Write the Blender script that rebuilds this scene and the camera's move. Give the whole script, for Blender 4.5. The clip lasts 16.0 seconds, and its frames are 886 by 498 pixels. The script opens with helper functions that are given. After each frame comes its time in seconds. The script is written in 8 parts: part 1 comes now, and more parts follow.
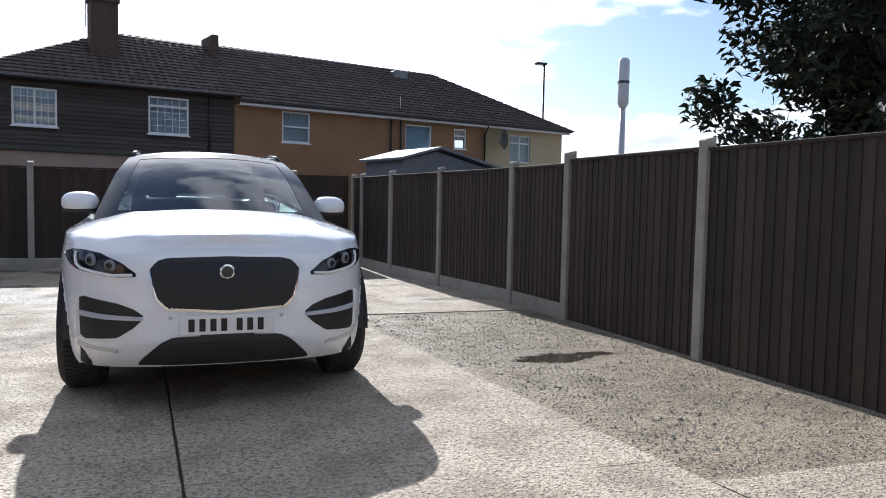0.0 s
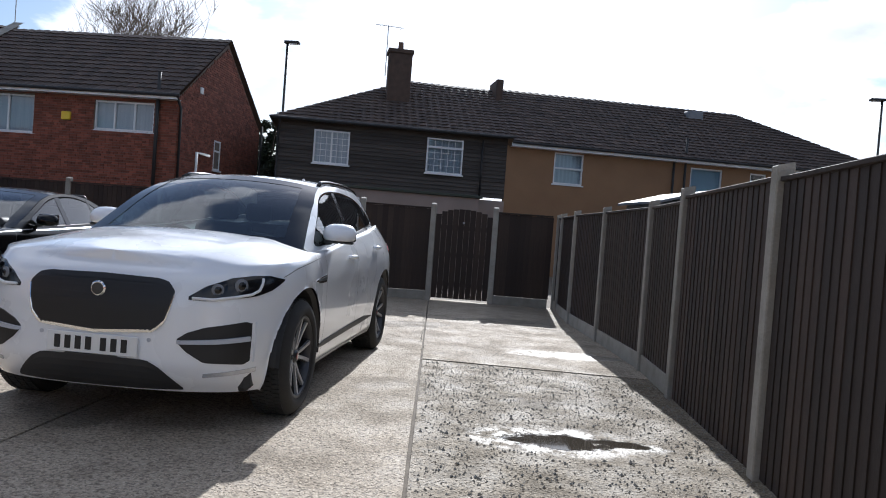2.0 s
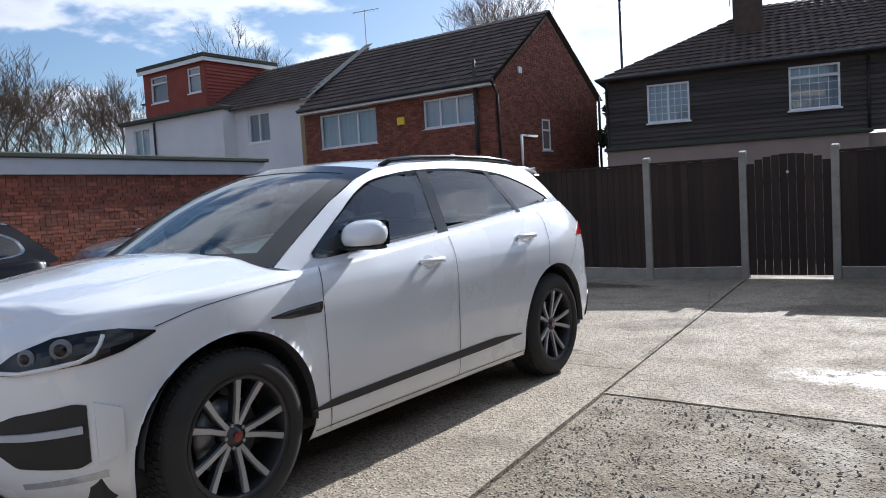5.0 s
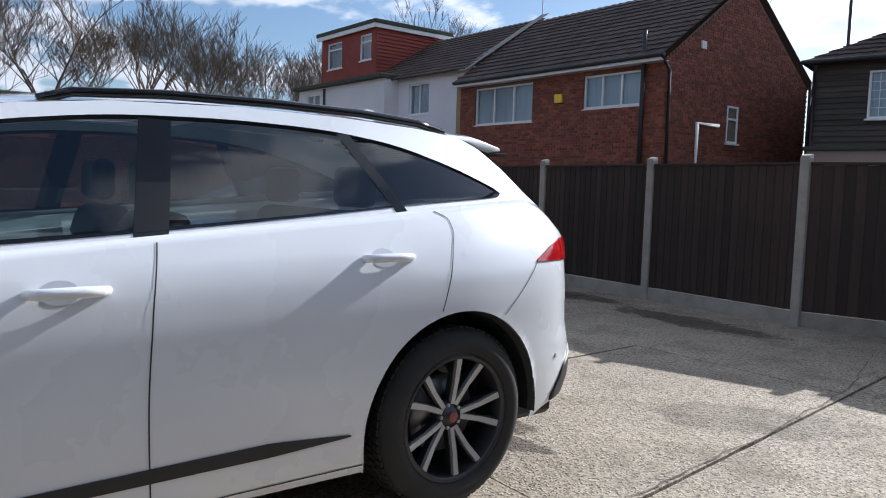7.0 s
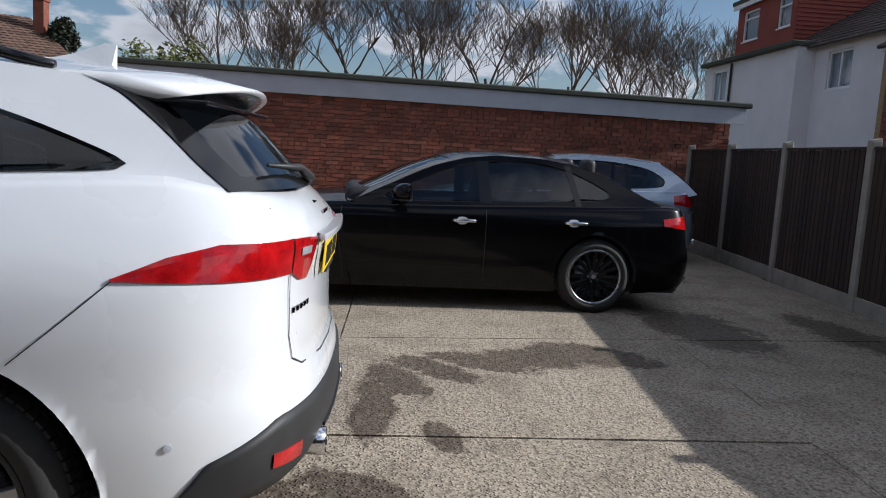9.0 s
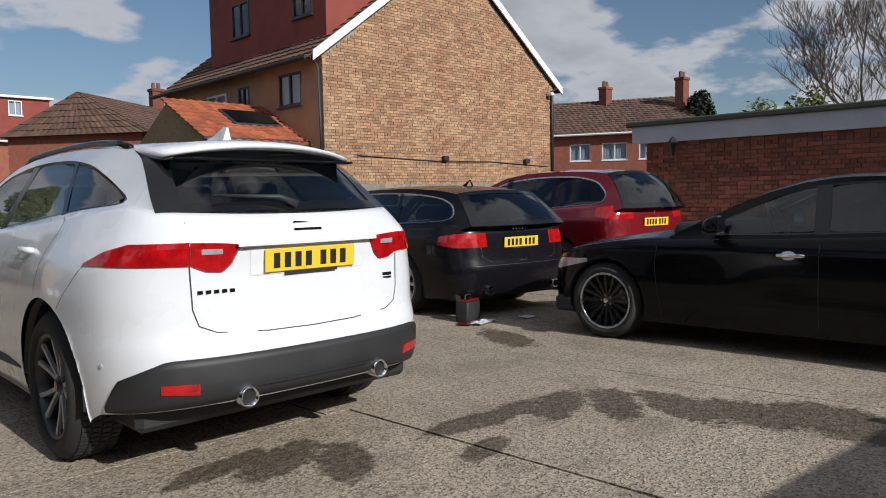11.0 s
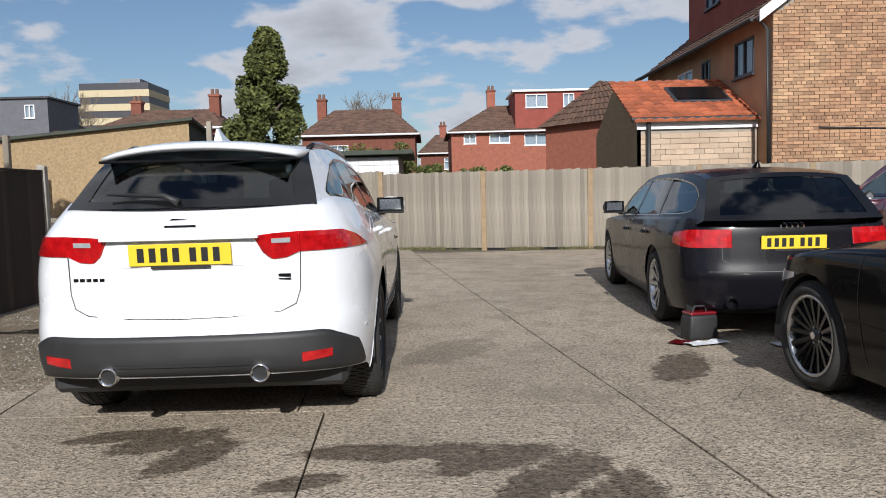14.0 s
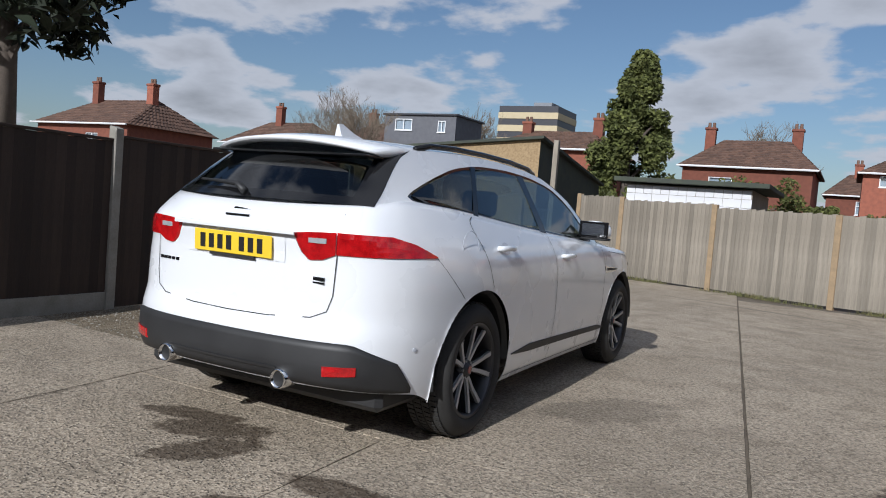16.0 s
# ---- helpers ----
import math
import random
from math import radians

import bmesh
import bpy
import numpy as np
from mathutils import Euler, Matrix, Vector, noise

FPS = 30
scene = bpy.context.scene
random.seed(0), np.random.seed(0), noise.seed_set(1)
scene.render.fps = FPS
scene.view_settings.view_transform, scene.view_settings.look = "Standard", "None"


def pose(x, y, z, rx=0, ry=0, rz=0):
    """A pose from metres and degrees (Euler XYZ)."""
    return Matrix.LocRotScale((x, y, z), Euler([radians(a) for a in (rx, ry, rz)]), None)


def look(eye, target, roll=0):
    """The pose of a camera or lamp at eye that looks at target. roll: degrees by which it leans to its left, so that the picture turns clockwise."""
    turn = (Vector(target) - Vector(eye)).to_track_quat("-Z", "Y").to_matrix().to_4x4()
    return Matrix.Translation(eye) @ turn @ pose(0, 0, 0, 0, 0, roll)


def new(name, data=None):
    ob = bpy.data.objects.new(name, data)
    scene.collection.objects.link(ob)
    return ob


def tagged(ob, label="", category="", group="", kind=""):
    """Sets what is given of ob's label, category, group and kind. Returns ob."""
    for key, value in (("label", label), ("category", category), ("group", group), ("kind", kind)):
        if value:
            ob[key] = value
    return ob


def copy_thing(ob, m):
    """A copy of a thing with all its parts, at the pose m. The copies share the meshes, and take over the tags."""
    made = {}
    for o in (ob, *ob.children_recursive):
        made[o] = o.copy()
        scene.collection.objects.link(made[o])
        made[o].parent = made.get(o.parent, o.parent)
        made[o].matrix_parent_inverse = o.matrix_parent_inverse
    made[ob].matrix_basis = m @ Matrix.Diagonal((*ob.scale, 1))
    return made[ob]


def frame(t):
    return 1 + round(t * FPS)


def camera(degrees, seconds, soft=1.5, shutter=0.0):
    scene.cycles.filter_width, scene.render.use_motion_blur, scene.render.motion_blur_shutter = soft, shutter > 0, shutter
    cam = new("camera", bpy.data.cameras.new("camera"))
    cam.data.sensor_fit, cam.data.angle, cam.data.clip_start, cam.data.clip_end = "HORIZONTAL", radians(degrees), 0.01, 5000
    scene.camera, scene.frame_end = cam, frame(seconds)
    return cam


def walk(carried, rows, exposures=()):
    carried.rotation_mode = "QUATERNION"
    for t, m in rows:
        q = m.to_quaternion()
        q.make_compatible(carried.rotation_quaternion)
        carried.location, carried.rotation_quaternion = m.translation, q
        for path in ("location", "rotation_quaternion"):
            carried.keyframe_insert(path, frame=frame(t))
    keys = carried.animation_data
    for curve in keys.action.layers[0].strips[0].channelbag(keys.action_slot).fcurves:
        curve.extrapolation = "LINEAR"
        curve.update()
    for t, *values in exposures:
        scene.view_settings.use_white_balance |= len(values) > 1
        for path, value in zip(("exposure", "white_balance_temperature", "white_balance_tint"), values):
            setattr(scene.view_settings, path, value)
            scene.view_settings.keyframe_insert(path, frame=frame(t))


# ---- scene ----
cam = camera(61.5, 16.0, soft=1.0)
PATH = [
    (0, (-0.319, -6.799, 1.224), (0.373, -4.926, 1.099), 1.1),
    (0.5, (0.341, -6.755, 1.234), (0.868, -4.828, 1.139), 0.4),
    (1, (1.013, -6.632, 1.214), (1.348, -4.66, 1.167), 3.2),
    (1.5, (1.61, -6.503, 1.222), (1.616, -4.504, 1.188), 1.2),
    (2, (2.238, -6.253, 1.247), (2.058, -4.261, 1.203), 4.3),
    (2.5, (2.782, -5.966, 1.268), (2.321, -4.021, 1.2), 1.2),
    (3, (3.183, -5.524, 1.347), (2.48, -3.652, 1.293), 4.8),
    (3.5, (3.503, -5.209, 1.344), (2.622, -3.417, 1.235), 2.6),
    (3.7, (3.577, -5.057, 1.336), (2.633, -3.298, 1.218), 1.4),
    (5.8, (3.4, -2.365, 1.318), (2.094, -0.856, 1.19), -1.1),
    (6, (3.372, -2.086, 1.291), (2.017, -0.619, 1.182), 0.7),
    (6.5, (3.323, -1.332, 1.302), (1.92, 0.085, 1.153), 1.5),
    (7, (3.243, -0.56, 1.318), (1.682, 0.679, 1.155), 1.8),
    (7.5, (3.142, 0.165, 1.322), (1.503, 1.284, 1.079), 1.7),
    (8, (3.001, 0.908, 1.354), (1.199, 1.762, 1.205), 3.2),
    (8.2, (2.96, 1.197, 1.389), (1.125, 1.971, 1.198), 3.1),
    (10.3, (2.483, 4.588, 1.314), (0.8, 3.526, 1.119), 0.6),
    (10.5, (2.375, 4.802, 1.282), (0.759, 3.639, 1.09), -1.4),
    (11, (2.08, 5.405, 1.269), (0.692, 3.971, 1.138), -1.1),
    (11.5, (1.654, 5.845, 1.259), (0.466, 4.24, 1.144), -1.2),
    (12, (1.149, 6.148, 1.248), (0.24, 4.37, 1.141), -3.5),
    (12.5, (0.588, 6.276, 1.254), (-0.116, 4.41, 1.106), -3.8),
    (13, (-0.027, 6.321, 1.248), (-0.482, 4.379, 1.106), -4.9),
    (13.5, (-0.622, 6.244, 1.273), (-0.919, 4.271, 1.134), -2.9),
    (14, (-1.266, 6.125, 1.283), (-1.304, 4.131, 1.13), -1.5),
    (14.5, (-1.796, 5.913, 1.295), (-1.58, 3.93, 1.139), 1.0),
    (15, (-2.319, 5.681, 1.308), (-1.843, 3.746, 1.143), 1.1),
    (15.5, (-2.544, 5.331, 1.272), (-1.837, 3.465, 1.137), 4.3),
    (16, (-2.699, 5.087, 1.261), (-1.746, 3.332, 1.15), 4.7),
]
walk(cam, [(t, look(eye, target, roll)) for t, eye, target, roll in PATH],
     [(0, 0.65, 5800, 10), (1.5, 0.52, 5800, 10), (3.5, 0.3, 5800, 10), (6, 0.68, 5750, 10), (7, 0.52, 5750, 10), (8, 0.32, 5800, 10), (10.5, -0.3, 6150, 10), (13, 0.08, 6200, 10), (16, -0.2, 5850, 10)])

# ---------- light ----------
SUN_ELEV, SUN_AZ = 29.5, 0.0          # degrees; azimuth from +y towards +x
world = bpy.data.worlds.new("world")
scene.world = world
world.use_nodes = True
wn, wl = world.node_tree.nodes, world.node_tree.links
wn.clear()
w_out = wn.new("ShaderNodeOutputWorld")
w_bg = wn.new("ShaderNodeBackground")
w_bg.inputs["Strength"].default_value = 0.066
sky = wn.new("ShaderNodeTexSky")
sky.sky_type = "NISHITA"
sky.sun_disc = False
sky.sun_elevation, sky.sun_rotation = radians(SUN_ELEV), radians(SUN_AZ)
sky.air_density, sky.dust_density, sky.ozone_density = 1.0, 1.0, 2.2
# cumulus: noise over a flattened dome, whiter and denser towards the horizon
w_co = wn.new("ShaderNodeTexCoord")
w_sep = wn.new("ShaderNodeSeparateXYZ")
wl.new(w_co.outputs["Generated"], w_sep.inputs[0])


def wmath(op, a, b=None, clamp=False):
    n = wn.new("ShaderNodeMath")
    n.operation, n.use_clamp = op, clamp
    for i, v in enumerate((a, b)):
        if v is None:
            continue
        if isinstance(v, (int, float)):
            n.inputs[i].default_value = v
        else:
            wl.new(v, n.inputs[i])
    return n.outputs[0]


w_h = wmath("ADD", wmath("MAXIMUM", w_sep.outputs["Z"], 0.0), 0.22)
w_cmb = wn.new("ShaderNodeCombineXYZ")
wl.new(wmath("DIVIDE", w_sep.outputs["X"], w_h), w_cmb.inputs[0])
wl.new(wmath("DIVIDE", w_sep.outputs["Y"], w_h), w_cmb.inputs[1])
w_noise = wn.new("ShaderNodeTexNoise")
w_noise.inputs["Scale"].default_value = 1.7
w_noise.inputs["Detail"].default_value = 9
w_noise.inputs["Roughness"].default_value = 0.52
wl.new(w_cmb.outputs[0], w_noise.inputs["Vector"])
w_mask = wn.new("ShaderNodeMapRange")
w_mask.interpolation_type = "SMOOTHSTEP"
w_mask.inputs["From Min"].default_value, w_mask.inputs["From Max"].default_value = 0.485, 0.55
wl.new(w_noise.outputs["Fac"], w_mask.inputs["Value"])
w_shade = wn.new("ShaderNodeMapRange")
w_shade.inputs["From Min"].default_value, w_shade.inputs["From Max"].default_value = 0.56, 0.78
w_shade.inputs["To Min"].default_value, w_shade.inputs["To Max"].default_value = 9.0, 4.4
wl.new(w_noise.outputs["Fac"], w_shade.inputs["Value"])
w_cloud = wn.new("ShaderNodeCombineColor")
# clouds near the sun shine more brightly than those it lights from the front
w_dot = wn.new("ShaderNodeVectorMath")
w_dot.operation = "DOT_PRODUCT"
wl.new(w_co.outputs["Generated"], w_dot.inputs[0])
w_dot.inputs[1].default_value = (math.sin(radians(SUN_AZ)) * math.cos(radians(SUN_ELEV)), math.cos(radians(SUN_AZ)) * math.cos(radians(SUN_ELEV)), math.sin(radians(SUN_ELEV)))
w_glow = wmath("ADD", wmath("MULTIPLY", wmath("POWER", wmath("MAXIMUM", w_dot.outputs["Value"], 0.0), 3.0), 0.9), 1.0)
for i, k in enumerate((1.0, 1.0, 1.04)):
    wl.new(wmath("MULTIPLY", wmath("MULTIPLY", w_shade.outputs[0], w_glow), k), w_cloud.inputs[i])
w_mix = wn.new("ShaderNodeMix")
w_mix.data_type = "RGBA"
wl.new(wmath("MULTIPLY", w_mask.outputs[0], 0.92), w_mix.inputs["Factor"])
w_gain = wn.new("ShaderNodeVectorMath")
w_gain.operation = "SCALE"
w_gain.inputs["Scale"].default_value = 1.25
wl.new(sky.outputs[0], w_gain.inputs[0])
wl.new(w_gain.outputs[0], w_mix.inputs[6])
wl.new(w_cloud.outputs[0], w_mix.inputs[7])
wl.new(w_mix.outputs[2], w_bg.inputs["Color"])
wl.new(w_bg.outputs[0], w_out.inputs[0])

sun = new("sun", bpy.data.lights.new("sun", "SUN"))
sun.data.energy, sun.data.angle, sun.data.color = 5.0, radians(0.5), (1.0, 0.955, 0.885)
sd = Vector((math.sin(radians(SUN_AZ)) * math.cos(radians(SUN_ELEV)), math.cos(radians(SUN_AZ)) * math.cos(radians(SUN_ELEV)), math.sin(radians(SUN_ELEV))))
sun.matrix_world = look(sd * 60, (0, 0, 0))


# ---------- materials ----------
def material(name, col, rough=0.6, metal=0.0, col2=None, scale=6.0, fine=60.0, bump=0.2, dist=0.01, spread=0.0, spec=0.5, coat=0.0, stretch=(1, 1, 1), per_object=True):
    """A surface of two colours mixed by noise at two scales, with relief and a lightness that varies from piece to piece."""
    m = bpy.data.materials.new(name)
    m.use_nodes = True
    nt = m.node_tree
    nd, ln = nt.nodes, nt.links
    bs = nd["Principled BSDF"]
    bs.inputs["Metallic"].default_value = metal
    bs.inputs["Specular IOR Level"].default_value = spec
    bs.inputs["Coat Weight"].default_value = coat
    bs.inputs["Coat Roughness"].default_value = 0.04
    col2 = col2 or tuple(c * 0.75 for c in col)
    co = nd.new("ShaderNodeTexCoord")
    mp = nd.new("ShaderNodeMapping")
    mp.inputs["Scale"].default_value = stretch
    ln.new(co.outputs["Object"], mp.inputs[0])
    n1 = nd.new("ShaderNodeTexNoise")
    n1.inputs["Scale"].default_value, n1.inputs["Detail"].default_value = scale, 5
    n2 = nd.new("ShaderNodeTexNoise")
    n2.inputs["Scale"].default_value, n2.inputs["Detail"].default_value = fine, 4
    for n in (n1, n2):
        ln.new(mp.outputs[0], n.inputs["Vector"])
    mixf = nd.new("ShaderNodeMath")
    mixf.operation = "MULTIPLY_ADD"
    ln.new(n2.outputs["Fac"], mixf.inputs[0])
    mixf.inputs[1].default_value = 0.55
    ln.new(n1.outputs["Fac"], mixf.inputs[2])
    rng = nd.new("ShaderNodeMapRange")
    rng.inputs["From Min"].default_value, rng.inputs["From Max"].default_value = 0.52, 1.05
    ln.new(mixf.outputs[0], rng.inputs["Value"])
    mix = nd.new("ShaderNodeMix")
    mix.data_type = "RGBA"
    ln.new(rng.outputs[0], mix.inputs["Factor"])
    mix.inputs[6].default_value, mix.inputs[7].default_value = (*col, 1), (*col2, 1)
    out = mix.outputs[2]
    if spread:
        rnd = nd.new("ShaderNodeObjectInfo") if per_object else nd.new("ShaderNodeNewGeometry")
        sock = rnd.outputs["Random"] if per_object else rnd.outputs["Random Per Island"]
        hsv = nd.new("ShaderNodeHueSaturation")
        vr = nd.new("ShaderNodeMapRange")
        vr.inputs["To Min"].default_value, vr.inputs["To Max"].default_value = 1 - spread, 1 + spread
        ln.new(sock, vr.inputs["Value"])
        ln.new(vr.outputs[0], hsv.inputs["Value"])
        ln.new(out, hsv.inputs["Color"])
        out = hsv.outputs[0]
    ln.new(out, bs.inputs["Base Color"])
    rr = nd.new("ShaderNodeMapRange")
    rr.inputs["To Min"].default_value, rr.inputs["To Max"].default_value = max(0.02, rough - 0.08), min(1, rough + 0.08)
    ln.new(n1.outputs["Fac"], rr.inputs["Value"])
    ln.new(rr.outputs[0], bs.inputs["Roughness"])
    if bump:
        bp = nd.new("ShaderNodeBump")
        bp.inputs["Strength"].default_value, bp.inputs["Distance"].default_value = bump, dist
        ln.new(mixf.outputs[0], bp.inputs["Height"])
        ln.new(bp.outputs[0], bs.inputs["Normal"])
    return m


def glass(name, tint, dark):
    """A thin pane: mostly clear with a tint, with a mirror's gloss that grows at a grazing angle."""
    m = bpy.data.materials.new(name)
    m.use_nodes = True
    nd, ln = m.node_tree.nodes, m.node_tree.links
    nd.clear()
    o = nd.new("ShaderNodeOutputMaterial")
    tr = nd.new("ShaderNodeBsdfTransparent")
    tr.inputs[0].default_value = tuple(t * dark for t in tint) + (1,)
    gl = nd.new("ShaderNodeBsdfGlossy")
    gl.inputs["Roughness"].default_value = 0.015
    lw = nd.new("ShaderNodeLayerWeight")
    lw.inputs["Blend"].default_value = 0.5
    pw = nd.new("ShaderNodeMath")
    pw.operation = "POWER"
    pw.inputs[1].default_value = 3.2
    ln.new(lw.outputs["Facing"], pw.inputs[0])
    ma = nd.new("ShaderNodeMath")
    ma.operation = "MULTIPLY_ADD"
    ma.inputs[1].default_value, ma.inputs[2].default_value = 0.75, 0.085
    ln.new(pw.outputs[0], ma.inputs[0])
    mx = nd.new("ShaderNodeMixShader")
    ln.new(ma.outputs[0], mx.inputs[0])
    ln.new(tr.outputs[0], mx.inputs[1])
    ln.new(gl.outputs[0], mx.inputs[2])
    ln.new(mx.outputs[0], o.inputs[0])
    return m


def car_paint(name, col, flake=0.0, rough=0.28):
    m = material(name, col, rough, 0.0, tuple(c * 0.96 for c in col), 2.0, 900.0, 0.0, coat=1.0)
    m.node_tree.nodes["Principled BSDF"].inputs["Specular IOR Level"].default_value = 0.5 if max(col) > 0.1 else 0.12
    if max(col) < 0.1:
        m.node_tree.nodes["Principled BSDF"].inputs["Coat Weight"].default_value = 0.3
    if flake:
        m.node_tree.nodes["Principled BSDF"].inputs["Metallic"].default_value = flake
    return m


M_TIMBER_DARK = material("dark_stained_timber", (0.024, 0.0155, 0.0115), 0.8, 0, (0.046, 0.030, 0.022), 3, 30, 0.5, 0.004, 0.35, stretch=(6, 6, 0.7))
M_TIMBER_GREY = material("weathered_grey_timber", (0.30, 0.265, 0.215), 0.85, 0, (0.19, 0.165, 0.13), 3, 40, 0.6, 0.004, 0.22, stretch=(7, 7, 0.6))
M_CONCRETE_POST = material("cast_concrete", (0.36, 0.34, 0.30), 0.9, 0, (0.24, 0.225, 0.19), 5, 70, 0.5, 0.003, 0.12)
M_RUSTY_POST = material("stained_post", (0.34, 0.24, 0.14), 0.85, 0, (0.24, 0.18, 0.11), 8, 60, 0.5, 0.003)
M_BRICK_RED = material("red_brick", (0.26, 0.085, 0.05), 0.85, 0, (0.17, 0.06, 0.04), 4, 60, 0.5, 0.004, 0.35)
M_BRICK_RED_J = material("red_brick_joined", (0.26, 0.085, 0.05), 0.85, 0, (0.17, 0.06, 0.04), 4, 60, 0.5, 0.004, 0.35, per_object=False)
M_BRICK_DARK = material("sooty_brick", (0.10, 0.065, 0.048), 0.9, 0, (0.06, 0.042, 0.034), 5, 60, 0.6, 0.005)
M_BRICK_BUFF = material("buff_brick", (0.42, 0.27, 0.155), 0.85, 0, (0.30, 0.15, 0.085), 1.3, 50, 0.5, 0.004, 0.30)
M_BRICK_BUFF_J = material("buff_brick_joined", (0.42, 0.27, 0.155), 0.85, 0, (0.30, 0.15, 0.085), 1.3, 50, 0.5, 0.004, 0.30, per_object=False)
M_BRICK_CREAM = material("cream_block", (0.52, 0.40, 0.29), 0.85, 0, (0.42, 0.31, 0.22), 2, 50, 0.4, 0.004, 0.15, per_object=False)
M_MORTAR = material("mortar", (0.36, 0.32, 0.27), 0.95, 0, (0.26, 0.23, 0.19), 5, 80, 0.4)
M_MORTAR_DARK = material("dark_mortar", (0.20, 0.16, 0.13), 0.95, 0, (0.14, 0.11, 0.09), 5, 80, 0.4)
M_TILE_DARK = material("dark_roof_tile", (0.050, 0.036, 0.030), 0.8, 0, (0.085, 0.06, 0.048), 2, 50, 0.5, 0.006, 0.3, per_object=False)
M_TILE_BROWN = material("brown_roof_tile", (0.15, 0.085, 0.058), 0.85, 0, (0.10, 0.06, 0.045), 2, 40, 0.4, 0.006, 0.25, per_object=False)
M_TILE_ORANGE = material("orange_clay_tile", (0.44, 0.13, 0.055), 0.8, 0, (0.30, 0.09, 0.045), 2, 40, 0.4, 0.006, 0.25, per_object=False)
M_TILE_RED = material("red_hung_tile", (0.30, 0.065, 0.045), 0.8, 0, (0.22, 0.05, 0.035), 2, 40, 0.4, 0.006, 0.2, per_object=False)
M_BOARD = material("weatherboard", (0.040, 0.033, 0.028), 0.8, 0, (0.085, 0.072, 0.062), 2, 40, 0.5, 0.004, 0.25, stretch=(0.5, 0.5, 6))
M_RENDER_BROWN = material("brown_render", (0.31, 0.18, 0.095), 0.92, 0, (0.25, 0.145, 0.08), 1.2, 90, 0.4, 0.004)
M_RENDER_CREAM = material("cream_render", (0.52, 0.44, 0.29), 0.92, 0, (0.46, 0.385, 0.25), 1.2, 90, 0.3, 0.004)
M_RENDER_WHITE = material("white_render", (0.74, 0.74, 0.76), 0.9, 0, (0.66, 0.66, 0.68), 1.2, 60, 0.3, 0.004)
M_RENDER_PINK = material("pinkish_render", (0.36, 0.28, 0.24), 0.92, 0, (0.30, 0.235, 0.20), 1.2, 60, 0.3, 0.004)
M_PEBBLE = material("pebbledash", (0.40, 0.29, 0.16), 0.95, 0, (0.24, 0.165, 0.09), 18, 90, 0.8, 0.01)
M_SLATE = material("grey_hung_slate", (0.13, 0.135, 0.15), 0.7, 0, (0.10, 0.10, 0.115), 3, 50, 0.3, 0.004, 0.15, per_object=False)
M_WHITE = material("white_upvc", (0.80, 0.81, 0.82), 0.4, 0, (0.74, 0.75, 0.76), 4, 60, 0.05)
M_GREY_PLASTIC = material("grey_plastic_strip", (0.50, 0.52, 0.57), 0.5, 0, (0.42, 0.44, 0.49), 3, 60, 0.05)
M_DARK_FRAME = material("dark_frame", (0.03, 0.032, 0.04), 0.45, 0, (0.045, 0.045, 0.055), 4, 60, 0.05)
M_BLACK = material("black_plastic", (0.018, 0.018, 0.019), 0.55, 0, (0.028, 0.028, 0.029), 6, 300, 0.15, 0.002)
M_GLOSS_BLACK = material("gloss_black", (0.008, 0.008, 0.009), 0.12, 0, (0.01, 0.01, 0.011), 4, 60, 0.0)
M_FELT = material("roofing_felt", (0.045, 0.05, 0.045), 0.9, 0, (0.07, 0.08, 0.055), 4, 70, 0.5)
M_LEAD = material("lead_grey", (0.22, 0.235, 0.26), 0.6, 0, (0.16, 0.17, 0.19), 3, 50, 0.2)
M_STEEL = material("galvanised_steel", (0.42, 0.43, 0.45), 0.4, 0.8, (0.33, 0.34, 0.36), 6, 60, 0.1)
M_CHROME = material("bright_chrome", (0.78, 0.79, 0.80), 0.12, 1.0, (0.74, 0.75, 0.76), 6, 60, 0.0)
M_ALLOY = material("machined_alloy", (0.56, 0.57, 0.58), 0.28, 1.0, (0.50, 0.51, 0.52), 6, 90, 0.05)
M_ALLOY_SATIN = material("satin_grey_alloy", (0.50, 0.505, 0.52), 0.42, 0.55, (0.43, 0.435, 0.45), 6, 90, 0.05)
M_ALLOY_DARK = material("dark_grey_alloy", (0.07, 0.072, 0.078), 0.38, 0.7, (0.055, 0.056, 0.06), 6, 90, 0.05)
M_TYRE = material("tyre_rubber", (0.022, 0.021, 0.020), 0.85, 0, (0.035, 0.034, 0.032), 8, 90, 0.3, 0.003)
M_RED_LENS = material("red_lamp_lens", (0.55, 0.008, 0.010), 0.08, 0, (0.24, 0.003, 0.005), 20, 160, 0.1, 0.002, coat=0.6)
M_CLEAR_LENS = material("clear_lamp_lens", (0.62, 0.63, 0.65), 0.1, 0.4, (0.45, 0.46, 0.48), 30, 160, 0.2, 0.002)
M_PLATE_Y = material("yellow_reflective_plate", (0.83, 0.58, 0.035), 0.4, 0, (0.80, 0.55, 0.03), 6, 200, 0.0)
M_PLATE_W = material("white_reflective_plate", (0.80, 0.80, 0.78), 0.4, 0, (0.77, 0.77, 0.75), 6, 200, 0.0)
M_INK = material("black_ink", (0.012, 0.012, 0.013), 0.5, 0, (0.015, 0.015, 0.016), 6, 200, 0.0)
M_SEAT_AND_ROOM_SHADE = material("dark_leather_and_room_shade", (0.025, 0.024, 0.024), 0.55, 0, (0.035, 0.033, 0.032), 6, 120, 0.2, 0.003)
M_CARWHITE = car_paint("white_car_paint", (0.80, 0.815, 0.84))
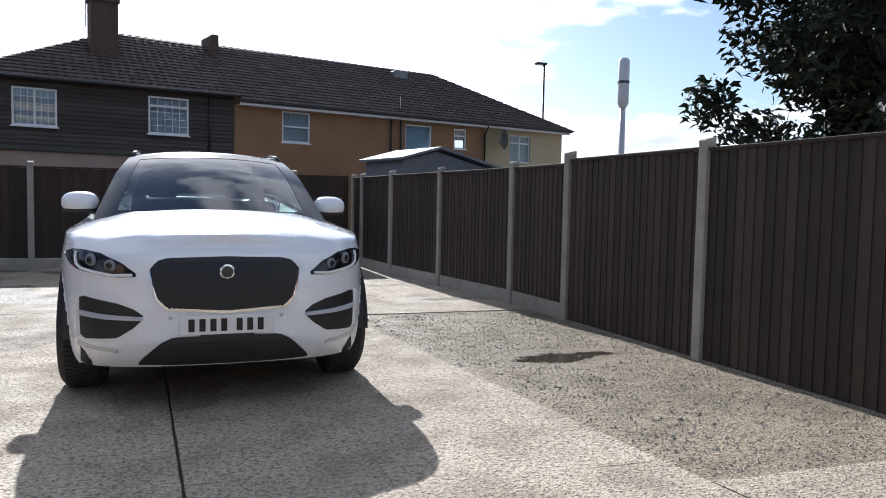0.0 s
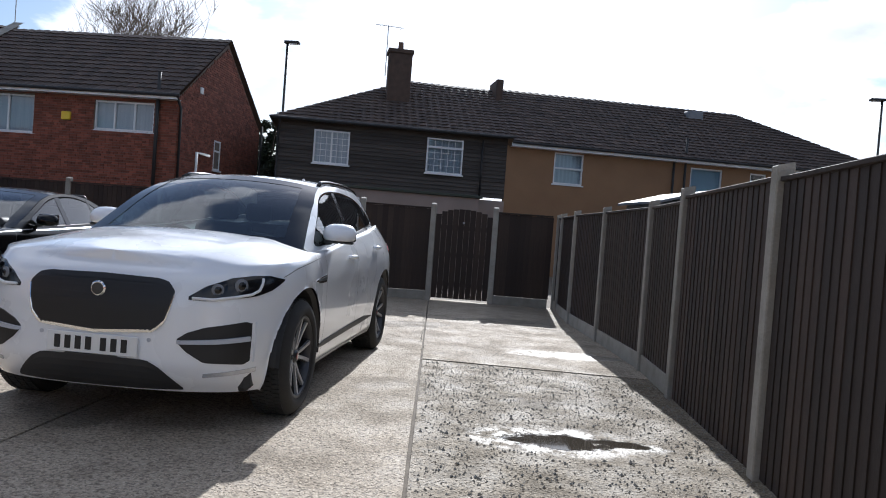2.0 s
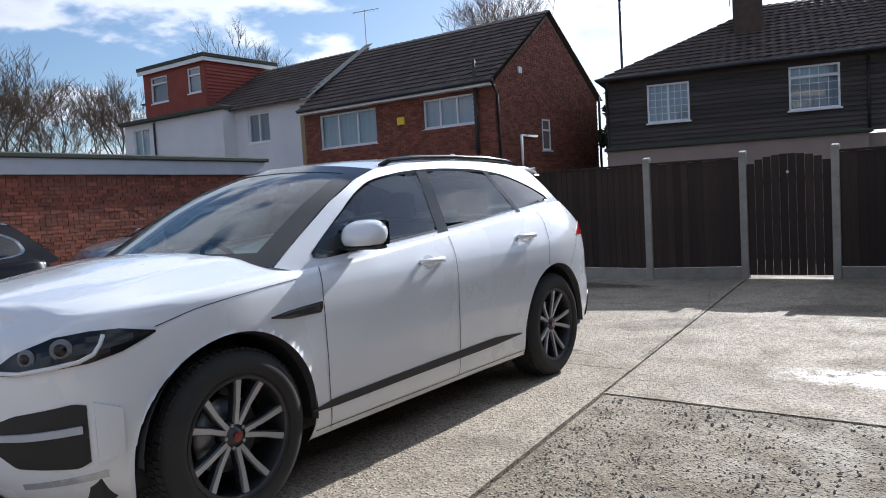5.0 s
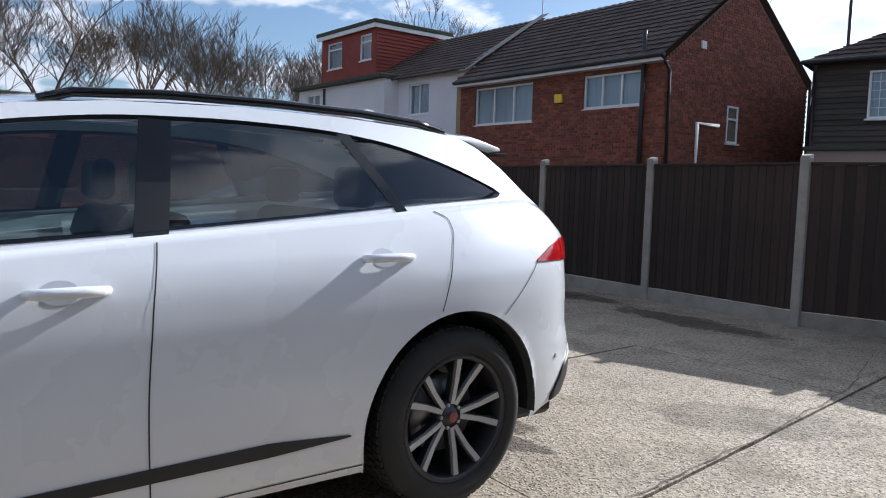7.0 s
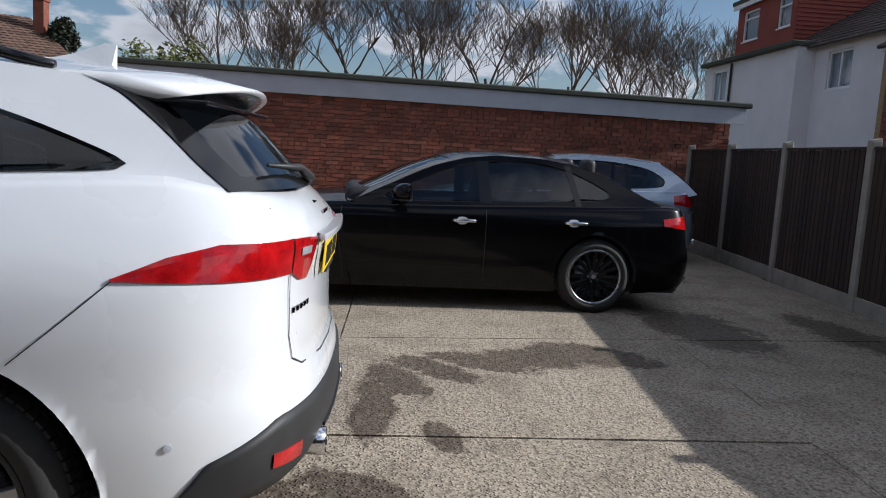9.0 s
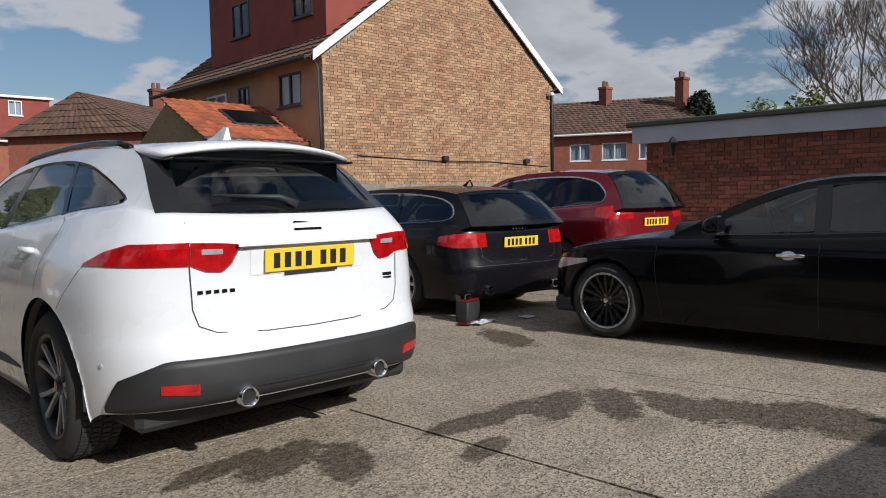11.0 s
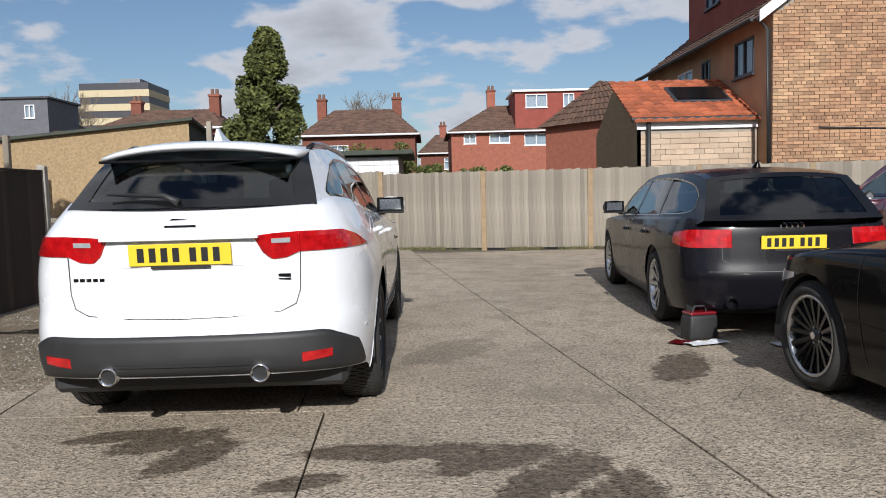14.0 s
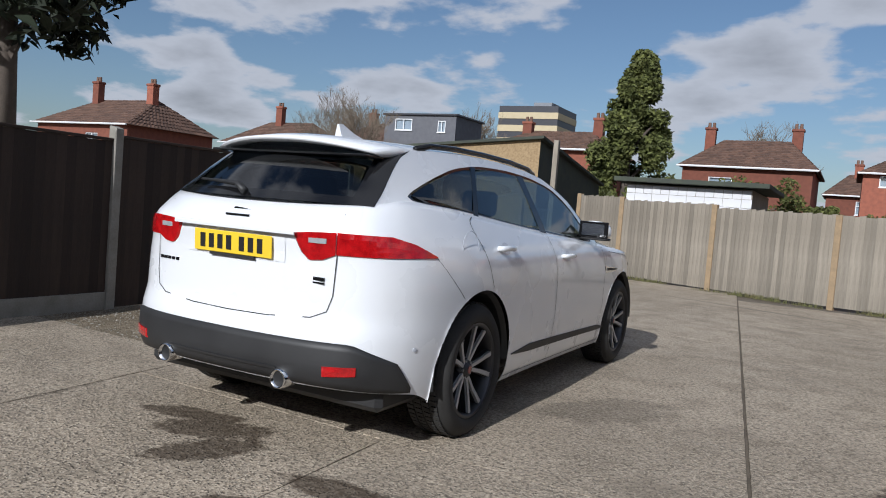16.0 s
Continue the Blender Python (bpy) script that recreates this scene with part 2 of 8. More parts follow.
M_CARBLACK = car_paint("black_car_paint", (0.0022, 0.0022, 0.003), rough=0.2)
M_CARGREY = car_paint("dark_grey_car_paint", (0.007, 0.0065, 0.009))
M_CARRED = car_paint("deep_red_car_paint", (0.22, 0.006, 0.012), 0.25)
M_CARSILVER = car_paint("silver_blue_car_paint", (0.36, 0.43, 0.52), 0.55)
M_GLASS_CAR = glass("tinted_car_glass", (0.80, 0.95, 0.92), 0.5)
M_GLASS_DARK = glass("privacy_glass", (0.8, 0.9, 1.0), 0.16)
M_GLASS_HOUSE = glass("window_glass", (0.9, 0.97, 1.0), 0.75)
M_CURTAIN = material("net_curtain", (0.62, 0.66, 0.72), 0.9, 0, (0.48, 0.52, 0.60), 1.5, 20, 0.3, 0.02, stretch=(8, 8, 0.3))
M_CURTAIN_BLUE = material("pale_blue_blind", (0.50, 0.66, 0.80), 0.8, 0, (0.44, 0.60, 0.74), 1.5, 20, 0.1, stretch=(1, 1, 8))
M_BARK = material("grey_brown_bark", (0.13, 0.105, 0.085), 0.95, 0, (0.08, 0.065, 0.052), 6, 50, 0.6, 0.01)
M_TWIG = material("twig_bark", (0.17, 0.135, 0.10), 0.95, 0, (0.12, 0.095, 0.07), 6, 50, 0.3, 0.005)
M_FOLIAGE = material("conifer_foliage", (0.12, 0.13, 0.032), 0.8, 0, (0.06, 0.075, 0.018), 2, 30, 0.3, 0.01, 0.45, per_object=False)
M_FOLIAGE_DARK = material("dark_evergreen", (0.020, 0.030, 0.012), 0.75, 0, (0.010, 0.016, 0.007), 2, 30, 0.3, 0.01, 0.5, per_object=False)
M_GRASS = material("rough_grass", (0.10, 0.115, 0.035), 0.9, 0, (0.16, 0.13, 0.06), 3, 40, 0.3, 0.01, 0.35, per_object=False)


# ---------- mesh helpers ----------
def mesh_of(name, verts, faces, mat=None, smooth=False):
    me = bpy.data.meshes.new(name)
    me.from_pydata([tuple(v) for v in verts], [], faces)
    if mat:
        me.materials.append(mat)
    if smooth:
        for p in me.polygons:
            p.use_smooth = True
    me.update()
    return me


def attach(name, me, parent=None, label="", m=None):
    ob = new(name, me)
    if m is not None:
        ob.matrix_basis = m
    if parent is not None:
        ob.parent = parent
    if label:
        tagged(ob, label)
    return ob


def part(name, bm, mat, parent=None, label="", smooth=False, m=None):
    me = bpy.data.meshes.new(name)
    bm.normal_update()
    bm.to_mesh(me)
    bm.free()
    me.materials.append(mat)
    if smooth:
        for p in me.polygons:
            p.use_smooth = True
    return attach(name, me, parent, label, m)


def thing(name, label, category, m=None, group="", kind=""):
    ob = new(name)
    ob.empty_display_size = 0.2
    if m is not None:
        ob.matrix_basis = m
    return tagged(ob, label, category, group, kind)


def box_data(x0, y0, z0, x1, y1, z1):
    v = [(x0, y0, z0), (x1, y0, z0), (x1, y1, z0), (x0, y1, z0), (x0, y0, z1), (x1, y0, z1), (x1, y1, z1), (x0, y1, z1)]
    f = [(3, 2, 1, 0), (4, 5, 6, 7), (0, 1, 5, 4), (1, 2, 6, 5), (2, 3, 7, 6), (3, 0, 4, 7)]
    return v, f


def box(x0, y0, z0, x1, y1, z1, bevel=0.0, seg=1):
    bm = bmesh.new()
    v, f = box_data(min(x0, x1), min(y0, y1), min(z0, z1), max(x0, x1), max(y0, y1), max(z0, z1))
    vs = [bm.verts.new(p) for p in v]
    for q in f:
        bm.faces.new([vs[i] for i in q])
    if bevel:
        bmesh.ops.bevel(bm, geom=bm.edges[:], offset=bevel, segments=seg, affect="EDGES", profile=0.5)
    return bm


def tube(points, radii, sides=8, cap=True):
    """A round tube through the points."""
    bm = bmesh.new()
    rings = []
    pts = [Vector(p) for p in points]
    for i, p in enumerate(pts):
        d = (pts[min(i + 1, len(pts) - 1)] - pts[max(i - 1, 0)]).normalized()
        a = d.cross(Vector((0, 0, 1)) if abs(d.z) < 0.9 else Vector((1, 0, 0))).normalized()
        b = d.cross(a)
        r = radii[i] if isinstance(radii, (list, tuple)) else radii
        rings.append([bm.verts.new(p + r * (math.cos(k * 2 * math.pi / sides) * a + math.sin(k * 2 * math.pi / sides) * b)) for k in range(sides)])
    for r0, r1 in zip(rings, rings[1:]):
        for k in range(sides):
            bm.faces.new((r0[k], r0[(k + 1) % sides], r1[(k + 1) % sides], r1[k]))
    if cap:
        bm.faces.new(rings[0][::-1])
        bm.faces.new(rings[-1])
    return bm


def lathe(profile, n=40, axis="x"):
    """Turns a profile of (radius, along) about the x axis."""
    bm = bmesh.new()
    rings = []
    for k in range(n):
        a = 2 * math.pi * k / n
        rings.append([bm.verts.new((h, r * math.cos(a), r * math.sin(a))) for r, h in profile])
    for k in range(n):
        r0, r1 = rings[k], rings[(k + 1) % n]
        for i in range(len(profile) - 1):
            bm.faces.new((r0[i], r0[i + 1], r1[i + 1], r1[i]))
    bmesh.ops.remove_doubles(bm, verts=bm.verts[:], dist=1e-5)
    bmesh.ops.recalc_face_normals(bm, faces=bm.faces[:])
    return bm


def curve(points, x):
    """A smooth curve through (x, y) points, at x."""
    xs = [p[0] for p in points]
    if x <= xs[0]:
        return points[0][1]
    if x >= xs[-1]:
        return points[-1][1]
    i = max(k for k in range(len(xs) - 1) if xs[k] <= x)
    (x1, y1), (x2, y2) = points[i], points[i + 1]
    h = x2 - x1

    def slope(k):
        if k <= 0 or k >= len(points) - 1:
            j = min(max(k, 0), len(points) - 2) if k <= 0 else len(points) - 2
            return (points[j + 1][1] - points[j][1]) / (points[j + 1][0] - points[j][0])
        a = (points[k][1] - points[k - 1][1]) / (points[k][0] - points[k - 1][0])
        b = (points[k + 1][1] - points[k][1]) / (points[k + 1][0] - points[k][0])
        return 0.0 if a * b <= 0 else 2 * a * b / (a + b)
    m1, m2 = slope(i), slope(i + 1)
    t = (x - x1) / h
    return (2 * t**3 - 3 * t**2 + 1) * y1 + (t**3 - 2 * t**2 + t) * h * m1 + (-2 * t**3 + 3 * t**2) * y2 + (t**3 - t**2) * h * m2


# ---------- ground ----------
def ground_material(name, base, dark, pebble, stains, rough=0.85, agg=0.6):
    """Worn concrete with exposed aggregate; stains: (x, y, half length, half width, turn, strength, wet)."""
    m = bpy.data.materials.new(name)
    m.use_nodes = True
    nd, ln = m.node_tree.nodes, m.node_tree.links
    bs = nd["Principled BSDF"]
    bs.inputs["Specular IOR Level"].default_value = 0.28
    geo = nd.new("ShaderNodeNewGeometry")
    pos = geo.outputs["Position"]

    def noise_node(scale, detail=5, r=0.55, vec=None):
        n = nd.new("ShaderNodeTexNoise")
        n.inputs["Scale"].default_value, n.inputs["Detail"].default_value, n.inputs["Roughness"].default_value = scale, detail, r
        ln.new(vec or pos, n.inputs["Vector"])
        return n.outputs["Fac"]

    def math_node(op, a, b=0.0, c=None, clamp=False):
        n = nd.new("ShaderNodeMath")
        n.operation, n.use_clamp = op, clamp
        for i, v in enumerate((a, b, c)):
            if v is None:
                continue
            if isinstance(v, (int, float)):
                n.inputs[i].default_value = v
            else:
                ln.new(v, n.inputs[i])
        return n.outputs[0]

    def mix(fac, a, b):
        n = nd.new("ShaderNodeMix")
        n.data_type = "RGBA"
        if isinstance(fac, (int, float)):
            n.inputs[0].default_value = fac
        else:
            ln.new(fac, n.inputs[0])
        for i, v in ((6, a), (7, b)):
            if isinstance(v, tuple):
                n.inputs[i].default_value = (*v, 1)
            else:
                ln.new(v, n.inputs[i])
        return n.outputs[2]

    def smooth(v, lo, hi, a=0.0, b=1.0):
        n = nd.new("ShaderNodeMapRange")
        n.interpolation_type = "SMOOTHSTEP"
        for k, x in (("From Min", lo), ("From Max", hi), ("To Min", a), ("To Max", b)):
            n.inputs[k].default_value = x
        ln.new(v, n.inputs["Value"])
        return n.outputs[0]

    big, mid, fine = noise_node(0.45), noise_node(2.6, 6), noise_node(38, 4)
    vor = nd.new("ShaderNodeTexVoronoi")
    vor.inputs["Scale"].default_value = 48
    ln.new(pos, vor.inputs["Vector"])
    peb = smooth(vor.outputs["Distance"], 0.05, 0.42, 1.0, 0.0)
    col = mix(smooth(big, 0.38, 0.62), base, dark)
    col = mix(smooth(mid, 0.46, 0.70, 0.0, 0.75), col, tuple(c * 0.72 for c in dark))
    col = mix(math_node("MULTIPLY", peb, math_node("MULTIPLY", vor.outputs["Color"], 0.75)), col, pebble)
    col = mix(smooth(fine, 0.48, 0.62, 0.0, 0.7), col, tuple(c * 0.36 for c in dark))
    grit = nd.new("ShaderNodeTexVoronoi")
    grit.inputs["Scale"].default_value = 105
    ln.new(pos, grit.inputs["Vector"])
    tone = nd.new("ShaderNodeSeparateColor")
    ln.new(grit.outputs["Color"], tone.inputs[0])
    col = mix(smooth(tone.outputs[0], 0.74, 0.82, 0.0, 0.32), col, tuple(min(0.8, c * 1.25) for c in pebble))
    col = mix(smooth(tone.outputs[1], 0.72, 0.80, 0.0, 0.42), col, tuple(c * 0.30 for c in dark))
    worn = noise_node(1.1, 7, 0.65)
    col = mix(smooth(worn, 0.54, 0.68, 0.0, 0.55), col, tuple(c * 0.58 for c in dark))
    rough_v = smooth(mid, 0.3, 0.7, rough - 0.12, rough + 0.1)
    sep = nd.new("ShaderNodeSeparateXYZ")
    ln.new(pos, sep.inputs[0])
    flat = None
    warp1, warp2 = noise_node(2.2, 6, 0.6), noise_node(7.0, 5, 0.6)
    warp3 = noise_node(21.0, 4, 0.6)

    def reach(sx, sy, a, b, turn):
        """How far a point lies from a stain's middle, 1 at its rim."""
        c, s = math.cos(radians(turn)), math.sin(radians(turn))
        dx, dy = math_node("SUBTRACT", sep.outputs[0], sx), math_node("SUBTRACT", sep.outputs[1], sy)
        u = math_node("DIVIDE", math_node("ADD", math_node("MULTIPLY", dx, c), math_node("MULTIPLY", dy, s)), a)
        v = math_node("DIVIDE", math_node("SUBTRACT", math_node("MULTIPLY", dy, c), math_node("MULTIPLY", dx, s)), b)
        return math_node("SQRT", math_node("ADD", math_node("MULTIPLY", u, u), math_node("MULTIPLY", v, v)))

    def ragged(d):
        for w, k in ((warp1, 1.0), (warp2, 1.0), (warp3, 0.7)):
            d = math_node("ADD", d, math_node("MULTIPLY_ADD", w, k, -0.5 * k))
        return d

    def mix_value(fac, a, b):
        rn = nd.new("ShaderNodeMix")
        ln.new(fac, rn.inputs[0])
        ln.new(a, rn.inputs[2])
        rn.inputs[3].default_value = b
        return rn.outputs[0]

    # kinds of stain: 0 faint dirt, 1 damp or oily, some also painted shade, 2 standing water
    for kind in (0, 1, 2):
        d = None
        for sx, sy, a, b, turn, power, wet in stains:
            if wet == kind:
                r = reach(sx, sy, a, b, turn)
                d = r if d is None else math_node("MINIMUM", d, r)
        if d is None:
            continue
        d = ragged(d)
        k = smooth(d, 0.74, 1.06, max(q[5] for q in stains if q[6] == kind), 0.0)
        if kind == 1:
            k = math_node("MULTIPLY", k, smooth(warp3, 0.3, 0.62, 1.0, 0.72))
        col = mix(k, col, (0.05, 0.042, 0.032) if kind != 1 else (0.047, 0.031, 0.019))
        if kind:
            rough_v = mix_value(math_node("MULTIPLY", k, 0.9 if kind < 2 else 1.0, clamp=True), rough_v, 0.6 if kind < 2 else 0.04)
        if kind == 2:
            flat = smooth(d, 0.80, 1.0, 0.0, 1.0)
            ring = smooth(d, 0.95, 2.1, 0.75, 0.0)
            rough_v = mix_value(math_node("MULTIPLY", ring, math_node("MULTIPLY", flat, smooth(warp2, 0.4, 0.55))), rough_v, 0.22)
    ln.new(col, bs.inputs["Base Color"])
    ln.new(rough_v, bs.inputs["Roughness"])
    h = math_node("ADD", math_node("MULTIPLY", peb, agg), math_node("ADD", math_node("MULTIPLY", fine, 0.5), math_node("MULTIPLY", mid, 1.5)))
    if flat is not None:
        h = math_node("MULTIPLY", h, flat)
    bp = nd.new("ShaderNodeBump")
    bp.inputs["Strength"].default_value, bp.inputs["Distance"].default_value = 0.9, 0.016
    ln.new(h, bp.inputs["Height"])
    ln.new(bp.outputs[0], bs.inputs["Normal"])
    return m


STAINS_AND_SHADE = [(-0.85, 2.49, 0.38, 0.10, 4, 0.9, 1), (-1.22, 2.52, 0.40, 0.12, 10, 0.9, 1), (-1.55, 2.66, 0.38, 0.15, 24, 0.9, 1), (-1.82, 2.88, 0.40, 0.17, 44, 0.9, 1), (-2.02, 3.20, 0.44, 0.20, 66, 0.9, 1), (-2.12, 3.60, 0.46, 0.25, 80, 0.9, 1), (-2.3, 4.05, 0.5, 0.3, 70, 0.9, 1),
          # the damp marks by the back fence are stains that also deepen its shade
          (0.42, 2.10, 0.34, 0.11, 12, 0.9, 1), (0.14, 2.22, 0.36, 0.16, 25, 0.9, 1), (-0.07, 2.46, 0.32, 0.14, 60, 0.9, 1), (-0.66, 2.86, 0.24, 0.10, 12, 0.9, 1), (-3.05, 0.9, 0.55, 0.22, 65, 0.9, 1), (-3.3, 5.3, 0.9, 0.5, 12, 0.9, 1), (-1.2, 6.3, 1.1, 0.3, -4, 0.9, 1), (-3.3, 6.6, 1.0, 0.3, 5, 0.9, 1),
          (3.1, 2.05, 0.5, 0.16, 5, 0.5, 2), (-0.3, -1.9, 0.8, 0.35, 80, 0.35, 0), (-1.2, -8.3, 1.8, 0.10, -18, 0.35, 0), (2.2, 4.9, 0.7, 0.3, 20, 0.35, 0), (-1.4, 0.2, 0.6, 0.3, 60, 0.35, 0), (1.0, 3.6, 0.6, 0.35, 40, 0.35, 0)]
M_SLAB = ground_material("worn_concrete", (0.45, 0.375, 0.285), (0.355, 0.295, 0.222), (0.56, 0.485, 0.385), STAINS_AND_SHADE)
M_PATCH = ground_material("broken_gravelly_concrete", (0.28, 0.225, 0.155), (0.20, 0.158, 0.105), (0.44, 0.38, 0.29),
                          [(2.62, -1.5, 0.36, 0.20, 5, 1.0, 2), (3.05, -1.42, 0.2, 0.08, -10, 1.0, 2)], 0.8, 1.2)
M_EARTH = material("dusty_ground", (0.16, 0.13, 0.095), 0.95, 0, (0.11, 0.09, 0.065), 1.5, 40, 0.6, 0.02)
M_FILL = material("joint_filler", (0.17, 0.14, 0.105), 0.95, 0, (0.09, 0.073, 0.056), 5, 60, 0.6, 0.01)

ground = tagged(attach("ground", mesh_of("ground", [(-900, -900, -0.05), (900, -900, -0.05), (900, 900, -0.05), (-900, 900, -0.05)], [(0, 1, 2, 3)], M_EARTH)), "dusty earth ground under and beyond the yard", "ground", kind="structure")
yard = thing("pavement", "worn concrete yard of large cast slabs with cracked joints", "pavement", kind="structure")


def joint_x(base, y):
    """The joints between the slabs run a little askew to the cars."""
    return base - (0.13 if base == -2.24 else 0.1) * y


def slab(corners, drop=0.0):
    """One cast slab: chipped, slightly uneven edges, 4 cm proud of the earth."""
    bm = bmesh.new()
    ring = []
    for i, (a, b) in enumerate(zip(corners, corners[1:] + corners[:1])):
        a, b = Vector(a), Vector(b)
        n = max(2, int((b - a).length / 0.14))
        out = Vector(((b - a).y, -(b - a).x)).normalized()
        for k in range(n):
            p = a.lerp(b, k / n)
            if k:
                p -= out * (0.001 + 0.005 * abs(noise.noise((p.x * 5, p.y * 5, i))) + 0.006 * max(0, noise.noise((p.x * 1.7, p.y * 1.7, 4))))
            ring.append(p)
    top = [bm.verts.new((p.x, p.y, -drop)) for p in ring]
    c = sum(ring, Vector((0, 0))) / len(ring)
    low = [bm.verts.new((p.x + (p.x - c.x) * 0.001, p.y + (p.y - c.y) * 0.001, -0.045)) for p in ring]
    bm.faces.new(top)
    for i in range(len(ring)):
        j = (i + 1) % len(ring)
        bm.faces.new((top[j], top[i], low[i], low[j]))
    bmesh.ops.recalc_face_normals(bm, faces=bm.faces[:])
    return bm


attach("joint_bed", mesh_of("joint_bed", [(-12.0, -14.0, -0.03), (9.6, -16.5, -0.03), (9.6, -3.9, -0.03), (3.9, -3.9, -0.03), (3.9, 8.0, -0.03), (-12.0, 8.6, -0.03)], [(0, 1, 2, 3, 4, 5)], M_FILL), yard)
COLS = [-10.9, -9.2, -5.75, -2.24, 1.55, 3.72]
ROWS_BY_COL = [[-9.0, -4.6, 0.1, 4.2, 7.5], [-9.3, -5.4, -0.9, 3.3, 7.5], [-9.6, -6.0, -3.0, 2.25, 7.4], [-11.4, -6.6, -3.8, 1.75, 4.8, 7.3], [-15.5, -9.8, -6.8, -4.17, 1.0, 7.7]]
for ci, rows_y in enumerate(ROWS_BY_COL):
    for y0, y1 in zip(rows_y, rows_y[1:]):
        a, b = COLS[ci], COLS[ci + 1]
        last = ci == len(ROWS_BY_COL) - 1
        g = 0.0032
        tilt = 0.06 if ci == 3 else 0.02
        if last and y0 == -4.17:
            continue
        def xr(y):
            return (3.78 if y < 1.2 else 3.72 - 0.09 * (y - 1.2)) if last else joint_x(b, y) - g
        shape = [(joint_x(a, y0) + g, y0 + g + tilt), (xr(y0), y0 + g - tilt), (xr(y1), y1 - g - tilt), (joint_x(a, y1) + g, y1 - g + tilt)]
        if ci == 3 and y0 == 1.75:
            xm = -0.62
            part("slab", slab([shape[0], (xm - 0.004, y0 + g), (xm - 0.114, y1 - g), shape[3]]), M_SLAB, yard)
            part("slab", slab([(xm + 0.004, y0 + g), shape[1], shape[2], (xm - 0.106, y1 - g)], 0.004), M_SLAB, yard)
        elif ci == 3 and y0 == -3.8:
            part("slab", slab([shape[0], (-0.26, y0 + g), (-0.46, y1 - g), shape[3]]), M_SLAB, yard)
            part("slab", slab([(-0.252, y0 + g), shape[1], shape[2], (-0.452, y1 - g)], 0.003), M_SLAB, yard)
        else:
            part("slab", slab(shape, 0.003 * ((ci + int(y0)) % 3)), M_SLAB, yard)

for sx0, sy0, sx1, sy1 in ((3.95, -8.6, 9.5, -4.0), (3.95, -14.5, 9.5, -8.65)):
    part('slab', slab([(sx0, sy0), (sx1, sy0), (sx1, sy1), (sx0, sy1)], 0.006), M_SLAB, yard)

# the broken patch beside the fence, a coarse uneven sheet a little below the slabs
NX, NY = 70, 150
pv, pf = [], []
for j in range(NY + 1):
    y = -4.16 + 5.3 * j / NY
    xa = joint_x(1.56, y)
    for i in range(NX + 1):
        x = xa + (3.80 - xa) * i / NX
        r = math.hypot((x - 2.7) / 0.75, (y + 1.5) / 0.45)
        edge = min(1, 8 * min(i / NX, 1 - i / NX), 10 * min(j / NY, 1 - j / NY))
        z = -0.014 + edge * (0.007 * noise.noise((x * 9, y * 9, 1)) + 0.008 * noise.noise((x * 2.3, y * 2.3, 2)) + 0.005 * noise.noise((x * 24, y * 24, 5)))
        if r < 1.2:
            z = -0.026 + (z + 0.026) * max(0, (r - 0.45) / 0.75) if r > 0.45 else -0.026
        yy = y + (0.25 * (1 - (x - xa) / 2.3) - 0.12) * (1 if j == NY else 0)
        pv.append((x, yy, min(z, -0.002)))
for j in range(NY):
    for i in range(NX):
        k = j * (NX + 1) + i
        pf.append((k, k + 1, k + NX + 2, k + NX + 1))
attach("broken_patch", mesh_of("broken_patch", pv, pf, M_PATCH, True), yard, "broken gravelly brown concrete with a rain puddle")

rng = random.Random(5)
sv, sf = [], []
for _ in range(2600):
    y = rng.uniform(-4.1, 1.0)
    x = rng.uniform(joint_x(1.6, y), 3.72)
    if math.hypot((x - 2.7) / 0.62, (y + 1.5) / 0.36) < 1:
        continue
    s = rng.uniform(0.004, 0.011) * (1.5 if rng.random() < 0.06 else 1)
    a = rng.uniform(0, 6.3)
    k = len(sv)
    for q in range(4):
        sv.append((x + s * math.cos(a + q * 1.57) * rng.uniform(0.7, 1.3), y + s * math.sin(a + q * 1.57) * rng.uniform(0.7, 1.3), -0.014))
    sv.append((x, y, -0.010 + s * 0.7))
    sf += [(k, k + 1, k + 4), (k + 1, k + 2, k + 4), (k + 2, k + 3, k + 4), (k + 3, k, k + 4)]
tagged(attach("loose_stones", mesh_of("loose_stones", sv, sf, M_CONCRETE_POST)), "small loose grey stones on the broken concrete", "stones", kind="stuff")

# cracks: thin dark seams let into the slabs
def crack(points, w=0.0045):
    bm = bmesh.new()
    prev = None
    pts = []
    for (a, b) in zip(points, points[1:]):
        n = max(2, int(math.dist(a, b) / 0.06))
        pts += [(a[0] + (b[0] - a[0]) * k / n, a[1] + (b[1] - a[1]) * k / n) for k in range(n)]
    pts.append(points[-1])
    for x, y in pts:
        x += 0.03 * noise.noise((x * 6, y * 6, 7))
        y += 0.03 * noise.noise((x * 6, y * 6, 9))
        ww = w * (0.4 + abs(noise.noise((x * 9, y * 9, 3))) * 1.5)
        cur = [bm.verts.new((x - ww, y - ww * 0.4, 0.0025)), bm.verts.new((x + ww, y + ww * 0.4, 0.0025))]
        if prev:
            bm.faces.new((prev[0], prev[1], cur[1], cur[0]))
        prev = cur
    part("crack", bm, M_FILL, yard)


